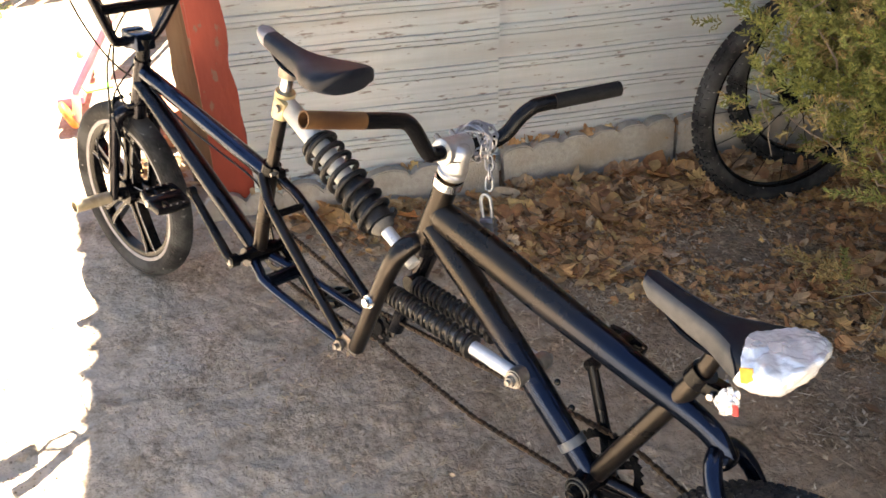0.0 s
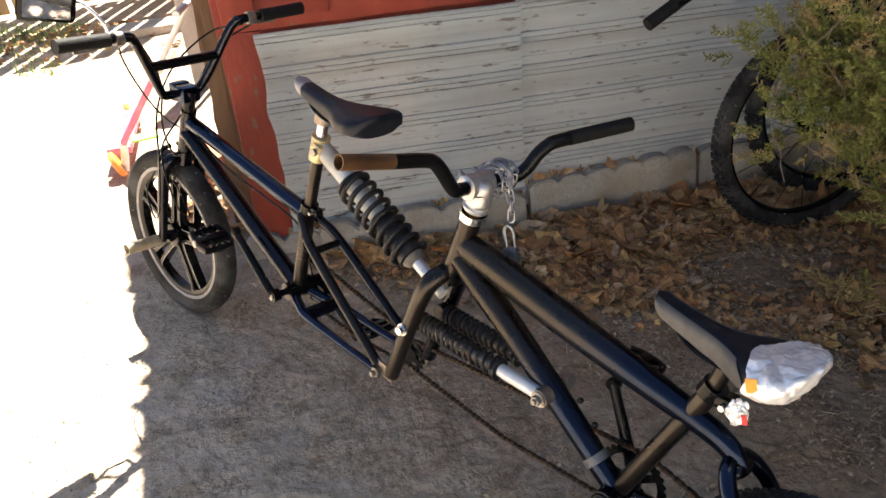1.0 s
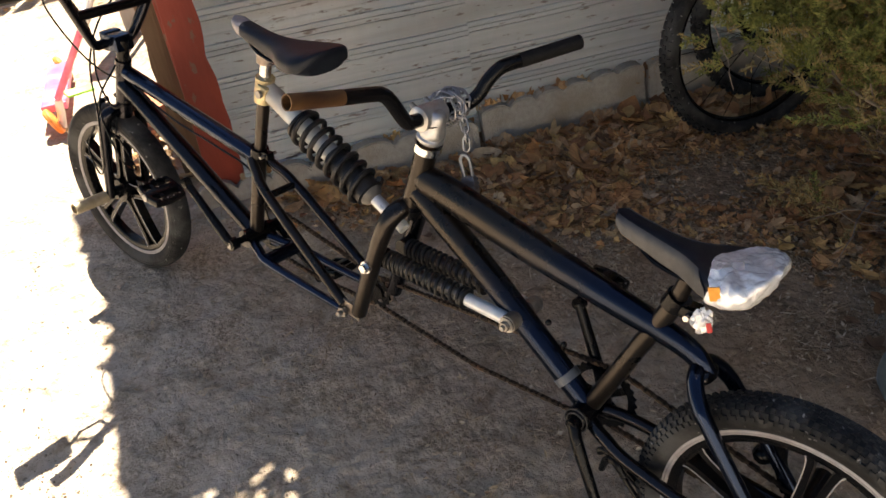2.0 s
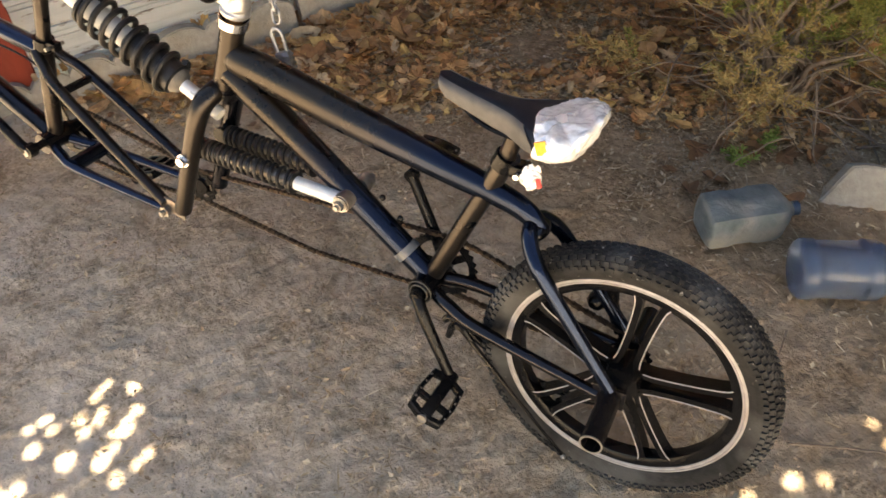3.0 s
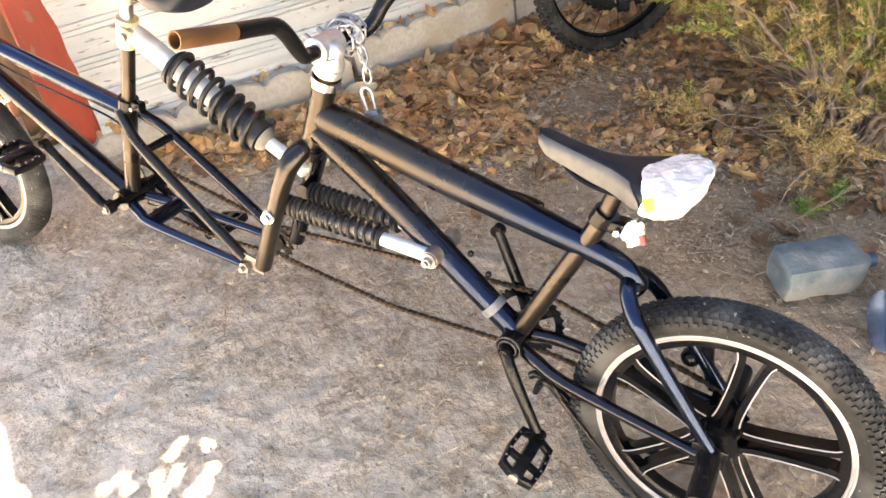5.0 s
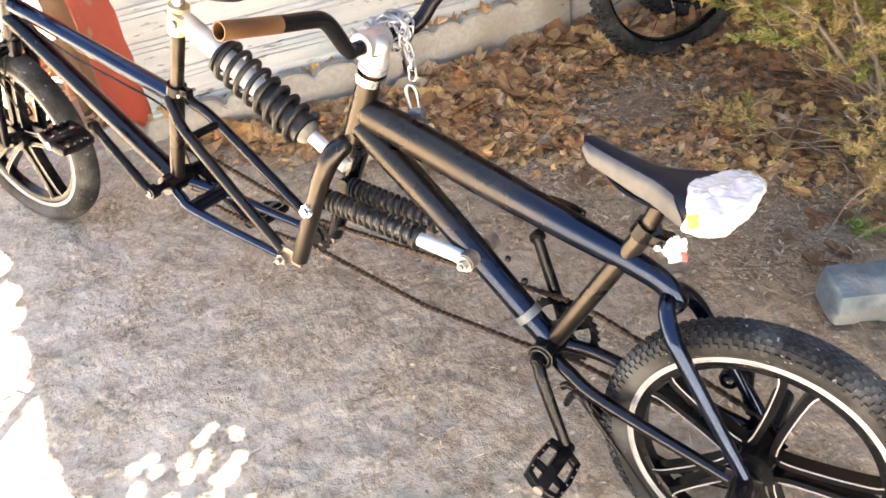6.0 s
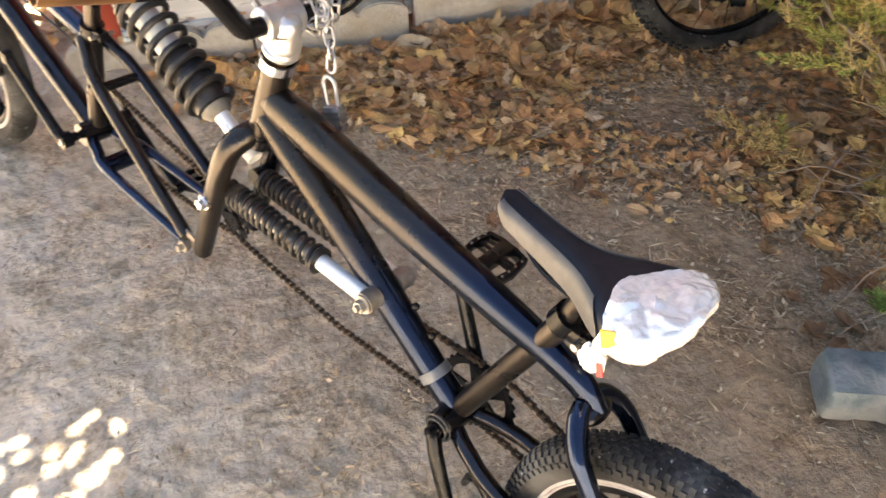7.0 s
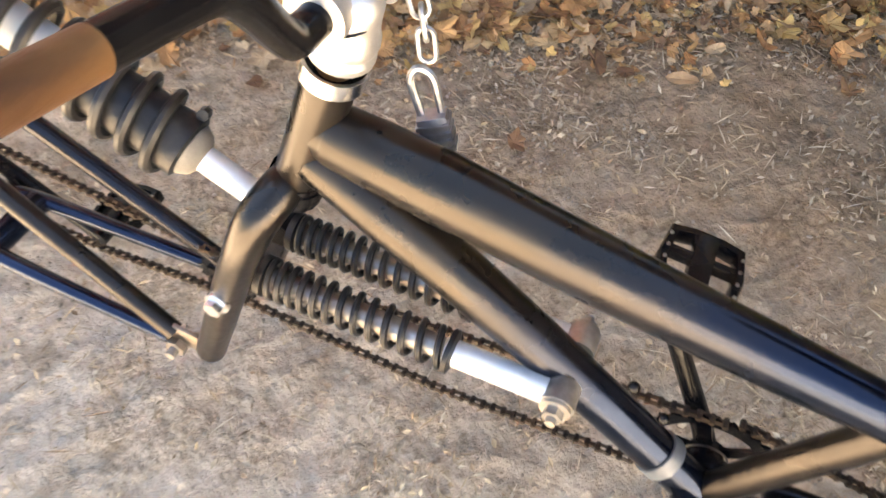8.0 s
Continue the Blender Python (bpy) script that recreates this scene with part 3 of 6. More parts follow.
    for i in range(len(xs) - 1):
        for j in range(len(ys) - 1):
            cx, cy = (xs[i] + xs[i + 1]) / 2, (ys[j] + ys[j + 1]) / 2
            lim = shift.x + float(np.interp(cy - shift.y, (0.9, 1.09, 1.2, 1.28, 1.47, 1.6, 1.8, 2.05, 2.28, 2.6), (-0.36, -0.45, -0.525, -0.56, -0.595, -0.605, -0.62, -0.645, -0.70, -0.80)))
            lim += 0.025 * noise.noise(Vector((cy * 7.0, 0.3, 0))) - 0.12 * max(0, noise.noise(Vector((cy * 13.0, 7.7, 0))) - 0.28) + 0.008 * noise.noise(Vector((cy * 45.0, 2.2, 0)))
            gap = False
            for hx, hy, la, wb, ca, sa in holes:
                dx, dy = cx - hx, cy - hy
                if abs(dx) < 0.03 and abs(dy) < 0.03 and ((dx * ca + dy * sa) / la) ** 2 + ((dy * ca - dx * sa) / wb) ** 2 < 1 + 0.25 * noise.noise(Vector((cx * 90, cy * 90, 0))):
                    gap = True
            if gap or cx < lim or cy < shift.y - 0.1 - 0.9 * min(1, max(0, (cx - shift.x - 0.7) / 0.6)):
                continue
            bm.faces.new((vert(i, j), vert(i + 1, j), vert(i + 1, j + 1), vert(i, j + 1)))
    blocker = part("sun_blocker_sheet", bm, M_BLOCKER, porch, smooth=False)


build_porch()


# ---- scalloped concrete edging ----
def edging_block(length, height, thick, scallops, depth, worn=False):
    bm = bmesh.new()
    n = scallops * 8
    top, bot = [], []
    for i in range(n + 1):
        f = i / n
        s = abs(math.sin(math.pi * scallops * f)) ** 0.45
        z = height - depth + depth * s
        if worn and f * scallops < 0.5:
            z = 0.05 + (height - 0.05) * 2 * f * scallops
        top.append((f * length, z))
    outline = [(0, 0)] + top + [(length, 0)]
    vs = [bm.verts.new((x, 0, z)) for x, z in outline]
    # strips rather than one many-sided face
    low = [bm.verts.new((x, 0, 0)) for x, z in top]
    for v in (vs[0], vs[-1]):
        bm.verts.remove(v)
    up = vs[1:-1]
    for i in range(n):
        bm.faces.new((low[i], low[i + 1], up[i + 1], up[i]))
    geo = bmesh.ops.extrude_face_region(bm, geom=bm.faces[:])
    bmesh.ops.translate(bm, verts=[g for g in geo["geom"] if isinstance(g, bmesh.types.BMVert)], vec=(0, thick, 0))
    bmesh.ops.recalc_face_normals(bm, faces=bm.faces)
    es = [e for e in bm.edges if e.is_manifold and e.calc_face_angle() > 0.9]
    bmesh.ops.bevel(bm, geom=es, offset=0.004, segments=2, affect="EDGES")
    for v in bm.verts:
        v.co += 0.0025 * Vector((noise.noise(v.co * 30), noise.noise(v.co * 30 + Vector((5, 5, 5))), noise.noise(v.co * 30 + Vector((9, 1, 4)))))
    me = bpy.data.meshes.new("edging_block")
    bm.to_mesh(me)
    bm.free()
    me.materials.append(M_CONCRETE)
    me.shade_smooth()
    me.set_sharp_from_angle(angle=radians(45))
    return me


EDGE_FULL = edging_block(0.605, 0.166, 0.05, 6, 0.021)
EDGE_SHORT = edging_block(0.44, 0.155, 0.05, 3, 0.030)
EDGE_BIG = edging_block(0.66, 0.16, 0.055, 3, 0.045, worn=True)
EDGE_STUB = edging_block(0.26, 0.14, 0.05, 2, 0.035)
for data, m, lab in (
        (EDGE_FULL, pose(0.622, 2.405, -0.034, -3, -3.3, 1.2), "grey scalloped concrete edging block standing against the siding"),
        (EDGE_FULL, pose(1.236, 2.422, -0.008, -3, -0.5, -0.3), "grey scalloped concrete edging block standing against the siding"),
        (EDGE_FULL, pose(1.85, 2.42, -0.012, -3, 0, 0), "grey scalloped concrete edging block standing against the siding"),
        (EDGE_SHORT, pose(0.155, 2.372, -0.035, -7, 0.8, 1.2), "stained scalloped concrete edging block leaning on the siding"),
        (EDGE_STUB, pose(-0.11, 2.372, -0.03, -8, -1, 0.5), "stained short scalloped concrete edging block beside the red corner"),
        (EDGE_STUB, pose(-0.365, 2.41, -0.06, -10, 3, 4), "stained short scalloped concrete edging block beside the red corner"),
        (EDGE_BIG, pose(1.362, 0.930, -0.070, -32, -9, -33), "large grey scalloped concrete edging block leaning half sunk in dirt")):
    ob = new("edging_block", data)
    ob.matrix_world = m
    tagged(ob, lab, "edging block", "concrete edging blocks")


# ---- the tandem bicycle ----
CONTACT = Vector((0.577, 0.654, 0.252))
B_N = Vector((-0.8128, -0.5599, 0.1610)).normalized()
B_F = B_N.cross(Vector((0, 0, 1))).normalized()
B_V = B_F.cross(B_N)
R_TYRE = 0.254
M_BIKE = Matrix((B_F, B_N, B_V)).transposed().to_4x4()
M_BIKE.translation = CONTACT - B_V * R_TYRE
bike = thing("tandem_bicycle", M_BIKE, "home-built black tandem bicycle with coil shocks standing on dirt", "bicycle")


def P(f, w, v):
    """Along the bicycle, to its left, and above its axles."""
    return Vector((f, w, v + R_TYRE))


def bar(name, pts, r, material=None, parent=None, label="", curve=True, seg=16, **kw):
    bm = bmesh.new()
    pts = [P(*p) for p in pts]
    tube(bm, smooth_path(pts, 8) if curve and len(pts) > 2 else pts, r, seg, **kw)
    return part(name, bm, material or M_PAINT, parent or bike, label)


# rear frame
bar("head_tube", [(0.744, 0, 0.452), (0.788, 0, 0.318)], 0.0215, M_REFLECT)
bar("top_tube", [(0.760, 0, 0.390), (0.752, 0, 0.389), (0.738, 0, 0.386), (0.66, 0, 0.370), (0.52, 0, 0.337), (0.36, 0, 0.303), (0.255, 0, 0.281), (0.20, 0, 0.263), (0.172, 0, 0.237)],
    [0.026, 0.0275, 0.030, 0.033, 0.032, 0.0275, 0.0225, 0.0195, 0.017], M_REFLECT, label="fat dark top tube with bronze ground reflection painted in", squash=0.8)
bar("down_tube", [(0.770, 0, 0.360), (0.760, 0, 0.354), (0.70, 0, 0.316), (0.60, 0, 0.245), (0.50, 0, 0.169), (0.41, 0, 0.097), (0.368, 0, 0.063)], [0.020, 0.0235, 0.0265, 0.025, 0.0235, 0.022, 0.021], M_REFLECT, label="straight dark down tube with bronze and blue reflections painted in", seg=28)
bar("seat_tube", [(0.366, 0, 0.058), (0.243, 0, 0.335)], 0.0165, M_WARMTINT, label="dark seat tube with bronze ground reflection in its colour")
bm = bmesh.new()
tube(bm, [P(0.366, 0.037, 0.055), P(0.366, -0.037, 0.055)], 0.0235, 20)
part("bottom_bracket", bm, M_PAINT, bike)
for w in (0.039, -0.039):
    bm = bmesh.new()
    bmesh.ops.create_cone(bm, cap_ends=True, segments=20, radius1=0.0235, radius2=0.0175, depth=0.009, matrix=Matrix.Translation(P(0.366, w, 0.055)) @ pose(0, 0, 0, -90 if w > 0 else 90))
    cup = part("bearing_cup", bm, M_BLACKPART, bike)
    for r, out in ((0.0225, 1.06), (0.0165, 1.14)):
        ring = [P(0.366 + r * math.cos(k * math.pi / 12), w * out, 0.055 + r * math.sin(k * math.pi / 12)) for k in range(25)]
        part("race_ring", tube(bmesh.new(), ring, 0.0014, 6, cap=False), M_DUSTYRING, cup)
for s in (1, -1):
    bar("seat_stay", [(0.185, 0.012 * s, 0.246), (0.178, 0.03 * s, 0.238), (0.160, 0.048 * s, 0.215), (0.13, 0.055 * s, 0.178), (0.004, 0.062 * s, 0.018)], [0.013, 0.0135, 0.0135, 0.0125, 0.011], M_BLUE)
    bar("chain_stay", [(0.35, 0.02 * s, 0.048), (0.31, 0.036 * s, 0.042), (0.24, 0.05 * s, 0.028), (0.022, 0.062 * s, 0.0)], [0.0125, 0.0125, 0.0115, 0.0095], M_PAINT)
    bm = bmesh.new()
    box(bm, (0.055, 0.006, 0.04), Matrix.Translation(P(0.004, 0.062 * s, 0.004)), 0.002)
    part("dropout", bm, M_PAINT, bike)
bm = bmesh.new()
ball(bm, P(0.178, 0, 0.238), 0.03, 16, (0.7, 1.1, 0.5))
part("stay_yoke", bm, M_PAINT, bike)
bm = bmesh.new()
tube(bm, [P(0.421, 0, 0.106), P(0.409, 0, 0.0965)], 0.0245, 24)
part("cable_tie", bm, M_STRAP, bike, "translucent grey tie round the down tube")
for f, v in ((0.475, 0.172), (0.44, 0.14)):
    bm = bmesh.new()
    ball(bm, P(f - 0.012, 0, v + 0.026), 0.006, 8)
    part("cable_stop", bm, M_BLACKPART, bike)

# headset and stem of the rear handlebar
bm = bmesh.new()
pipe(bm, P(0.7400, 0, 0.4635), P(0.7445, 0, 0.449), 0.0262, 0.0028, 26)
part("headset_cup", bm, M_CHROME, bike, "thin bright headset ring")
part("headset_cup", tube(bmesh.new(), [P(0.7425, 0, 0.456), P(0.7448, 0, 0.4485)], 0.0236, 22), M_BLACKPART, bike)
part("quill", tube(bmesh.new(), [P(0.733, 0, 0.485), P(0.7445, 0, 0.449)], [0.0142, 0.0142], 18), M_RUSTPIPE, bike, "rust-stained quill between stem and headset")
part("headset_cup", tube(bmesh.new(), [P(0.787, 0, 0.322), P(0.7895, 0, 0.311)], 0.0245, 22), M_BLACKPART, bike)
AX = (P(0.7445, 0, 0.449) - P(0.7365, 0, 0.473)).normalized()
foot = P(0.7365, 0, 0.473)
bm = bmesh.new()
lathe(bm, [(0.013, -0.004), (0.0235, -0.003), (0.0255, 0.000), (0.0255, 0.005), (0.0232, 0.0075), (0.0225, 0.009), (0.0245, 0.0115), (0.0250, 0.016), (0.0242, 0.021), (0.0215, 0.028), (0.020, 0.036), (0.019, 0.050), (0.013, 0.058), (0.006, 0.060)], axis_m(foot, foot - AX), 28)
stem = part("stem", bm, M_ALLOY_STEM, bike, "cast silver stem clamping the handlebar")
bm = bmesh.new()
tube(bm, [P(0.738, 0.030, 0.5165), P(0.738, 0.028, 0.5165), P(0.737, -0.028, 0.5155), P(0.737, -0.030, 0.5155)], [0.019, 0.0225, 0.0225, 0.019], 22)
ball(bm, P(0.731, 0, 0.508), 0.026, 18, (1.0, 0.9, 0.85))
part("clamp", bm, M_ALLOY_STEM, stem)
seam = [P(0.7335 + 0.0265 * math.cos(k * math.pi / 12), 0.0248 * math.sin(k * math.pi / 12), 0.501 - 0.004 * math.cos(k * math.pi / 12)) for k in range(25)]
part("clamp_seam", tube(bmesh.new(), seam, 0.0011, 6, cap=False), M_BLACKPART, stem, "dark gap between the clamp halves")
for w in (0.018, -0.018):
    bm = bmesh.new()
    tube(bm, [P(0.752, w, 0.530), P(0.764, w, 0.536)], 0.005, 6)
    part("bolt", bm, M_STEEL, stem)
rbar = bar("handlebar", [(0.736, 0.050, 0.518), (0.735, 0.0, 0.516), (0.728, -0.085, 0.514)], 0.0128, M_BLACKPART, label="black bent handlebar with one bare rusty end", curve=False)
bar("bar_end", [(0.736, 0.042, 0.518), (0.736, 0.057, 0.520), (0.737, 0.069, 0.533), (0.738, 0.094, 0.568), (0.741, 0.109, 0.583), (0.745, 0.130, 0.589), (0.751, 0.196, 0.600)], 0.0128, M_BLACKPART, rbar)
bm = bmesh.new()
pipe(bm, P(0.7505, 0.190, 0.599), P(0.757, 0.293, 0.619), 0.0131, 0.002, 20)
part("bare_end", bm, M_RUSTPIPE, rbar, "bare rust-brown open pipe end")
bar("bar_end", [(0.729, -0.075, 0.514), (0.722, -0.092, 0.517), (0.712, -0.108, 0.532), (0.703, -0.122, 0.556), (0.694, -0.140, 0.573), (0.684, -0.165, 0.580), (0.628, -0.30, 0.598)], 0.0128, M_BLACKPART, rbar)
bar("grip", [(0.678, -0.18, 0.582), (0.628, -0.302, 0.5985)], 0.0137, M_GRIP, rbar, "black rubber grip")

# fork between the two frames
fork = bar("fork_crown", [(0.786, 0.0, 0.330), (0.7925, 0.0, 0.303)], 0.024, M_PAINT)
for s in (1, -1):
    # near leg carries the bronze reflection tint, far leg the plain paint
    bar("fork_leg", [(0.792, 0.005 * s, 0.322), (0.795, 0.024 * s, 0.320), (0.803, 0.042 * s, 0.306), (0.815, 0.051 * s, 0.276), (0.838, 0.054 * s, 0.215), (0.897, 0.054 * s, 0.050)], [0.019, 0.0195, 0.0195, 0.0185, 0.0175, 0.0165], M_WARMTINT if s > 0 else M_PAINT, fork)
    bm = bmesh.new()
    tube(bm, [P(0.849, 0.066 * s, 0.190), P(0.849, 0.082 * s, 0.190)], 0.0095, 6)
    tube(bm, [P(0.849, 0.068 * s, 0.190), P(0.849, 0.073 * s, 0.190)], 0.013, 16)
    part("bolt", bm, M_CHROME, fork)
    bm = bmesh.new()
    box(bm, (0.06, 0.006, 0.032), Matrix.Translation(P(0.925, 0.052 * s, 0.046)) @ pose(0, 0, 0, 0, -10, 0), 0.002)
    part("dropout", bm, M_STEEL, bike, "scratched bare steel dropout plate")
    bm = bmesh.new()
    tube(bm, [P(0.940, 0.048 * s, 0.037), P(0.940, 0.076 * s, 0.037)], 0.006, 10)
    tube(bm, [P(0.940, 0.057 * s, 0.037), P(0.940, 0.066 * s, 0.037)], 0.0125, 6)
    part("axle_nut", bm, M_STEEL, bike)


def coil_shock(s):
    top, bot = P(0.836, 0.030 * s, 0.200), P(0.521, 0.031 * s, 0.190)
    d = (bot - top).normalized()
    at = lambda k: top + d * k
    body = part("shock_absorber", tube(bmesh.new(), [at(0.015), at(0.20)], 0.0115, 16), M_STEEL, bike, "small coil-over shock with black spring")
    part("spring", coil(bmesh.new(), at(0.022), at(0.212), 0.0178, 0.0036, 13, lo=0.7, hi=1.25), M_SPRING, body)
    bm = bmesh.new()
    lathe(bm, [(0.012, 0), (0.0215, 0.001), (0.0215, 0.006), (0.016, 0.008)], axis_m(at(0.206), bot), 22)
    part("spring_seat", bm, M_SPRING, body)
    bm = bmesh.new()
    lathe(bm, [(0.012, 0), (0.0205, 0.001), (0.0205, 0.008), (0.014, 0.010)], axis_m(at(0.012), bot), 22)
    part("spring_seat", bm, M_SPRING, body)
    part("rod", tube(bmesh.new(), [at(0.205), at(0.302)], 0.0128, 18), M_ROD, body, "polished silver rod")
    for p in (top, bot):
        bm = bmesh.new()
        tube(bm, [p + Vector((0, -0.012, 0)), p + Vector((0, 0.012, 0))], 0.0165, 18)
        part("eye", bm, M_BLACKPART if p is top else M_STEEL, body)
    bm = bmesh.new()
    tube(bm, [bot + Vector((0, 0.010 * s, 0)), bot + Vector((0, 0.016 * s, 0))], 0.0145, 20)
    tube(bm, [bot + Vector((0, 0.014 * s, 0)), bot + Vector((0, 0.024 * s, 0))], 0.0095, 6)
    tube(bm, [bot + Vector((0, 0.02 * s, 0)), bot + Vector((0, 0.030 * s, 0))], 0.005, 10)
    part("bolt", bm, M_STEEL, body)


coil_shock(1)
coil_shock(-1)
bar("shock_pin", [(0.521, 0.05, 0.190), (0.521, -0.05, 0.190)], 0.006, M_STEEL, curve=False)

# big shock between the front seat post and the fork
A, Z = P(1.197, 0, 0.462), P(0.806, 0, 0.262)
dd = (Z - A).normalized()
at = lambda k: A + dd * k
big = part("large_shock", tube(bmesh.new(), [at(0.0), at(0.03), at(0.14), at(0.30)], [0.019, 0.021, 0.021, 0.020], 20), M_SHOCKTUBE, bike, "large worn white shock with black coil")
part("coil_spring", coil(bmesh.new(), at(0.122), at(0.330), 0.0352, 0.0057, 8.2, seg=8, steps=22), M_SPRING, big)
bm = bmesh.new()
lathe(bm, [(0.021, 0), (0.027, 0.006), (0.029, 0.02), (0.028, 0.045), (0.030, 0.062), (0.0285, 0.088), (0.030, 0.104), (0.031, 0.116), (0.022, 0.119)], axis_m(at(0.218), Z), 24)
part("bump_sleeve", bm, M_SPRING, big, "dusty black rubber sleeve inside the coil")
bm = bmesh.new()
lathe(bm, [(0.018, 0), (0.036, 0.002), (0.036, 0.008), (0.022, 0.011)], axis_m(at(0.114), Z), 24)
part("spring_seat", bm, M_SPRING, big)
bm = bmesh.new()
lathe(bm, [(0.024, 0), (0.026, 0.003), (0.021, 0.012), (0.0135, 0.017)], axis_m(at(0.334), Z), 24)
part("bottom_cap", bm, M_DUSTYCAP, big)
part("rod", tube(bmesh.new(), [at(0.34), at(0.438)], 0.0128, 18), M_ROD, big, "polished silver rod")

# front frame
bar("seat_tube", [(1.306, 0, 0.07), (1.250, 0, 0.300)], 0.0165, M_WARMTINT, label="dark seat tube with bronze ground reflection in its colour")
bar("seat_post", [(1.253, 0, 0.288), (1.198, 0, 0.478)], 0.0138, M_WARMTINT)
bar("seat_post", [(1.206, 0, 0.45), (1.184, 0, 0.535)], 0.0125, M_CHROME)
bm = bmesh.new()
tube(bm, [P(1.212, 0, 0.430), P(1.196, 0, 0.486)], 0.0205, 18)
box(bm, (0.03, 0.026, 0.028), Matrix.Translation(P(1.189, 0.010, 0.460)) @ pose(0, 0, 0, 0, -20, 0), 0.005)
clampp = part("post_clamp", bm, M_BRASS, bike, "yellowed clamp on the front seat post")
bm = bmesh.new()
tube(bm, [P(1.186, 0.026, 0.458), P(1.186, 0.033, 0.458)], 0.0085, 16)
part("bolt", bm, M_STEEL, clampp)
bm = bmesh.new()
tube(bm, [P(1.254, 0, 0.290), P(1.247, 0, 0.312)], 0.0205, 18)
box(bm, (0.03, 0.02, 0.018), Matrix.Translation(P(1.226, 0, 0.30)), 0.003)
sc = part("seat_clamp", bm, M_BLACKPART, bike)
part("bolt", tube(bmesh.new(), [P(1.222, -0.022, 0.30), P(1.222, 0.022, 0.30)], 0.004, 8), M_STEEL, sc)
bar("top_tube", [(1.256, 0, 0.284), (1.772, 0, 0.372)], 0.0188, M_BLUE, label="dark blue top tube")
bar("down_tube", [(1.318, 0, 0.078), (1.80, 0, 0.338)], 0.0225, M_PAINT)
bar("head_tube", [(1.781, 0, 0.405), (1.826, 0, 0.278)], 0.0205, M_PAINT)
bm = bmesh.new()
tube(bm, [P(1.306, 0.037, 0.068), P(1.306, -0.037, 0.068)], 0.0225, 20)
part("bottom_bracket", bm, M_PAINT, bike)
for s in (1, -1):
    # only the near stay is tinted with the ground's reflection
    bar("seat_stay", [(1.262, 0.016 * s, 0.285), (1.235, 0.026 * s, 0.262), (1.18, 0.04 * s, 0.222), (0.945, 0.053 * s, 0.052)], 0.0115, M_WARMTINT if s > 0 else M_PAINT)
    bar("chain_stay", [(1.30, 0.02 * s, 0.062), (1.255, 0.034 * s, 0.052), (1.20, 0.046 * s, 0.045), (0.955, 0.053 * s, 0.036)], [0.012, 0.012, 0.011, 0.0085], M_BLUE, label="dark blue chain stay")
bar("stay_bridge", [(1.185, 0.042, 0.226), (1.185, -0.042, 0.226)], 0.0085, M_BLACKPART, curve=False)
bar("stay_bridge", [(1.215, 0.042, 0.047), (1.215, -0.042, 0.047)], 0.017, M_BLUE, curve=False)
part("brake_cable", tube(bmesh.new(), smooth_path([P(1.77, 0.03, 0.40), P(1.80, 0.08, 0.30), P(1.76, 0.075, 0.16), P(1.80, 0.02, 0.10), P(1.86, 0.02, 0.17), P(1.885, 0.05, 0.20)], 10), 0.0026, 7), M_BLACKPART, bike)
part("brake_cable", tube(bmesh.new(), smooth_path([P(1.735, 0.16, 0.618), P(1.83, 0.10, 0.60), P(1.845, 0.04, 0.48), P(1.84, 0.05, 0.36), P(1.79, 0.05, 0.29), P(1.75, 0.03, 0.31)], 10), 0.0026, 7), M_BLACKPART, bike)
part("brake_cable", tube(bmesh.new(), smooth_path([P(1.755, -0.19, 0.615), P(1.83, -0.12, 0.54), P(1.845, -0.02, 0.36), P(1.83, 0.04, 0.20), P(1.86, 0.05, 0.22)], 10), 0.0026, 7), M_BLACKPART, bike)
part("brake_cable", tube(bmesh.new(), smooth_path([P(1.72, 0.02, 0.355), P(1.56, 0.025, 0.312), P(1.40, 0.024, 0.287), P(1.27, 0.022, 0.262), P(1.2, 0.05, 0.226)], 8), 0.0024, 7), M_BLACKPART, bike)

part("brake_cable", tube(bmesh.new(), smooth_path([P(1.745, 0.15, 0.62), P(1.86, 0.13, 0.56), P(1.89, 0.07, 0.44), P(1.86, 0.02, 0.36), P(1.80, -0.03, 0.33), P(1.74, -0.02, 0.36)], 10), 0.0026, 7), M_BLACKPART, bike)
part("brake_cable", tube(bmesh.new(), smooth_path([P(1.745, -0.16, 0.62), P(1.87, -0.13, 0.58), P(1.88, -0.02, 0.50), P(1.84, 0.06, 0.40), P(1.80, 0.09, 0.27), P(1.81, 0.10, 0.14), P(1.87, 0.09, 0.09), P(1.92, 0.08, 0.15), P(1.90, 0.06, 0.21)], 10), 0.0026, 7), M_BLACKPART, bike)

# front fork, steered a little
STEER = Matrix.Translation(P(1.825, 0, 0.28)) @ Matrix.Rotation(radians(4), 4, Vector((-0.33, 0, 0.94)).normalized()) @ Matrix.Translation(-P(1.825, 0, 0.28))


def steered(ob):
    ob.data.transform(STEER)
    return ob


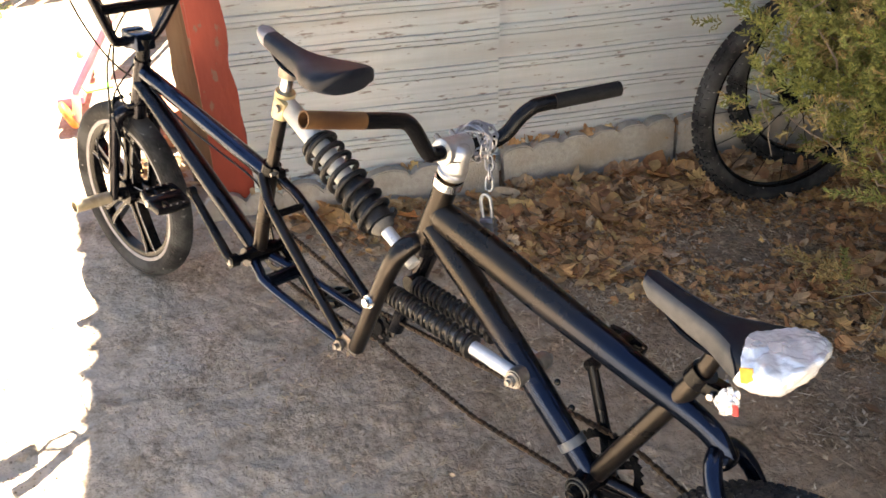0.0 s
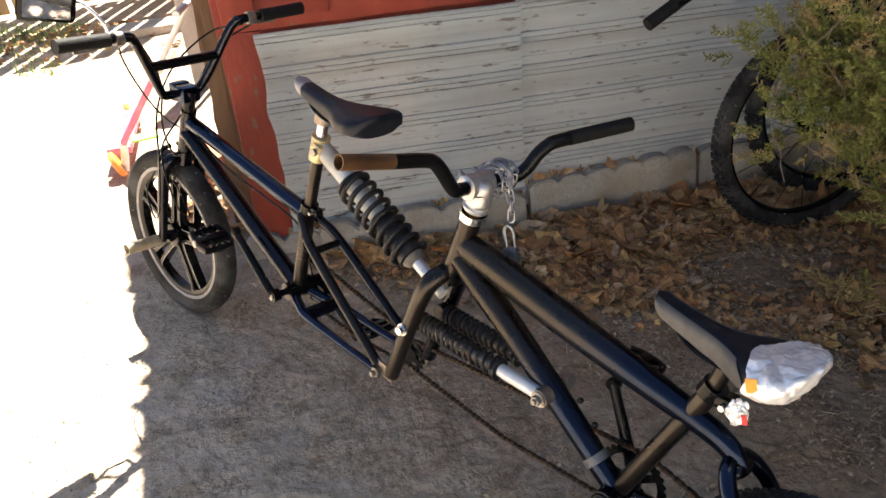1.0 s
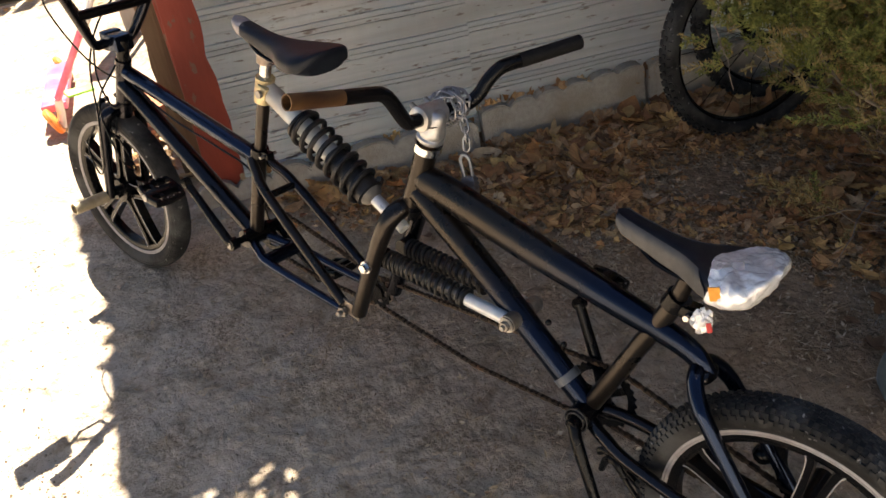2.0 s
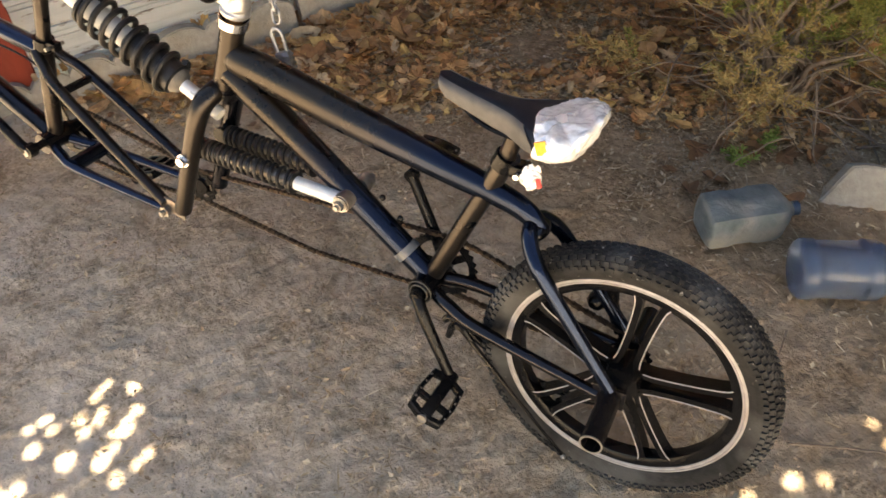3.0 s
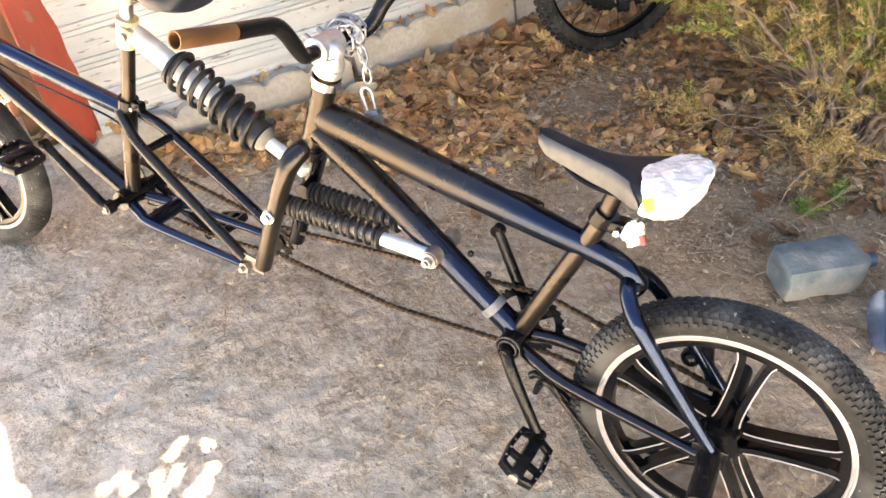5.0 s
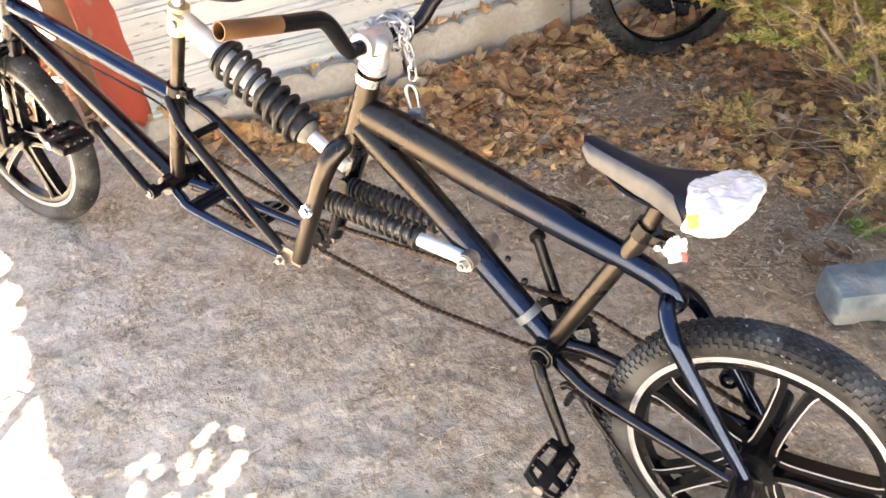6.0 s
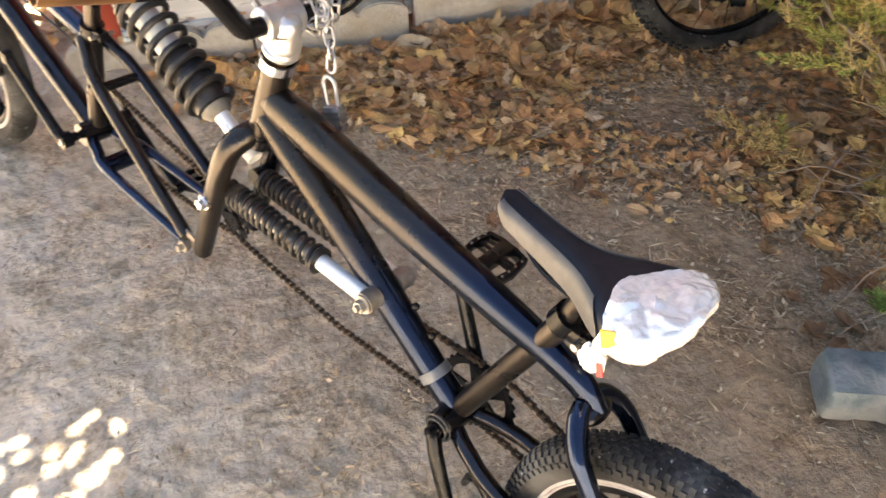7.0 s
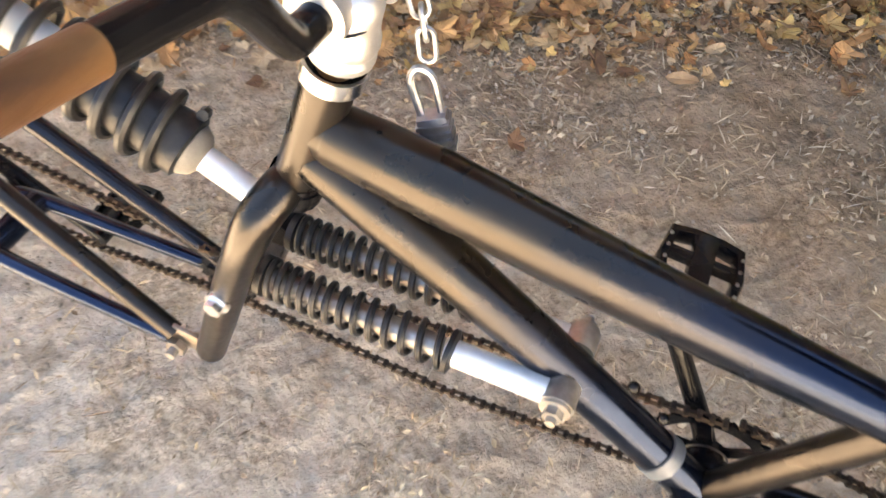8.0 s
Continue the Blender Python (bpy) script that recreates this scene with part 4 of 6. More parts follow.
ffork = steered(bar("front_fork", [(1.822, 0, 0.285), (1.836, 0, 0.245)], 0.022, M_PAINT))
for s in (1, -1):
    steered(bar("fork_leg", [(1.835, 0.01 * s, 0.262), (1.840, 0.045 * s, 0.256), (1.853, 0.056 * s, 0.222), (1.872, 0.058 * s, 0.15), (1.912, 0.058 * s, -0.005)], [0.017, 0.0175, 0.0165, 0.0155, 0.012], M_PAINT, ffork))
    bm = bmesh.new()
    box(bm, (0.03, 0.016, 0.045), Matrix.Translation(P(1.885, 0.034 * s, 0.20)), 0.004)
    tube(bm, smooth_path([P(1.885, 0.03 * s, 0.175), P(1.89, 0.045 * s, 0.20), P(1.885, 0.04 * s, 0.27), P(1.88, 0.01 * s, 0.285)], 6), 0.006, 8)
    steered(part("brake_arm", bm, M_BLACKPART, ffork))
stem2 = steered(part("stem", tube(bmesh.new(), [P(1.782, 0, 0.402), P(1.764, 0, 0.462)], 0.0165, 16), M_BLACKPART, bike))
bm = bmesh.new()
box(bm, (0.06, 0.052, 0.042), Matrix.Translation(P(1.785, 0, 0.452)), 0.008)
box(bm, (0.03, 0.05, 0.05), Matrix.Translation(P(1.812, 0, 0.452)), 0.008)
steered(part("clamp", bm, M_BLUE, stem2, "shiny dark stem clamp"))
fb = steered(bar("handlebar", [(1.806, 0.05, 0.448), (1.806, -0.05, 0.448)], 0.0118, M_PAINT, label="tall black handlebar with a cross brace", curve=False))
for s in (1, -1):
    steered(bar("upright", [(1.806, 0.040 * s, 0.448), (1.803, 0.056 * s, 0.455), (1.786, 0.082 * s, 0.50), (1.760, 0.128 * s, 0.592), (1.750, 0.146 * s, 0.618), (1.740, 0.172 * s, 0.628), (1.718, 0.34 * s, 0.636)], 0.0118, M_PAINT, fb))
    steered(bar("grip", [(1.729, 0.215 * s, 0.631), (1.717, 0.345 * s, 0.637)], 0.0165, M_GRIP, fb, "black ribbed rubber grip"))
    bm = bmesh.new()
    tube(bm, smooth_path([P(1.738, 0.185 * s, 0.625), P(1.765, 0.19 * s, 0.612), P(1.778, 0.23 * s, 0.605), P(1.768, 0.285 * s, 0.606)], 6), 0.0055, 8)
    tube(bm, [P(1.738, 0.178 * s, 0.628), P(1.736, 0.198 * s, 0.629)], 0.0165, 14)
    steered(part("brake_lever", bm, M_STEEL, fb))
steered(bar("cross_brace", [(1.776, 0.100, 0.537), (1.776, -0.100, 0.537)], 0.0125, M_PAINT, fb, curve=False))
bm = bmesh.new()
mm = Matrix.Translation(P(1.80, 0.31, 0.705)) @ pose(0, 0, 0, 8, -20, -14)
box(bm, (0.018, 0.125, 0.092), mm, 0.012)
mir = part("mirror", bm, M_BLACKPART, fb, "black rear-view mirror on a chrome arm")
bm = bmesh.new()
box(bm, (0.002, 0.1, 0.068), mm @ Matrix.Translation((-0.0095, 0, 0)))
part("mirror_glass", bm, M_MIRROR, mir, smooth=False)
part("mirror_arm", tube(bmesh.new(), smooth_path([P(1.735, 0.205, 0.638), P(1.745, 0.215, 0.668), P(1.785, 0.238, 0.70), P(1.806, 0.27, 0.71)], 8), 0.0042, 8), M_CHROME, mir)


# wheels
def wheel(name, centre, label, knobs, turn):
    body = new(name)
    body.parent = bike
    body.matrix_local = Matrix.Translation(P(*centre)) @ turn
    tagged(body, label)
    # lying about y as the axle
    prof = [(0.2035, 0.0155), (0.206, 0.0195), (0.213, 0.0245), (0.223, 0.0285), (0.233, 0.0295), (0.242, 0.0265), (0.2485, 0.0195), (0.2515, 0.010), (0.2522, 0.0)]
    prof = prof + [(a, -b) for a, b in prof[-2::-1]]
    seg = 96
    bm = bmesh.new()
    loops = [[bm.verts.new((a * math.cos(2 * math.pi * i / seg), b, a * math.sin(2 * math.pi * i / seg))) for i in range(seg)] for a, b in prof]
    for u, v in zip(loops, loops[1:]):
        for i in range(seg):
            bm.faces.new((u[i], u[(i + 1) % seg], v[(i + 1) % seg], v[i]))
    n = 104 if knobs else 110
    h = 0.0038 if knobs else 0.0010
    rows = ((0.2330, -0.0292, -84, 0.007), (0.2410, -0.0268, -62, 0.0075), (0.2470, -0.0205, -42, 0.007), (0.2508, -0.0125, -22, 0.0065), (0.2520, -0.0042, -6, 0.006))
    rows = rows + tuple((a, -b, -c, d) for a, b, c, d in rows[::-1])
    for i in range(n):
        for row, (rad, y, tilt, size) in enumerate(rows):
            a = 2 * math.pi * (i + 0.5 * (row % 2)) / n
            m = Matrix.Rotation(-a, 4, "Y") @ Matrix.Translation((rad, y, 0)) @ Matrix.Rotation(radians(tilt), 4, "Z")
            bmesh.ops.create_cube(bm, size=1.0, matrix=m @ Matrix.Diagonal((h * (1.0 if 3 <= row <= 6 else 1.8), size, 0.0072 if knobs else 0.008, 1)))
    tyre = part("tyre", bm, M_RUBBER, body, "knobbly dusty black tyre" if knobs else "worn black street tyre")
    bm = bmesh.new()
    prof = [(0.2060, 0.0150), (0.2056, 0.0190), (0.2045, 0.0199), (0.2020, 0.0199), (0.2012, 0.0182), (0.2002, 0.0182), (0.1994, 0.0196), (0.1968, 0.0190), (0.1958, 0.0170)]
    for s in (1, -1):
        loops = [[bm.verts.new((rr * math.cos(2 * math.pi * i / 96), yy * s, rr * math.sin(2 * math.pi * i / 96))) for i in range(96)] for rr, yy in prof]
        for u, v in zip(loops, loops[1:]):
            for i in range(96):
                bm.faces.new((u[i], u[(i + 1) % 96], v[(i + 1) % 96], v[i]))
    rim = part("rim_face", bm, M_RIM, body, "bright machined rim edge")
    bm = bmesh.new()
    prof = [(0.196, 0.0165), (0.189, 0.0172), (0.180, 0.012), (0.178, 0.0), (0.180, -0.012), (0.189, -0.0172), (0.196, -0.0165)]
    loops = [[bm.verts.new((rr * math.cos(2 * math.pi * i / 96), yy, rr * math.sin(2 * math.pi * i / 96))) for i in range(96)] for rr, yy in prof]
    for u, v in zip(loops, loops[1:]):
        for i in range(96):
            bm.faces.new((u[i], u[(i + 1) % 96], v[(i + 1) % 96], v[i]))
    part("rim", bm, M_BLACKPART, body)
    bm = bmesh.new()
    tube(bm, [(0, -0.045, 0), (0, -0.03, 0), (0, -0.028, 0), (0, 0.028, 0), (0, 0.03, 0), (0, 0.045, 0)], [0.018, 0.018, 0.034, 0.034, 0.018, 0.018], 24)
    tube(bm, [(0, -0.085, 0), (0, 0.085, 0)], 0.006, 10)
    part("hub", bm, M_BLACKPART, body)
    # five pairs of curved spokes with bright edges
    for i in range(5):
        a0 = 2 * math.pi * i / 5 + 0.30
        ux, uz, tx, tz = math.cos(a0), math.sin(a0), -math.sin(a0), math.cos(a0)
        for s in (1, -1):
            bm = bmesh.new()
            edge = bmesh.new()
            rows, line = [], []
            for k in range(13):
                f = k / 12
                rad = 0.026 + 0.160 * f
                off = s * (0.0155 + 0.0055 * f - 0.0035 * math.sin(math.pi * f) + 0.006 * max(0, 1 - f * 5) ** 2 + 0.005 * max(0, f * 8 - 7) ** 2)
                half = 0.0062 + 0.0016 * max(0, f * 8 - 7)
                rows.append([bm.verts.new((ux * rad + tx * (off + q * half), yy, uz * rad + tz * (off + q * half))) for q, yy in ((-1, 0.013), (1, 0.013), (1, -0.013), (-1, -0.013))])
                line.append(Vector((ux * rad + tx * (off + s * half * 0.8), 0.0132, uz * rad + tz * (off + s * half * 0.8))))
            for u, v in zip(rows, rows[1:]):
                for q in range(4):
                    bm.faces.new((u[q], u[(q + 1) % 4], v[(q + 1) % 4], v[q]))
            bm.faces.new(rows[0])
            bm.faces.new(rows[-1])
            part("spoke", bm, M_BLACKPART, body)
            tube(edge, line[1:], 0.0012, 6)
            part("spoke_edge", edge, M_RIM, body, "bright cut edge of a spoke")
    return body


rw = wheel("rear_wheel", (0, 0, 0), "rear mag wheel with curved black spokes and knobbly tyre", True, Matrix.Rotation(radians(-8), 4, "Y"))
fw = wheel("front_wheel", (1.912, 0, 0), "front mag wheel with curved black spokes", False, Matrix.Rotation(radians(4), 4, Vector((-0.33, 0, 0.94)).normalized()) @ Matrix.Rotation(radians(-11.6), 4, "Y"))
bm = bmesh.new()
pipe(bm, P(0, 0.072, 0.002), P(-0.004, 0.165, 0.0), 0.0185, 0.003, 22)
tube(bm, [P(0, 0.066, 0.002), P(0, 0.076, 0.002)], 0.0187, 22)
peg = part("foot_peg", bm, M_BLACKPART, bike, "black steel foot peg on the rear axle")
part("peg_rim", pipe(bmesh.new(), P(-0.0039, 0.1635, 0.0), P(-0.004, 0.1655, 0.0), 0.0187, 0.0026, 22), M_STEEL, peg, "worn bright rim of the peg")
bm = bmesh.new()
pipe(bm, P(0, -0.072, 0.002), P(0, -0.165, 0.0), 0.0185, 0.003, 22)
part("foot_peg", bm, M_BLACKPART, bike)
bm = bmesh.new()
pipe(bm, P(1.914, 0.068, -0.004), P(1.906, 0.168, -0.002), 0.0165, 0.003, 22)
part("foot_peg", bm, M_PEG, bike, "worn yellowed foot peg on the front axle")

# rear brake and guard pieces
bm = bmesh.new()
box(bm, (0.03, 0.014, 0.05), Matrix.Translation(P(0.115, -0.045, 0.155)), 0.004)
tube(bm, smooth_path([P(0.09, -0.05, 0.145), P(0.06, -0.066, 0.12), P(0.05, -0.066, 0.075), P(0.03, -0.064, 0.03)], 6), 0.011, 10)
ball(bm, P(0.078, -0.062, 0.082), 0.018, 10)
part("brake_arm", bm, M_BLACKPART, bike)
bm = bmesh.new()
tube(bm, smooth_path([P(0.335, 0.0, -0.030), P(0.322, 0.0, -0.020), P(0.30, 0.0, -0.028), P(0.25, -0.012, -0.075), P(0.19, -0.03, -0.125), P(0.10, -0.09, -0.20), P(0.03, -0.14, -0.238)], 8), 0.0075, 10)
part("kickstand", bm, M_BLACKPART, bike, "black steel kickstand propping the far side")


bm = bmesh.new()
tube(bm, smooth_path([P(0.312, 0.03, -0.035), P(0.302, 0.035, -0.004), P(0.286, 0.038, 0.006), P(0.262, 0.040, -0.018)], 6), [0.006, 0.0075, 0.008, 0.005], 8)
tube(bm, [P(0.268, 0.040, -0.012), P(0.16, 0.041, -0.120), P(0.066, 0.041, -0.212)], [0.005, 0.0036, 0.0032], 8)
rod = part("stay_rod", bm, M_BLACKPART, bike, "thin black rod running down beside the tyre")
part("rod_end", ball(bmesh.new(), P(0.064, 0.043, -0.214), 0.005, 10), M_STEEL, rod)


# cranks, pedals, chains
def crank(a, b, w, root, parent, bolt, boss):
    """One arm of a crank: w out at the pedal, root out at the axle."""
    bm = bmesh.new()
    tube(bm, smooth_path([P(a[0], root * 0.6, a[1]), P(a[0], root * 0.95, a[1]), P(a[0] * 0.93 + b[0] * 0.07, root * 1.05, a[1] * 0.93 + b[1] * 0.07), P(a[0] * 0.7 + b[0] * 0.3, root * 0.6 + w * 0.45, a[1] * 0.7 + b[1] * 0.3), P(b[0], w * 1.08, b[1])], 6), [0.0085, 0.0105, 0.0115, 0.0112, 0.0095], 12)
    tube(bm, [P(a[0], root * 0.8, a[1]), P(a[0], root * 1.12, a[1])], boss, 16)
    tube(bm, [P(b[0], w * 0.98, b[1]), P(b[0], w * 1.2, b[1])], 0.0125, 14)
    arm = part("crank_arm", bm, M_BLACKPART, parent)
    part("bolt", lathe(bmesh.new(), [(0.004, 0), (0.0085, 0.0005), (0.0085, 0.003), (0.005, 0.0035)], axis_m(P(a[0], root * 1.115, a[1]), P(a[0], root * 2, a[1])), 14), bolt, arm)
    return arm


def pedal(c, w, tilt, parent, k=1.0, across=1.0):
    s = 1 if w > 0 else -1
    m = Matrix.Translation(P(c[0], w, c[1])) @ Matrix.Rotation(radians(tilt), 4, "Y") @ Matrix.Diagonal((k, k * across, k, 1))
    bm = bmesh.new()
    ring = [(-0.046, -0.046), (-0.018, -0.052), (0.018, -0.052), (0.046, -0.046), (0.052, 0), (0.046, 0.046), (0.018, 0.052), (-0.018, 0.052), (-0.046, 0.046), (-0.052, 0)]
    rows = []
    for x, y in ring:
        rows.append([bm.verts.new(m @ Vector((x * q, y * q, z))) for q, z in ((1.0, 0.012), (1.05, 0.008), (1.05, -0.008), (1.0, -0.012), (0.84, -0.012), (0.80, -0.006), (0.80, 0.006), (0.84, 0.012))])
    for u, v in zip(rows, rows[1:] + rows[:1]):
        for q in range(8):
            bm.faces.new((u[q], u[(q + 1) % 8], v[(q + 1) % 8], v[q]))
    p = part("pedal", bm, M_BLACKPART, parent, "black platform pedal with scuffed edges")
    bm = bmesh.new()
    beam(bm, m @ Vector((0, -0.05, 0)), m @ Vector((0, 0.05, 0)), 0.022, 0.02, up=m.to_3x3() @ Vector((0, 0, 1)), bevel=0.003)
    part("spindle", bm, M_BLACKPART, p)
    bm = bmesh.new()
    beam(bm, m @ Vector((-0.047, 0.012 * s, 0)), m @ Vector((0.047, 0.012 * s, 0)), 0.008, 0.014, up=m.to_3x3() @ Vector((0, 0, 1)), bevel=0.001)
    part("cage_bar", bm, M_BLACKPART, p)
    for x in (-0.046, 0.046):
        for y in (-0.03, -0.01, 0.01, 0.03):
            part("pin", tube(bmesh.new(), [m @ Vector((x, y, -0.014)), m @ Vector((x, y, 0.014))], 0.002, 6), M_STEEL, p)
    bm = bmesh.new()
    lathe(bm, [(0.004, 0), (0.009, 0.001), (0.009, 0.006), (0.004, 0.007)], axis_m(m @ Vector((0, 0.05 * s, 0)), m @ Vector((0, 0.1 * s, 0))), 14)
    part("end_cap", bm, M_STEEL, p)


def chainring(c, r, w, parent, teeth):
    bm = bmesh.new()
    n = teeth * 2
    m = Matrix.Translation(P(c[0], w, c[1]))
    loops = []
    for yy in (0.002, -0.002):
        o = [bm.verts.new(m @ Vector(((r + (0.004 if i % 2 else -0.002)) * math.cos(2 * math.pi * i / n), yy, (r + (0.004 if i % 2 else -0.002)) * math.sin(2 * math.pi * i / n)))) for i in range(n)]
        q = [bm.verts.new(m @ Vector((r * 0.8 * math.cos(2 * math.pi * i / n), yy, r * 0.8 * math.sin(2 * math.pi * i / n)))) for i in range(n)]
        loops.append((o, q))
    (o1, q1), (o2, q2) = loops
    for i in range(n):
        j = (i + 1) % n
        for f in ((o1[i], o1[j], q1[j], q1[i]), (o2[i], o2[j], q2[j], q2[i]), (o1[i], o1[j], o2[j], o2[i]), (q1[i], q1[j], q2[j], q2[i])):
            bm.faces.new(f)
    for k in range(5):
        a = 2 * math.pi * k / 5
        beam(bm, m @ Vector((0.01 * math.cos(a), 0, 0.01 * math.sin(a))), m @ Vector((r * 0.84 * math.cos(a), 0, r * 0.84 * math.sin(a))), 0.014, 0.004, up=(0, 1, 0))
    tube(bm, [m @ Vector((0, -0.006, 0)), m @ Vector((0, 0.006, 0))], 0.018, 18)
    part("chainring", bm, M_BLACKPART, parent)


def chain(pts, parent, name="drive_chain"):
    """Links along a line: plates in pairs, broad and narrow by turns, with rollers."""
    pts = [P(*p) for p in pts]
    seglen = [0]
    for a, b in zip(pts, pts[1:]):
        seglen.append(seglen[-1] + (b - a).length)
    bm = bmesh.new()
    n = int(seglen[-1] / 0.0127)

    def where(s):
        i = max(k for k in range(len(seglen) - 1) if seglen[k] <= s + 1e-9)
        f = (s - seglen[i]) / (seglen[i + 1] - seglen[i])
        return pts[i].lerp(pts[i + 1], min(1, f))

    for k in range(n):
        a, b = where(k * 0.0127), where(min(seglen[-1], (k + 1) * 0.0127))
        if (b - a).length < 0.004:
            continue
        off = 0.0034 if k % 2 else 0.002
        for s in (1, -1):
            beam(bm, a + Vector((0, off * s, 0)) - (b - a) * 0.18, b + Vector((0, off * s, 0)) + (b - a) * 0.18, 0.0011, 0.0068 if k % 2 else 0.006, up=(b - a).cross(Vector((0, 1, 0))))
        tube(bm, [a + Vector((0, -0.0055, 0)), a + Vector((0, 0.0055, 0))], 0.0032, 6)
    part(name, bm, M_CHAIN, parent, "thin rusty roller chain", smooth=False)


REAR_BB, FRONT_BB = (0.366, 0.055), (1.316, 0.064)
crank(REAR_BB, (0.281, -0.086), 0.072, 0.052, bike, M_BLACKPART, 0.0115)
crank(REAR_BB, (0.449, 0.204), -0.072, -0.052, bike, M_BLACKPART, 0.0115)
pedal((0.281, -0.086), 0.132, -28, bike, 0.70, 1.35)
pedal((0.440, 0.220), -0.136, -6, bike, 0.78)
chainring(REAR_BB, 0.066, -0.048, bike, 28)
crank(FRONT_BB, (1.450, 0.190), 0.072, 0.066, bike, M_STEEL, 0.0155)
crank(FRONT_BB, (1.178, -0.042), -0.072, -0.066, bike, M_STEEL, 0.0155)
pedal((1.464, 0.184), 0.138, -14, bike, 0.80)
pedal((1.178, -0.042), -0.13, 15, bike, 0.8)
chainring(FRONT_BB, 0.066, -0.048, bike, 28)
chainring((0.94, 0.036), 0.036, -0.045, bike, 16)
chainring((0.0, 0.0), 0.034, -0.045, bike, 16)
chain([(0.366, -0.046, -0.013), (0.66, -0.046, -0.030), (0.94, -0.046, -0.002)], bike)
chain([(0.366, -0.046, 0.122), (0.94, -0.046, 0.074)], bike)
chain([(1.306, -0.046, 0.136), (0.94, -0.046, 0.074)], bike)
chain([(1.306, -0.046, 0.0), (1.14, -0.046, -0.014), (0.94, -0.046, -0.002)], bike)
chain([(0.35, -0.052, 0.121), (0.0, -0.052, 0.036)], bike)
chain([(0.35, -0.052, -0.010), (0.0, -0.052, -0.036)], bike)


# saddles
def shell_point(nose, tail, half, thick, f, a):
    """A point of a saddle's skin: f from nose to tail, a the angle round its section."""
    width = 0.021 + (half - 0.021) * (1 / (1 + math.exp(-(f - 0.60) * 13)))
    if f < 0.06:
        width *= math.sqrt(max(0.02, 1 - ((0.06 - f) / 0.06) ** 2))
    if f > 0.82:
        width *= math.sqrt(max(0.02, 1 - ((f - 0.82) / 0.185) ** 2))
    c = nose + (tail - nose) * f + Vector((0, 0, -0.012 * math.sin(math.pi * f) + 0.010 * f ** 3))
    th = thick * (0.6 + 0.4 * min(1, f * 2.5)) * (0.25 + 0.75 * min(1, min(f, 1 - f) * 12))
    y, z = math.cos(a), math.sin(a)
    yy = width * (abs(y) ** 0.8) * (1 if y > 0 else -1) * (1.0 if z > -0.3 else 0.86)
    zz = -th * 0.5 + th * 0.5 * (abs(z) ** 0.65) * (1 if z > 0 else -1)
    return c + Vector((0, yy, zz))


def saddle(name, nose, tail, half, tip, label, parent, thick=0.045):
    """A saddle shell along the bicycle: narrow nose, broad tail, rolled sides."""
    nose, tail = P(nose[0], 0, nose[1]), P(tail[0], 0, tail[1])
    d = tail - nose
    n, mseg = 60, 44
    bm = bmesh.new()
    rows = [[bm.verts.new(shell_point(nose, tail, half, thick, i / n, 2 * math.pi * k / mseg)) for k in range(mseg)] for i in range(n + 1)]
    for u, v in zip(rows, rows[1:]):
        for k in range(mseg):
            bm.faces.new((u[k], u[(k + 1) % mseg], v[(k + 1) % mseg], v[k]))
    bm.faces.new(rows[0])
    bm.faces.new(rows[-1])
    for f in bm.faces:
        c = f.calc_center_median()
        along = (c.x - nose.x) / d.x
        if tip and along < tip:
            f.material_index = 1
    ob = part(name, bm, [M_SADDLE, M_RIM], parent, label)
    mid = nose.lerp(tail, 0.55)
    for s in (1, -1):
        part("rail", tube(bmesh.new(), smooth_path([nose.lerp(tail, 0.12) + Vector((0, 0.008 * s, -0.03)), nose.lerp(tail, 0.3) + Vector((0, 0.02 * s, -0.05)), mid + Vector((0, 0.022 * s, -0.055)), tail.lerp(nose, 0.12) + Vector((0, 0.035 * s, -0.035))], 6), 0.0035, 8), M_BLACKPART, ob)
    return ob


fs = saddle("saddle", (1.272, 0.602), (0.982, 0.578), 0.074, 0.12, "black vinyl saddle with a silver nose", bike, 0.05)
bar("saddle_clamp", [(1.188, 0.0, 0.52), (1.182, 0.0, 0.545)], 0.02, M_STEEL)
rs = saddle("saddle", (0.354, 0.463), (0.102, 0.446), 0.077, 0.0, "grey-sided black saddle with foil over its tail", bike, 0.05)
bar("seat_post", [(0.246, 0, 0.325), (0.218, 0, 0.425)], 0.0138, M_WARMTINT)
bm = bmesh.new()
tube(bm, [P(0.2455, 0, 0.332), P(0.236, 0, 0.354)], 0.0205, 18)
box(bm, (0.03, 0.03, 0.02), Matrix.Translation(P(0.215, 0, 0.336)), 0.004)
sc = part("seat_clamp", bm, M_BLACKPART, bike)
part("bolt", tube(bmesh.new(), [P(0.212, -0.026, 0.336), P(0.212, 0.026, 0.336)], 0.005, 8), M_CHROME, sc)
bm = bmesh.new()
box(bm, (0.05, 0.04, 0.022), Matrix.Translation(P(0.213, 0, 0.418)), 0.005)
part("saddle_clamp", bm, M_BLACKPART, bike)


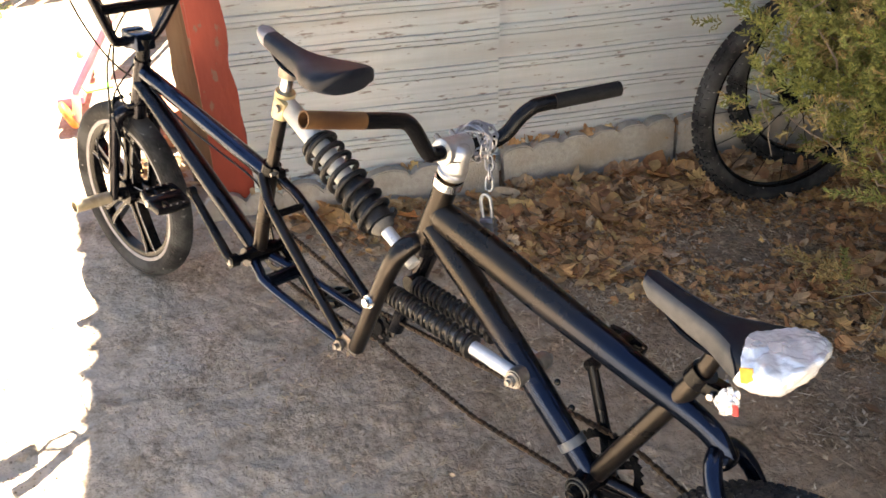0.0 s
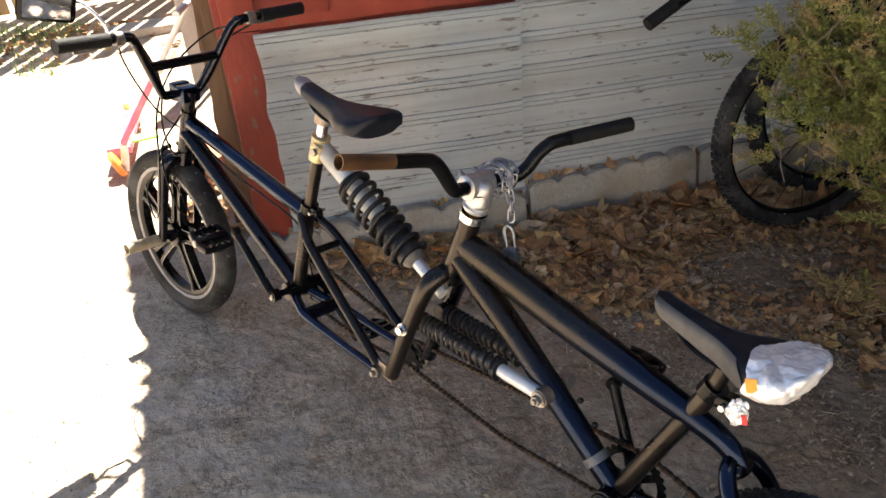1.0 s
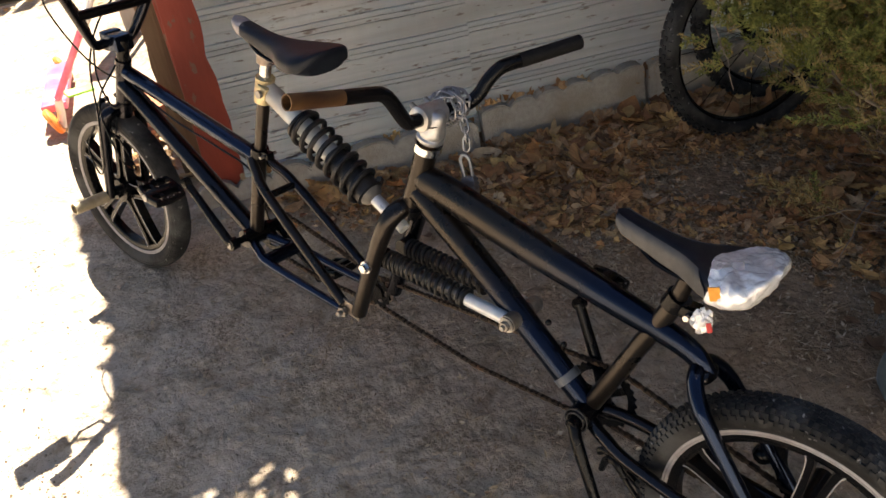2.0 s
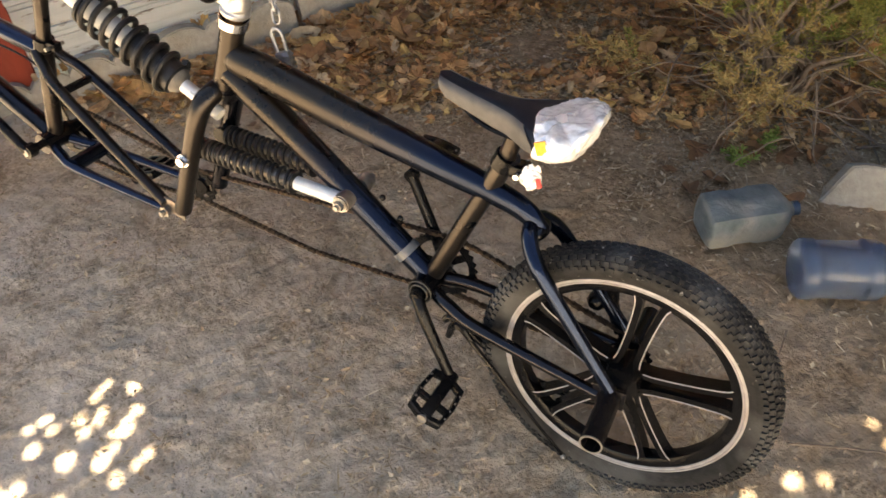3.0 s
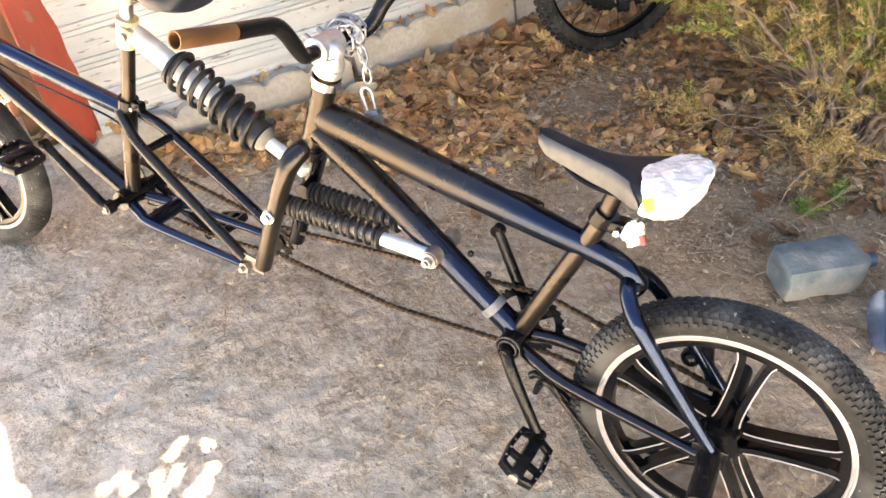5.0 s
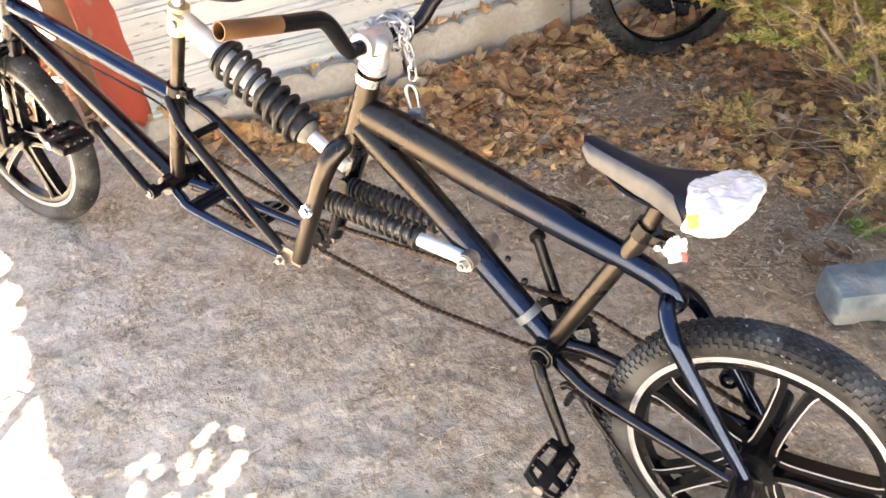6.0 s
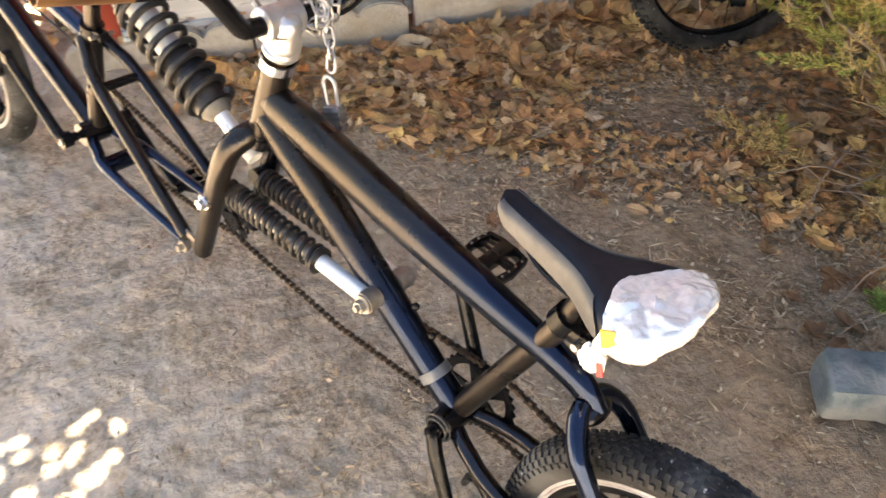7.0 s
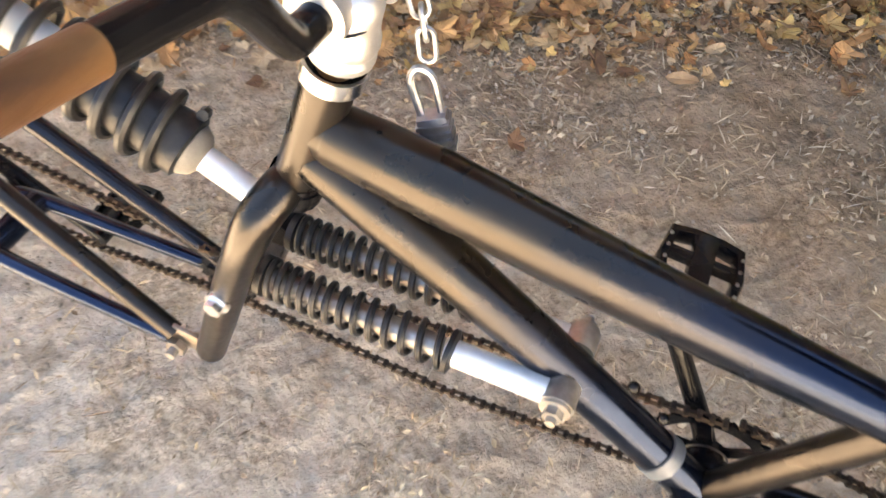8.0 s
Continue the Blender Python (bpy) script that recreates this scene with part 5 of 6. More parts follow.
def side_panels():
    """Grey side flanks of the rear saddle, lying just proud of it."""
    src = rs.data
    nose, tail = P(0.354, 0, 0.463), P(0.102, 0, 0.446)
    for s in (1, -1):
        bm = bmesh.new()
        rows = []
        for i in range(41):
            row = []
            for k in range(15):
                q = k / 14
                f = 0.03 + (i / 40) * (0.655 + 0.055 * math.cos(math.pi * q) - 0.05 * max(0, q - 0.7))
                a = radians(-24 + q * (84 - 34 * f))
                p = shell_point(nose, tail, 0.077, 0.05, f, a if s > 0 else math.pi - a)
                row.append(bm.verts.new(p))
            rows.append(row)
        for u, v in zip(rows, rows[1:]):
            for k in range(14):
                bm.faces.new((u[k], u[k + 1], v[k + 1], v[k]))
        bm.normal_update()
        for v in bm.verts:
            v.co += Vector((0, s, 0.5)).normalized() * 0.0017
        bmesh.ops.solidify(bm, geom=bm.faces[:], thickness=0.0012)
        part("side_panel", bm, M_SADDLEGREY, rs, "matt grey side panel")
    # foil over the tail, its torn edge bowed towards the nose
    bm = bmesh.new()
    bm.from_mesh(src)
    bmesh.ops.bisect_plane(bm, geom=bm.verts[:] + bm.edges[:] + bm.faces[:], plane_co=(0.215, 0, 0.70), plane_no=(1, 0, 0), clear_outer=True)
    bmesh.ops.subdivide_edges(bm, edges=bm.edges[:], cuts=2, use_grid_fill=True)
    bm.normal_update()
    dead = [f for f in bm.faces if f.calc_center_median().x > 0.186 - 0.034 * ((f.calc_center_median().y - 0.022) / 0.07) ** 2 + 0.006 * noise.noise(f.calc_center_median() * 40)]
    bmesh.ops.delete(bm, geom=dead, context="FACES")
    rim = [v for v in bm.verts if v.is_boundary]
    for k in range(5):
        place = {v: sum((e.other_vert(v).co for e in v.link_edges if e.is_boundary), Vector()) / 2 for v in rim}
        for v, p in place.items():
            v.co = v.co * 0.4 + p * 0.6
    bm.normal_update()
    for v in bm.verts:
        q = v.co
        d1 = noise.voronoi(q * 30 + 0.5 * Vector((noise.noise(q * 25), noise.noise(q * 25 + Vector((5, 1, 2))), 0)))[0]
        d2 = noise.voronoi(q * 70)[0]
        v.co += v.normal * (0.0030 + 0.0075 * (d1[1] - d1[0]) + 0.0034 * (d2[1] - d2[0]) + 0.003 * noise.noise(q * 18))
    for f in bm.faces:
        f.material_index = 0
    part("foil_wrap", bm, M_FOIL, rs, "crinkled silver foil wrapped over the saddle tail")
    bm = bmesh.new()
    box(bm, (0.016, 0.003, 0.02), Matrix.Translation(P(0.160, 0.0745, 0.428)) @ pose(0, 0, 0, 10, 20, 12), 0.001)
    part("printed_tab", bm, M_ORANGE, rs, "orange printed tab")
    bm = bmesh.new()
    bmesh.ops.create_icosphere(bm, subdivisions=4, radius=1.0)
    for v in bm.verts:
        q = v.co.copy()
        k = 0.75 + 0.55 * abs(noise.noise(q * 1.6 + Vector((3, 1, 5)))) + 0.3 * abs(noise.noise(q * 4.5))
        v.co = P(0.184, 0.034, 0.350) + Vector((q.x * 0.017, q.y * 0.011, q.z * 0.021)) * k
    part("foil_flap", bm, M_FOIL, rs)
    bm = bmesh.new()
    box(bm, (0.008, 0.003, 0.014), Matrix.Translation(P(0.168, 0.046, 0.352)) @ pose(0, 0, 0, 20, 30, 0), 0.001)
    part("printed_tab", bm, M_RED_PRINT, rs, "red printed tab")


side_panels()


# ---- chain lock hung on the rear stem ----
def W(f, w, v):
    return M_BIKE @ P(f, w, v)


def chain_lock():
    base = W(0.735, -0.02, 0.53)
    lock = thing("chain_lock", Matrix.Translation(base), "steel chain wrapped round the stem with a hanging padlock", "chain lock")
    loc = lambda p: W(*p) - base
    path = [(0.758, -0.012, 0.522), (0.760, -0.026, 0.55), (0.735, -0.04, 0.562), (0.710, -0.048, 0.545), (0.702, -0.046, 0.505), (0.72, -0.052, 0.482), (0.752, -0.05, 0.492), (0.768, -0.052, 0.53),
            (0.745, -0.062, 0.566), (0.712, -0.064, 0.552), (0.700, -0.05, 0.515), (0.725, -0.03, 0.505), (0.757, -0.032, 0.522), (0.75, -0.038, 0.556), (0.722, -0.05, 0.56), (0.702, -0.06, 0.535), (0.70, -0.06, 0.505), (0.697, -0.052, 0.478), (0.690, -0.047, 0.450), (0.684, -0.046, 0.430)]
    mid = Vector((0.737, -0.040, 0.522))
    path = [mid + Vector(((p[0] - mid.x) * 0.74, (p[1] - mid.y) * 0.8, (p[2] - mid.z) * 0.62 - 0.004)) if i < 17 else Vector(p) for i, p in enumerate(path)]
    pts = smooth_path([loc(p) for p in path], 12)
    wrap = [loc((0.737 + 0.023 * math.cos(1.1 * k), -0.040 - 0.0042 * k + 0.004 * math.sin(2.3 * k), 0.519 + 0.024 * math.sin(1.1 * k))) for k in range(13)]
    step = 0.0172
    for run in (pts, smooth_path(wrap, 10)):
        d = [0]
        for a, b in zip(run, run[1:]):
            d.append(d[-1] + (b - a).length)
        for k in range(int(d[-1] / step)):
            i = max(j for j in range(len(d) - 1) if d[j] <= k * step)
            c = run[i].lerp(run[i + 1], (k * step - d[i]) / (d[i + 1] - d[i]))
            t = (run[i + 1] - run[i]).normalized()
            m = t.to_track_quat("X", "Z").to_matrix().to_4x4() @ Matrix.Rotation(radians(90 * (k % 2) + 20), 4, "X")
            m.translation = c
            ring = [m @ Vector((0.0068 * (1 if math.cos(a) > 0 else -1) + 0.0066 * math.cos(a), 0.0066 * math.sin(a), 0)) for a in [2 * math.pi * q / 14 for q in range(15)]]
            part("link", tube(bmesh.new(), ring, 0.0021, 6, cap=False), M_GALV, lock)
    bm = bmesh.new()
    c = loc((0.680, -0.046, 0.378))
    mm = Matrix.Translation(c) @ M_BIKE.to_3x3().to_4x4() @ pose(0, 0, 0, 8, 16, 20)
    box(bm, (0.027, 0.020, 0.040), mm, 0.006)
    body = part("padlock", bm, M_GALV, lock, "small laminated steel padlock")
    for k in range(4):
        bm = bmesh.new()
        box(bm, (0.0282, 0.0212, 0.0048), mm @ Matrix.Translation((0, 0, -0.0115 + k * 0.0076)), 0.0015)
        part("plate", bm, M_GALV, body)
    sh = smooth_path([mm @ Vector(p) for p in ((-0.008, 0, 0.012), (-0.009, 0, 0.045), (-0.006, 0, 0.056), (0.001, 0, 0.060), (0.007, 0, 0.055), (0.009, 0, 0.045), (0.008, 0, 0.012))], 5)
    part("shackle", tube(bmesh.new(), sh, 0.0034, 8), M_GALV, body)


chain_lock()


# ---- mountain bike against the wall ----
def mtb():
    b = thing("mountain_bike", Matrix(), "black mountain bike leaning on the siding behind the juniper", "bicycle")

    def big_wheel(name, c, lean, yaw):
        w = new(name)
        w.parent = b
        w.matrix_local = pose(c[0], c[1], c[2], lean, 0, yaw)
        R, r, seg, ms = 0.303, 0.027, 80, 12
        bm = bmesh.new()
        rings = [[bm.verts.new(((R + r * math.cos(2 * math.pi * k / ms)) * math.cos(2 * math.pi * i / seg), r * math.sin(2 * math.pi * k / ms), (R + r * math.cos(2 * math.pi * k / ms)) * math.sin(2 * math.pi * i / seg))) for k in range(ms)] for i in range(seg)]
        for i in range(seg):
            for k in range(ms):
                bm.faces.new((rings[i][k], rings[(i + 1) % seg][k], rings[(i + 1) % seg][(k + 1) % ms], rings[i][(k + 1) % ms]))
        for i in range(76):
            for row, lat in enumerate((-0.8, -0.28, 0.28, 0.8)):
                a, q = 2 * math.pi * (i + 0.5 * (row % 2)) / 76, lat * 1.2
                m = Matrix.Rotation(-a, 4, "Y") @ Matrix.Translation((R + r * math.cos(q) + 0.001, r * math.sin(q), 0)) @ Matrix.Rotation(q, 4, "Z")
                bmesh.ops.create_cube(bm, size=1.0, matrix=m @ Matrix.Diagonal((0.008, 0.011, 0.012, 1)))
        part("tyre", bm, M_RUBBER, w, "knobbly black mountain bike tyre")
        bm = bmesh.new()
        prof = [(0.286, 0.012), (0.272, 0.011), (0.268, 0.0), (0.272, -0.011), (0.286, -0.012)]
        loops = [[bm.verts.new((rr * math.cos(2 * math.pi * i / seg), yy, rr * math.sin(2 * math.pi * i / seg))) for i in range(seg)] for rr, yy in prof]
        for u, v in zip(loops, loops[1:]):
            for i in range(seg):
                bm.faces.new((u[i], u[(i + 1) % seg], v[(i + 1) % seg], v[i]))
        part("rim", bm, M_BLACKPART, w)
        part("hub", tube(bmesh.new(), [(0, -0.05, 0), (0, 0.05, 0)], 0.02, 14), M_BLACKPART, w)
        for i in range(16):
            a = 2 * math.pi * i / 16
            part("spoke", tube(bmesh.new(), [(0.02 * math.cos(a + 0.6), 0.02 * (-1) ** i, 0.02 * math.sin(a + 0.6)), (0.27 * math.cos(a), 0, 0.27 * math.sin(a))], 0.0011, 5), M_BLACKPART, w)

    big_wheel("front_wheel", (1.445, 2.150, 0.322), -5, 4)
    big_wheel("rear_wheel", (1.66, 2.315, 0.325), -4, -3)
    g = lambda name, pts, r, m=M_BLACKPART, par=b: part(name, tube(bmesh.new(), smooth_path([Vector(p) for p in pts], 6), r, 12), m, par)
    for s in (-0.055, 0.055):
        g("fork_leg", [(1.475, 2.15 + s, 0.325), (1.50, 2.18 + s, 0.52), (1.52, 2.20 + s, 0.70)], 0.015)
    g("steerer", [(1.51, 2.19, 0.69), (1.55, 2.20, 0.92)], 0.02)
    g("down_tube", [(1.53, 2.20, 0.76), (1.78, 2.27, 0.52), (2.05, 2.33, 0.30)], 0.02)
    g("top_tube", [(1.54, 2.20, 0.84), (2.2, 2.33, 0.72)], 0.017)
    g("seat_tube", [(2.05, 2.33, 0.30), (2.25, 2.36, 0.80)], 0.016)
    g("chain_stay", [(2.05, 2.33, 0.30), (1.86, 2.33, 0.30), (1.66, 2.33, 0.325)], 0.009)
    hb = g("handlebar", [(0.905, 2.015, 0.822), (1.2, 2.09, 0.885), (1.55, 2.19, 0.93), (1.9, 2.28, 0.94)], 0.012)
    part("grip", tube(bmesh.new(), [Vector((0.820, 1.99, 0.776)), Vector((0.945, 2.026, 0.831))], 0.0175, 14), M_GRIP, hb, "black rubber grip")
    g("brake_lever", [(0.99, 2.035, 0.845), (0.965, 2.0, 0.84), (0.90, 1.985, 0.82)], 0.006)
    bm = bmesh.new()
    box(bm, (0.09, 0.08, 0.025), pose(1.36, 2.13, 0.40, 10, 55, 10), 0.006)
    part("pedal", bm, M_BLACKPART, b)
    g("crank_arm", [(1.36, 2.17, 0.40), (1.46, 2.2, 0.50)], 0.009)


mtb()


# ---- plastic jugs ----
def jug_square():
    j = thing("water_jug", pose(1.08, 1.008, 0.0, 0, 0, -19) @ Matrix.Scale(0.88, 4), "dusty blue-grey square plastic jug lying on its side", "jug", "plastic jugs")
    bm = bmesh.new()
    rows = []
    prof = [(0.0, 0.035), (0.004, 0.05), (0.012, 0.056), (0.06, 0.057), (0.075, 0.054), (0.12, 0.054), (0.135, 0.057), (0.185, 0.057), (0.205, 0.052), (0.225, 0.035), (0.238, 0.019), (0.243, 0.017)]
    for x, h in prof:
        row = []
        for k in range(24):
            a = 2 * math.pi * k / 24
            c, s = math.cos(a), math.sin(a)
            q = 1 / max(abs(c), abs(s))
            q = 1 + (q - 1) * (0.62 if x < 0.21 else 0.2)
            yy, zz = h * c * q * 1.12, h * s * q
            row.append(bm.verts.new((x, yy + 0.002 * noise.noise(Vector((x * 30, yy * 30, zz * 30))), 0.060 + zz + 0.002 * noise.noise(Vector((x * 30, yy * 30, zz * 30 + 9))))))
        rows.append(row)
    for u, v in zip(rows, rows[1:]):
        for k in range(24):
            bm.faces.new((u[k], u[(k + 1) % 24], v[(k + 1) % 24], v[k]))
    bm.faces.new(rows[0])
    bm.faces.new(rows[-1])
    part("bottle", bm, M_JUGDUSTY, j)
    bm = bmesh.new()
    lathe(bm, [(0.017, 0), (0.0195, 0.002), (0.0195, 0.018), (0.015, 0.020)], axis_m((0.243, 0, 0.06), (0.3, 0, 0.06)), 20)
    part("cap", bm, M_CAP, j, "dark blue screw cap")


def jug_round():
    j = thing("water_jug", pose(1.142, 0.790, 0.0, 0, 0, -32), "clear blue ribbed plastic jug lying on its side", "jug", "plastic jugs")
    bm = bmesh.new()
    prof = [(0.0, 0.045), (0.004, 0.060), (0.012, 0.066), (0.035, 0.067), (0.040, 0.063), (0.135, 0.063), (0.140, 0.067), (0.165, 0.066), (0.19, 0.052), (0.208, 0.030), (0.214, 0.021), (0.226, 0.020)]
    rows = []
    for x, h in prof:
        row = []
        for k in range(28):
            a = 2 * math.pi * k / 28
            dent = 0.010 * max(0, math.cos((a - 1.2) * 3)) if 0.04 < x < 0.136 else 0
            hh = h - dent
            row.append(bm.verts.new((x, hh * math.cos(a), 0.067 + hh * math.sin(a))))
        rows.append(row)
    for u, v in zip(rows, rows[1:]):
        for k in range(28):
            bm.faces.new((u[k], u[(k + 1) % 28], v[(k + 1) % 28], v[k]))
    bm.faces.new(rows[0])
    bm.faces.new(rows[-1])
    part("bottle", bm, M_JUGBLUE, j)
    bm = bmesh.new()
    lathe(bm, [(0.019, 0), (0.0225, 0.002), (0.0225, 0.020), (0.018, 0.022)], axis_m((0.226, 0, 0.067), (0.3, 0, 0.067)), 20)
    part("cap", bm, M_CAP, j, "blue screw cap")


jug_square()
jug_round()


# ---- leaf litter, crumbs, pebbles ----
LEAF = []
for k in range(5):
    a = math.pi / 2 + (k - 2) * 0.95
    ln = (0.62, 0.92, 1.0, 0.92, 0.62)[k]
    LEAF.append((a, ln))


def leaf_shape(rnd):
    """A dry leaf: five-lobed, or an oval or a torn piece; curled, as a fan about its centre."""
    kind = rnd.random()
    pts = []
    if kind < 0.72:
        pts.append((0.0, -0.45))
        for k, (a, ln) in enumerate(LEAF):
            ln *= rnd.uniform(0.75, 1.08)
            pts.append((0.58 * math.cos(a - 0.46), 0.58 * math.sin(a - 0.46) - 0.1) if k else (0.36, -0.36))
            pts.append((ln * math.cos(a - 0.2) * 0.86, ln * math.sin(a - 0.2) * 0.86 - 0.1))
            pts.append((ln * math.cos(a), ln * math.sin(a) - 0.1))
            pts.append((ln * math.cos(a + 0.22) * 0.84, ln * math.sin(a + 0.22) * 0.84 - 0.1))
        pts.append((-0.36, -0.36))
    else:
        wd, ln = rnd.uniform(0.35, 0.6), rnd.uniform(0.7, 1.05)
        for k in range(12):
            a = 2 * math.pi * k / 12
            pts.append((wd * math.cos(a) * (1 - 0.25 * math.sin(a)), ln * math.sin(a)))
    if kind > 0.4 and rnd.random() < 0.45:
        cut = rnd.uniform(-0.3, 0.4)
        pts = [(min(x, cut + rnd.uniform(-0.08, 0.08)), y) for x, y in pts]
    curl, fold, tw = rnd.uniform(-0.4, 0.8), rnd.uniform(-0.3, 0.7), rnd.uniform(-0.7, 0.7)
    out = [(0, -0.05, 0.0)]
    for x, y in pts:
        x, y = x + rnd.uniform(-0.06, 0.06), y + rnd.uniform(-0.06, 0.06)
        out.append((x, y, curl * (x * x + y * y) * 0.5 + fold * abs(x) * 0.5 + tw * x * y * 0.6 + rnd.uniform(-0.06, 0.06)))
    n = len(pts)
    return out, [(0, 1 + i, 1 + (i + 1) % n) for i in range(n)]


def litter_density(x, y):
    """How thick the leaves lie at a place of the yard."""
    p = Vector((x, y, 0))
    d = 0.0
    edge = float(np.interp(x, (-0.1, 0.03, 0.1, 0.3, 0.42, 0.5, 0.63, 0.76, 0.93, 1.2, 1.5, 1.8), (2.36, 2.25, 2.12, 2.12, 2.02, 1.88, 1.83, 1.75, 1.62, 1.46, 1.15, 0.9)))
    over = (y - edge) / 0.10 + 0.6 * noise.noise(p * 4.0)
    d = 1.0 / (1.0 + math.exp(-over * 2.2)) if y < 2.37 + 0.02 * min(1, max(0, x - 0.5)) and x > -0.15 else 0.0
    if x > 1.7:
        d *= 0.7
    d *= 0.6 + 0.7 * max(0, min(1, 0.5 + 1.2 * noise.noise(p * 3.1 + Vector((4, 0, 0)))))
    # bare patch by the wheel of the other bicycle
    d *= min(1, math.hypot((x - 1.17) / 0.20, (y - 1.90) / 0.13) ** 2)
    return d


def scatter_leaves():
    rnd = random.Random(11)
    verts, faces = [], []
    count = 0
    tries = 0
    while count < 19000 and tries < 150000:
        tries += 1
        x, y = rnd.uniform(-0.3, 3.4), rnd.uniform(0.5, 2.42)
        if rnd.random() > litter_density(x, y) ** 1.5:
            continue
        size = rnd.choice((0.005, 0.006, 0.008, 0.010, 0.013, 0.017, 0.022, 0.034)) * rnd.uniform(0.8, 1.25)
        size *= 0.75 + 0.75 * max(0, min(1, 0.4 + 1.6 * noise.noise(Vector((x * 2.3, y * 2.3, 9)))))
        near_wall = y > 2.0
        if y < 2.1:
            size *= 0.72 if y > 1.85 else 0.85
        if near_wall:
            size *= 1.0 + 0.7 * min(1, (y - 2.0) / 0.25)
        v, f = leaf_shape(rnd)
        m = pose(x, y, ground_height(x, y) + 0.004 + rnd.uniform(0, 0.018) * litter_density(x, y) + 0.1 * size, rnd.gauss(0, 16), rnd.gauss(0, 16), rnd.uniform(0, 360))
        b = len(verts)
        verts += [tuple(m @ (Vector(p) * size)) for p in v]
        faces += [tuple(i + b for i in q) for q in f]
        count += 1
    ob = from_arrays("leaf_litter", verts, faces, M_LEAF)
    tagged(ob, "brown and tan dry maple leaves drifted along the wall", "leaf litter", kind="stuff")

    # leaves blown onto the open dirt and into the corners, told apart singly
    for i, (x, y, s) in enumerate(((1.172, 1.23, 0.026), (0.62, 1.60, 0.03), (1.30, 1.05, 0.036), (1.34, 1.00, 0.03), (1.36, 0.99, 0.026),
                                   (1.45, 1.12, 0.05), (1.52, 1.08, 0.048), (1.58, 1.14, 0.05), (1.40, 1.18, 0.045), (1.20, 1.10, 0.034), (1.24, 1.14, 0.04), (1.16, 1.14, 0.04), (0.70, 2.20, 0.055), (0.82, 2.16, 0.05), (0.93, 2.10, 0.055),
                                   (1.05, 2.22, 0.05), (0.58, 2.12, 0.05), (0.98, 2.25, 0.05), (0.75, 2.02, 0.045), (0.45, 2.16, 0.05), (0.2, 2.2, 0.045), (0.03, 2.2, 0.04), (0.30, 1.98, 0.045),
                                   (1.281, 1.26, 0.055), (1.34, 1.235, 0.045), (1.75, 1.156, 0.055), (1.787, 1.228, 0.06), (1.72, 1.20, 0.045), (1.80, 1.12, 0.05), (1.69, 1.12, 0.04), (1.43, 1.477, 0.05), (0.851, 1.671, 0.042), (0.88, 1.62, 0.03))):
        v, f = leaf_shape(rnd)
        ob = from_arrays("dry_leaf", [tuple(Vector(p) * s) for p in v], f, M_LEAF)
        ob.matrix_world = pose(x, y, ground_height(x, y) + 0.010 + 0.012 * litter_density(x, y), rnd.gauss(0, 10), rnd.gauss(0, 10), rnd.uniform(0, 360))
        tagged(ob, "curled tan dry maple leaf lying on dirt", "leaf", "dry leaves")

    # edging cracks filled with leaves
    verts, faces = [], []
    for k in range(150):
        x = rnd.uniform(-0.2, 1.9)
        v, f = leaf_shape(rnd)
        s = rnd.uniform(0.018, 0.036)
        m = pose(x, 2.443 + rnd.uniform(-0.008, 0.01), (0.135 if x > 0.6 else 0.085) + rnd.uniform(-0.03, 0.012), rnd.uniform(40, 100), rnd.gauss(0, 30), rnd.uniform(0, 360))
        b = len(verts)
        verts += [tuple(m @ (Vector(p) * s)) for p in v]
        faces += [tuple(i + b for i in q) for q in f]
    for k in range(640):
        if k < 260:
            x, y, z = rnd.uniform(-0.62, -0.24), rnd.uniform(2.56, 3.5), rnd.uniform(0.004, 0.05)
        else:
            x, y, z = rnd.gauss(-1.6, 0.5), rnd.gauss(5.4, 0.2), 0.006
        if x > -0.24 or y > 5.7:
            continue
        v, f = leaf_shape(rnd)
        s = rnd.uniform(0.015, 0.045)
        m = pose(x, y, z, rnd.gauss(0, 22), rnd.gauss(0, 22), rnd.uniform(0, 360))
        b = len(verts)
        verts += [tuple(m @ (Vector(p) * s)) for p in v]
        faces += [tuple(i + b for i in q) for q in f]
    ob = from_arrays("tucked_leaves", verts, faces, M_LEAF)
    tagged(ob, "dry leaves caught behind the edging and heaped in corners", "leaf litter", kind="stuff")

    # crumbs and straw
    verts, faces = [], []
    for k in range(100000):
        x, y = rnd.uniform(-0.55, 2.4), rnd.uniform(0.25, 2.4)
        open_dirt = min(1, max(0, (x + 0.3 * y - 0.30) / 0.5))
        d = max(0.02 + 0.04 * open_dirt, litter_density(x, y)) + (0.15 + 0.9 * open_dirt) * (0.9 * max(0, noise.noise(Vector((x * 3.3, y * 3.3, 5))) - 0.08) + 0.5 * max(0, noise.noise(Vector((x * 9, y * 9, 7))) - 0.15))
        if rnd.random() > d:
            continue
        ln, wd = rnd.uniform(0.003, 0.0115), rnd.uniform(0.0009, 0.0033)
        kind = rnd.random()
        if kind < 0.24:
            ln, wd = rnd.uniform(0.010, 0.030), rnd.uniform(0.0010, 0.0018)
        elif kind < 0.38:
            ln, wd = rnd.uniform(0.005, 0.011), rnd.uniform(0.003, 0.006)
        m = pose(x, y, ground_height(x, y) + 0.0045, rnd.gauss(0, 22), rnd.gauss(0, 16), rnd.uniform(0, 360))
        b = len(verts)
        verts += [tuple(m @ Vector(p)) for p in ((-ln, 0, 0), (0, -wd, 0.001), (ln, 0, 0.0005), (0, wd, 0.0015))]
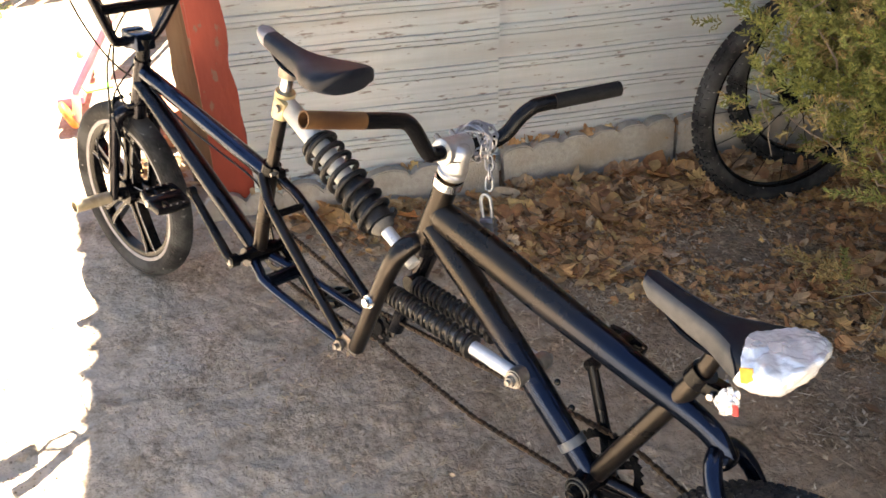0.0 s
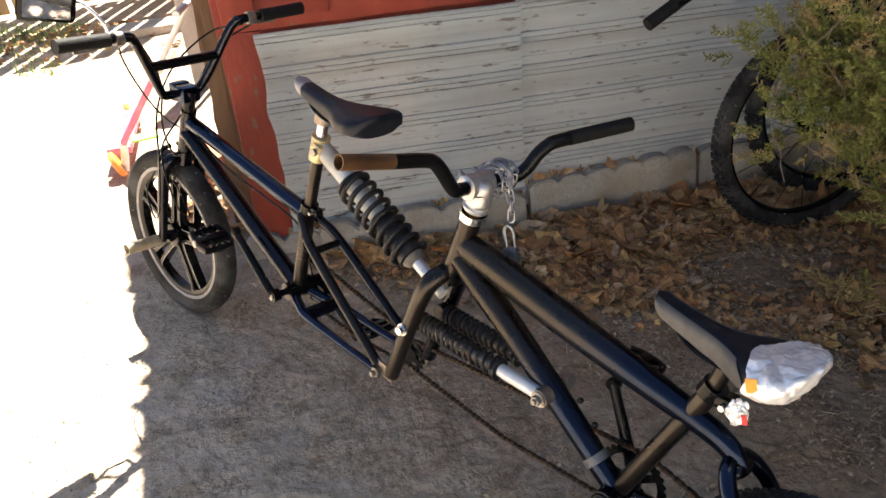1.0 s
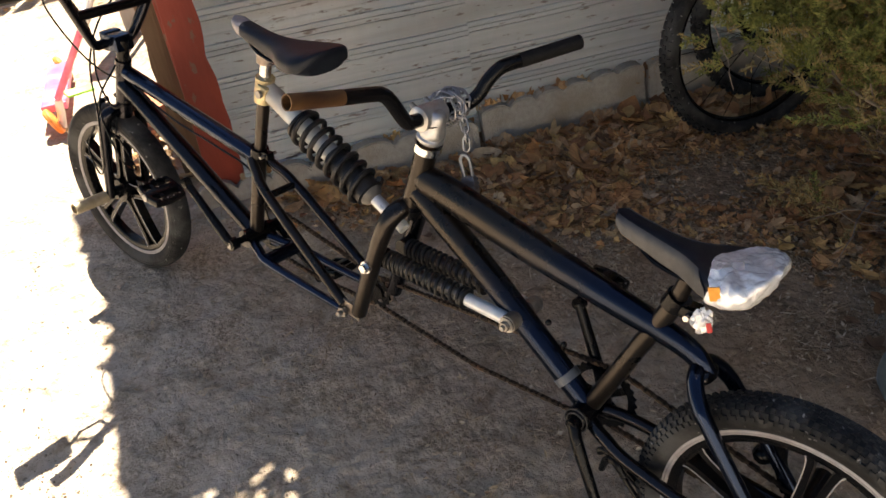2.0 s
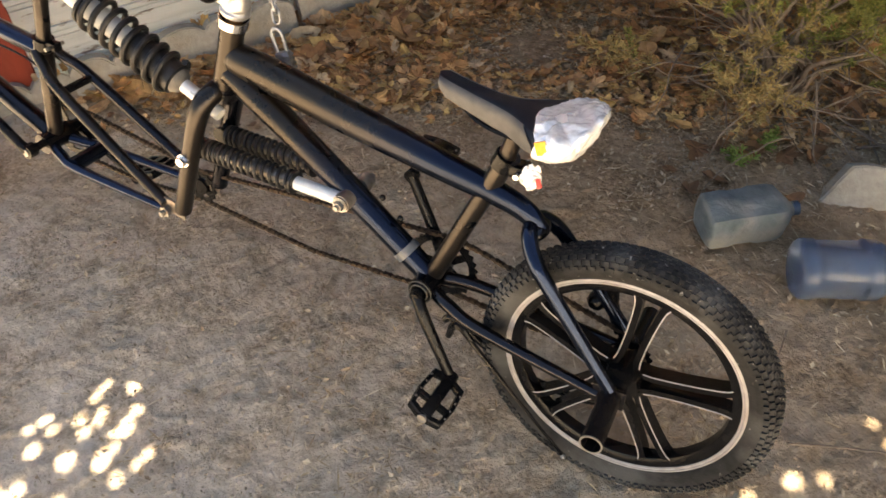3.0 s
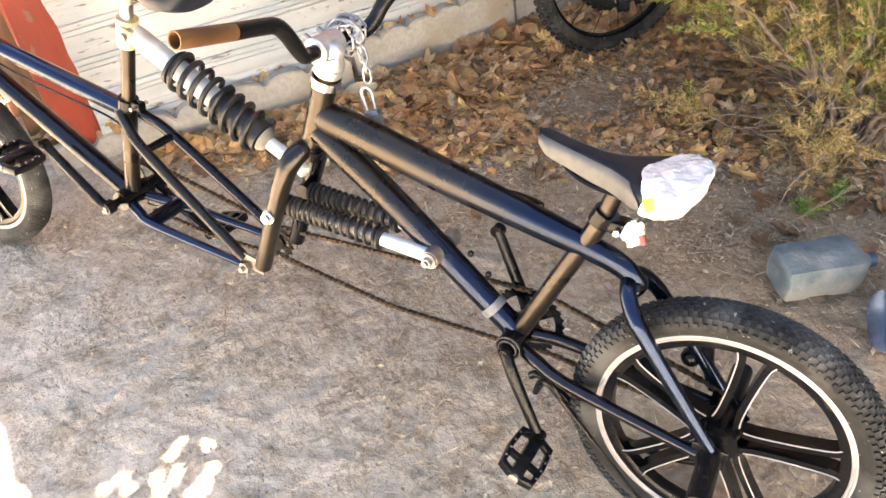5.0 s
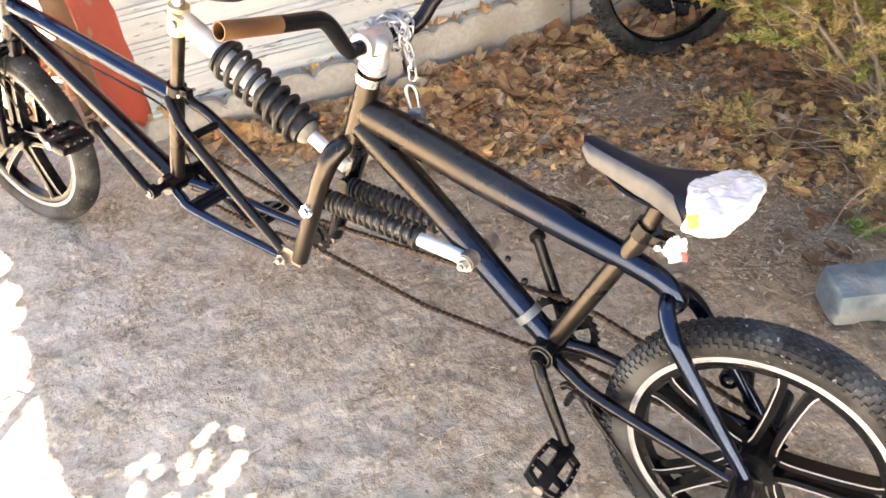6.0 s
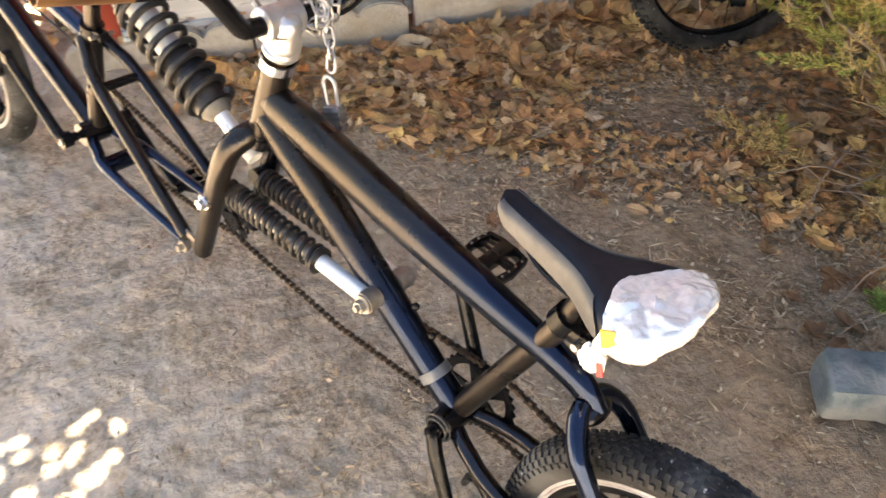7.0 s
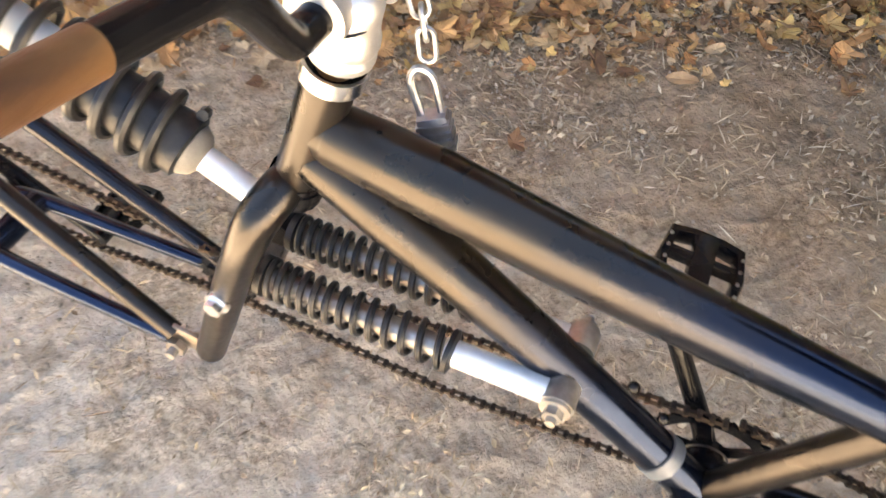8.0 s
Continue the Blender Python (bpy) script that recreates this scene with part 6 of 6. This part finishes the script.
        faces.append((b, b + 1, b + 2, b + 3))
    ob = from_arrays("leaf_crumbs", verts, faces, M_CHAFF)
    tagged(ob, "crumbled leaf bits and straw over the dirt", "crumbs", kind="stuff")

    # pebbles and clods
    verts, faces = [], []
    base = bmesh.new()
    bmesh.ops.create_icosphere(base, subdivisions=1, radius=1)
    bv, bf = [v.co.copy() for v in base.verts], [[v.index for v in f.verts] for f in base.faces]
    base.free()
    for k in range(85000):
        x, y = rnd.uniform(-0.9, 2.3), rnd.uniform(0.2, 2.42)
        if rnd.random() > 0.05 + 0.9 * max(0, noise.noise(Vector((x * 3.6, y * 3.6, 2))) + 0.7 * noise.noise(Vector((x * 13, y * 13, 3))) - 0.16):
            continue
        s = rnd.choice((0.0012, 0.0015, 0.0019, 0.0024, 0.0034)) * rnd.uniform(0.8, 1.3)
        if rnd.random() < 0.0025:
            s = rnd.uniform(0.005, 0.008)
        m = pose(x, y, ground_height(x, y) + s * 0.25, rnd.uniform(0, 360), rnd.uniform(0, 360), rnd.uniform(0, 360))
        b = len(verts)
        verts += [tuple(m @ Vector((p.x * s * 1.5, p.y * s, p.z * s * 0.6))) for p in bv]
        faces += [tuple(i + b for i in q) for q in bf]
    ob = from_arrays("pebbles", verts, faces, M_PEBBLE)
    tagged(ob, "grit and small pebbles in the dirt", "pebbles", kind="stuff")


scatter_leaves()


# ---- juniper ----
def sprig(rnd, base, direction, length, verts, faces, dense=1.0):
    """A juniper twig: short side shoots with scale needles in pairs."""
    d = Vector(direction).normalized()
    n = int(length / 0.011)
    p = Vector(base)
    for i in range(n):
        f = i / n
        d = (d + Vector((rnd.gauss(0, 0.07), rnd.gauss(0, 0.07), rnd.gauss(0, 0.07) - 0.012))).normalized()
        p = p + d * 0.011
        for s in range(4 if dense > 0.7 else 3):
            q = d.orthogonal().normalized()
            q.rotate(Matrix.Rotation(rnd.uniform(0, 6.28), 3, d))
            shoot = (d * 0.75 + q * 0.8).normalized()
            ln = rnd.uniform(0.010, 0.030) * (1 - 0.45 * f)
            side = shoot.cross(d).normalized()
            w = 0.0019
            tip = p + shoot * ln
            b = len(verts)
            verts += [tuple(p - side * w), tuple(p + side * w), tuple(tip + side * w * 0.7), tuple(tip - side * w * 0.7)]
            faces.append((b, b + 1, b + 2, b + 3))
            for k in range(4):
                c = p.lerp(tip, 0.3 + 0.2 * k)
                u = shoot.orthogonal().normalized()
                u.rotate(Matrix.Rotation(rnd.uniform(0, 6.28), 3, shoot))
                e = c + (shoot * 0.8 + u * 0.7).normalized() * rnd.uniform(0.006, 0.011)
                sd = (e - c).cross(side + d * 0.3).normalized() * 0.0019
                b = len(verts)
                verts += [tuple(c - sd), tuple(c + sd), tuple(e)]
                faces.append((b, b + 1, b + 2))


def build_juniper():
    rnd = random.Random(21)
    j = thing("juniper_bush", Matrix(), "straggly green and rust-brown juniper with bare grey twigs", "shrub")
    root = Vector((1.63, 1.32, 0.0))
    # (end of a limb, spread of its foliage, sprigs, dryness)
    limbs = [((1.05, 1.72, 0.84), 0.13, 50, 0.1), ((1.20, 1.86, 0.74), 0.13, 52, 0.25), ((1.14, 1.66, 0.92), 0.14, 64, 0.1), ((1.28, 1.64, 0.70), 0.13, 60, 0.35), ((1.30, 1.52, 0.56), 0.10, 15, 0.35),
             ((1.42, 1.62, 0.50), 0.10, 13, 0.3), ((1.44, 1.74, 0.66), 0.16, 60, 0.2), ((1.6, 1.58, 0.78), 0.20, 70, 0.15), ((1.36, 1.40, 0.86), 0.18, 66, 0.1), ((1.62, 1.25, 0.42), 0.16, 40, 0.15),
             ((1.78, 1.14, 0.34), 0.16, 40, 0.1), ((1.95, 1.22, 0.46), 0.18, 40, 0.1), ((1.75, 1.60, 1.05), 0.24, 50, 0.1), ((2.05, 1.55, 0.75), 0.24, 50, 0.1), ((2.1, 1.30, 0.3), 0.18, 36, 0.2),
             ((1.48, 1.82, 0.30), 0.08, 5, 0.5), ((1.55, 1.92, 0.18), 0.08, 3, 0.7), ((1.66, 1.36, 0.28), 0.09, 18, 0.25), ((1.78, 1.30, 0.22), 0.10, 30, 0.2), ((1.50, 1.40, 0.17), 0.06, 8, 0.6), ((1.42, 1.42, 0.12), 0.05, 14, 0.5), ((1.28, 1.96, 0.40), 0.05, 9, 0.1), ((0.985, 1.545, 0.52), 0.02, 4, 0.2), ((1.22, 1.64, 0.15), 0.04, 13, 0.55), ((1.245, 1.17, 0.30), 0.05, 24, 0.85),
             ((1.36, 1.27, 0.28), 0.05, 8, 0.8), ((1.40, 1.95, 0.62), 0.10, 22, 0.3)]
    bark = []
    gv, gf, dv, df = [], [], [], []
    for k, (end, spread, count, dry) in enumerate(limbs):
        end = Vector(end)
        dry = min(1, dry + 0.2)
        trunk = root
        root = Vector((1.16, 1.62, 0.88)) if end.x < 1.0 else trunk
        mid = root.lerp(end, 0.5) + Vector((rnd.uniform(-0.08, 0.08), rnd.uniform(-0.08, 0.08), rnd.uniform(-0.04, 0.10)))
        low = root.lerp(end, 0.15) + Vector((rnd.uniform(-0.05, 0.05), rnd.uniform(-0.05, 0.05), 0.06))
        pts = smooth_path([root + Vector((rnd.uniform(-0.06, 0.06), rnd.uniform(-0.05, 0.05), -0.02)), low, mid, end], 7)
        pts = [p + Vector((rnd.gauss(0, 0.007), rnd.gauss(0, 0.007), rnd.gauss(0, 0.007))) if 0 < i < len(pts) - 1 else p for i, p in enumerate(pts)]
        bm = bmesh.new()
        tube(bm, pts, ([0.009, 0.0065, 0.004, 0.0016] if end.z > 0.35 else [0.005, 0.003, 0.0018, 0.001]) if root is trunk else [0.002, 0.0012], 7)
        part("limb", bm, M_TWIG, j)
        root = trunk
        for s in range(int(count * (2.4 if end.z > 0.72 else 1.25))):
            f = rnd.uniform(0.72, 1.0)
            start = pts[int(f * (len(pts) - 1))] + Vector((rnd.gauss(0, spread * 0.5), rnd.gauss(0, spread * 0.5), rnd.gauss(0, spread * 0.42)))
            start.z = max(start.z, 0.04)
            out = (start - root).normalized() + Vector((rnd.gauss(0, 0.6), rnd.gauss(0, 0.6), rnd.gauss(0.05, 0.55)))
            if rnd.random() < dry:
                sprig(rnd, start, out, rnd.uniform(0.05, 0.12), dv, df, 0.5)
            else:
                sprig(rnd, start, out, rnd.uniform(0.06, 0.13), gv, gf)
    tagged(from_arrays("foliage", gv, gf, M_JUNIPER, j), "yellow-green scale foliage")
    tagged(from_arrays("dry_foliage", dv, df, M_JUNIPERDRY, j), "rust-brown dead foliage")
    # stout stems at the foot
    for k in range(9):
        a = rnd.uniform(0, 6.28)
        base = root + Vector((rnd.gauss(0, 0.035), rnd.gauss(0, 0.035), -0.01))
        top = base + Vector((0.10 * math.cos(a), 0.10 * math.sin(a), rnd.uniform(0.12, 0.26)))
        pts = smooth_path([base, base.lerp(top, 0.5) + Vector((rnd.gauss(0, 0.015), rnd.gauss(0, 0.015), 0)), top, top + Vector((0.12 * math.cos(a + 0.5), 0.12 * math.sin(a + 0.5), 0.10))], 5)
        part("stem", tube(bmesh.new(), pts, [rnd.uniform(0.010, 0.017), 0.008, 0.003], 8), M_TWIG, j)
    # broom of broken stubs at the foot
    bm = bmesh.new()
    for k in range(70):
        st = root + Vector((rnd.gauss(-0.03, 0.045), rnd.gauss(-0.03, 0.045), 0.0))
        d = Vector((rnd.gauss(-0.25, 0.35), rnd.gauss(-0.3, 0.35), 1.0)).normalized()
        ln = rnd.uniform(0.07, 0.20)
        tube(bm, [st, st + d * ln * 0.5 + Vector((rnd.gauss(0, 0.006), rnd.gauss(0, 0.006), 0)), st + d * ln + Vector((rnd.gauss(0, 0.01), rnd.gauss(0, 0.01), 0))], [rnd.uniform(0.003, 0.006), 0.0022], 5)
    part("stub_broom", bm, M_TWIG, j, "broom of broken grey-brown stubs")
    # bare dead twigs low down
    bm = bmesh.new()
    for k in range(75):
        a = rnd.uniform(2.2, 5.2)
        st = root + Vector((rnd.uniform(-0.22, 0.16), rnd.uniform(-0.22, 0.2), rnd.uniform(0.02, 0.28)))
        d = Vector((math.cos(a), math.sin(a) * 0.9, rnd.uniform(-0.25, 0.35))).normalized()
        pts, p = [st], st.copy()
        for i in range(rnd.randint(4, 9)):
            d = (d + Vector((rnd.gauss(0, 0.2), rnd.gauss(0, 0.2), rnd.gauss(-0.02, 0.16)))).normalized()
            p = p + d * rnd.uniform(0.025, 0.05)
            p.z = max(p.z, 0.012)
            pts.append(p.copy())
        tube(bm, pts, [rnd.uniform(0.0018, 0.0038), 0.0008], 5)
    part("twig_tangle", bm, M_TWIG, j, "tangle of bare grey dead twigs")


build_juniper()


def ground_sprig(x, y, n, label, seed):
    rnd = random.Random(seed)
    v, f = [], []
    for k in range(n):
        sprig(rnd, (x + rnd.gauss(0, 0.005), y + rnd.gauss(0, 0.005), 0.004), (rnd.gauss(0, 0.5), rnd.gauss(0, 0.5), 0.9), rnd.uniform(0.03, 0.07), v, f)
    ob = from_arrays("green_sprig", v, f, M_GRASS)
    tagged(ob, label, "plant", "green sprigs")


ground_sprig(1.425, 1.175, 7, "small bright green sprig growing out of dirt", 2)
ground_sprig(1.33, 1.145, 7, "small bright green sprig growing among leaves", 3)

# fallen sticks
for pts, r in (([(0.606, 1.70, 0.006), (0.612, 1.66, 0.008), (0.63, 1.61, 0.006)], 0.0016), ([(0.87, 0.50, 0.008), (0.94, 0.455, 0.006), (1.03, 0.385, 0.008)], 0.003), ([(1.06, 0.70, 0.006), (1.0, 0.66, 0.008)], 0.002),
               ([(1.5, 0.66, 0.008), (1.62, 0.60, 0.01)], 0.004), ([(0.40, 0.945, 0.006), (0.425, 0.92, 0.008)], 0.004), ([(1.75, 1.05, 0.02), (1.86, 0.98, 0.035), (1.93, 0.86, 0.03)], 0.006), ([(1.62, 1.05, 0.01), (1.75, 0.97, 0.02), (1.8, 0.85, 0.01)], 0.004)):
    ob = part("fallen_stick", tube(bmesh.new(), smooth_path(pts, 5), [r, r * 0.6], 6), M_TWIG)
    tagged(ob, "thin bare stick lying on the dirt", "stick", "fallen sticks")


def crumpled(x, y, size, seed, label):
    bm = bmesh.new()
    bmesh.ops.create_icosphere(bm, subdivisions=3, radius=1)
    for v in bm.verts:
        n = noise.noise(v.co * 2.2 + Vector((seed, 0, 0))) + 0.5 * noise.noise(v.co * 5 + Vector((0, seed, 0)))
        v.co = Vector((v.co.x * size[0], v.co.y * size[1], max(-0.3, v.co.z) * size[2])) * (1 + 0.55 * n)
    ob = part("crumpled_wrapper", bm, M_TRASH, None)
    ob.location = (x, y, ground_height(x, y) + size[2] * 0.3)
    tagged(ob, label, "litter", "litter")


crumpled(0.86, 2.16, (0.05, 0.03, 0.018), 3, "crumpled grey plastic wrapper among the leaves")
crumpled(1.74, 1.62, (0.03, 0.02, 0.012), 7, "crumpled silver wrapper under the juniper")
crumpled(1.93, 1.16, (0.05, 0.03, 0.022), 9, "crumpled clear plastic bottle under the juniper")


# ---- sunny side of the yard ----
def fence():
    a, b = Vector((-4.6, 5.55, 0)), Vector((-0.55, 6.45, 0))
    d = (b - a).normalized()
    nrm = Vector((-d.y, d.x, 0))
    fen = thing("fence", Matrix(), "tan wooden board fence with gaps between its boards", "fence")
    L = (b - a).length
    rnd = random.Random(5)
    n = int(L / 0.145)
    for i in range(n):
        p = a + d * (i * 0.145 + 0.055)
        h = 2.7 + rnd.uniform(-0.02, 0.02)
        bm = bmesh.new()
        m = Matrix((d, nrm, Vector((0, 0, 1)))).transposed().to_4x4()
        m.translation = p + Vector((0, 0, h / 2 + 0.03))
        box(bm, (0.108, 0.016, h), m @ pose(0, 0, 0, 0, rnd.uniform(-0.4, 0.4), 0), 0.002)
        part("board", bm, M_FENCE, fen)
    for z in (0.35, 1.4):
        bm = bmesh.new()
        beam(bm, a + nrm * 0.04 + Vector((0, 0, z)), b + nrm * 0.04 + Vector((0, 0, z)), 0.04, 0.08)
        part("fence_rail", bm, M_FENCE, fen)


fence()


def far_grass():
    """Short worn grass in the shade of the fence."""
    rnd = random.Random(15)
    verts, faces = [], []
    for k in range(14000):
        x = rnd.uniform(-4.4, -1.5)
        y = rnd.uniform(4.7, 5.9)
        if rnd.random() > 0.75 + 0.8 * noise.noise(Vector((x * 1.7, y * 1.7, 4))) - 0.9 * max(0, x + 2.3) - 1.2 * max(0, 5.0 - y):
            continue
        a, h, w = rnd.uniform(0, 6.28), rnd.uniform(0.02, 0.05), rnd.uniform(0.003, 0.006)
        dx, dy = math.cos(a) * w, math.sin(a) * w
        b = len(verts)
        verts += [(x - dx, y - dy, -0.005), (x + dx, y + dy, -0.005), (x + rnd.gauss(0, 0.02), y + rnd.gauss(0, 0.02), h)]
        faces.append((b, b + 1, b + 2))
    tagged(from_arrays("grass", verts, faces, M_GRASS), "short worn green grass beside the fence", "grass", kind="stuff")


far_grass()


def scooter():
    s = thing("kick_scooter", Matrix(), "pink and white kick scooter with an orange wheel, leaning", "scooter")
    lo, hi = Vector((-0.86, 3.25, 0.14)), Vector((-0.452, 3.10, 0.70))
    part("stem", tube(bmesh.new(), [lo, lo.lerp(hi, 0.55)], 0.0135, 14), M_PINK, s, "pink steel stem")
    up = part("extension", tube(bmesh.new(), [lo.lerp(hi, 0.5), hi], 0.0115, 14), M_WHITE, s, "white extension tube")
    part("collar", tube(bmesh.new(), [lo.lerp(hi, 0.54), lo.lerp(hi, 0.60)], 0.021, 14), M_WHITE, s)
    part("handlebar", tube(bmesh.new(), [hi + Vector((0.03, 0.15, 0)), hi - Vector((0.03, 0.15, 0))], 0.012, 12), M_WHITE, s)
    bm = bmesh.new()
    tube(bm, [Vector((-0.885, 3.245, 0.02)), Vector((-0.875, 3.272, 0.075)), lo], 0.016, 10)
    part("fork", bm, M_WHITE, s)
    for name, c in (("front_wheel", Vector((-0.905, 3.235, 0.058))), ("rear_wheel", Vector((-0.93, 3.80, 0.055)))):
        bm = bmesh.new()
        lathe(bm, [(0.015, -0.011), (0.05, -0.012), (0.056, -0.006), (0.056, 0.006), (0.05, 0.012), (0.015, 0.011)], axis_m(c, c + Vector((0.9, 0.25, 0.35))), 24)
        part(name, bm, M_ORANGEWHEEL, s, "orange urethane wheel")
    bm = bmesh.new()
    beam(bm, (-0.90, 3.30, 0.085), (-0.93, 3.78, 0.075), 0.10, 0.03, bevel=0.006)
    part("deck", bm, M_PINK, s)
    bm = bmesh.new()
    box(bm, (0.12, 0.04, 0.012), pose(-0.80, 3.36, 0.11, 20, 10, 40), 0.004)
    part("fender", bm, M_GREEN, s, "lime green plastic guard")


scooter()


def posts():
    bm = bmesh.new()
    beam(bm, (-0.637, 4.25, -0.02), (-0.637, 4.25, 0.95), 0.09, 0.09, up=(0, 1, 0), bevel=0.005)
    tagged(part("timber_post", bm, M_GREYPOST), "weathered grey square timber post set in the dirt", "post")
    bm = bmesh.new()
    tube(bm, [Vector((-0.560, 4.22, -0.02)), Vector((-0.560, 4.22, 0.9))], 0.012, 12)
    tagged(part("conduit_pipe", bm, M_WHITE), "thin white upright conduit pipe beside the post", "pipe")
    rnd = random.Random(8)
    for k, (x, y, w, top, lean) in enumerate(((-0.345, 2.60, 0.017, 0.84, 0.050), (-0.322, 2.625, 0.011, 0.90, 0.042), (-0.368, 2.66, 0.040, 0.86, 0.03))):
        bm = bmesh.new()
        m = 14
        rows = []
        for i in range(m + 1):
            z = -0.01 + top * i / m
            cx = x + lean * z / top + 0.008 * noise.noise(Vector((k * 5, z * 7, 0)))
            ww = w * (1 + 0.45 * noise.noise(Vector((k * 9, z * 11, 3))))
            rows.append([bm.verts.new(q) for q in ((cx - ww, y, z), (cx + ww, y + 0.004, z), (cx + ww, y + 0.024, z), (cx - ww, y + 0.02, z))])
        for u, v in zip(rows, rows[1:]):
            for q in range(4):
                bm.faces.new((u[q], u[(q + 1) % 4], v[(q + 1) % 4], v[q]))
        bm.faces.new(rows[0])
        bm.faces.new(rows[-1])
        tagged(part("split_plank", bm, M_WOOD), "split raw brown plank standing at the porch corner", "plank", "split planks")
    for x, y, z, rz in ((-0.50, 3.02, 0.03, 20), (-0.44, 3.16, 0.03, 75), (-0.47, 3.08, 0.092, 40), (-0.42, 2.95, 0.03, 100), (-0.52, 3.3, 0.03, 10)):
        bm = bmesh.new()
        box(bm, (0.2, 0.095, 0.06), None, 0.005)
        ob = part("brick", bm, M_BRICK)
        ob.matrix_world = pose(x, y, z, 0, 0, rz)
        tagged(ob, "loose weathered red brick in a small heap", "brick", "loose bricks")
    # low kerb stone before the fence
    bm = bmesh.new()
    box(bm, (0.5, 0.2, 0.06), pose(-1.05, 5.35, 0.02, 0, 0, 8), 0.01)
    tagged(part("paving_slab", bm, M_CONCRETE), "grey concrete paving slab lying by the fence", "slab")


posts()


# ---- out of view: plain walls added to close the place and shape its light ----
def far_side():
    # dark wall, not seen, that cuts the sky on the right
    bm = bmesh.new()
    beam(bm, (3.2, -4.6, 1.3), (3.2, 1.7, 1.3), 0.2, 2.6)
    tagged(part("wall_sky_block", bm, M_BLOCKER), "plain dark wall added out of view to block sky light", "wall", kind="structure")
    # pale sunlit wall, not seen, that throws warm light back
    bm = bmesh.new()
    beam(bm, (-7, -3.6, 1.05), (7, -3.6, 1.05), 0.2, 2.1)
    tagged(part("wall_sun_bounce", bm, M_PLASTER), "plain pale grey wall added out of view to bounce sunlight", "wall", kind="structure")
    bm = bmesh.new()
    beam(bm, (-9, -9, 1.3), (12, -9, 1.3), 0.2, 2.6)
    tagged(part("wall_yard", bm, M_PLASTER), "plain pale grey wall added out of view to close the yard", "wall", kind="structure")
    bm = bmesh.new()
    beam(bm, (12, -9, 1.3), (12, 9, 1.3), 0.2, 2.6)
    tagged(part("wall_side", bm, M_PLASTER), "plain pale grey wall added out of view to close the yard", "wall", kind="structure")


far_side()
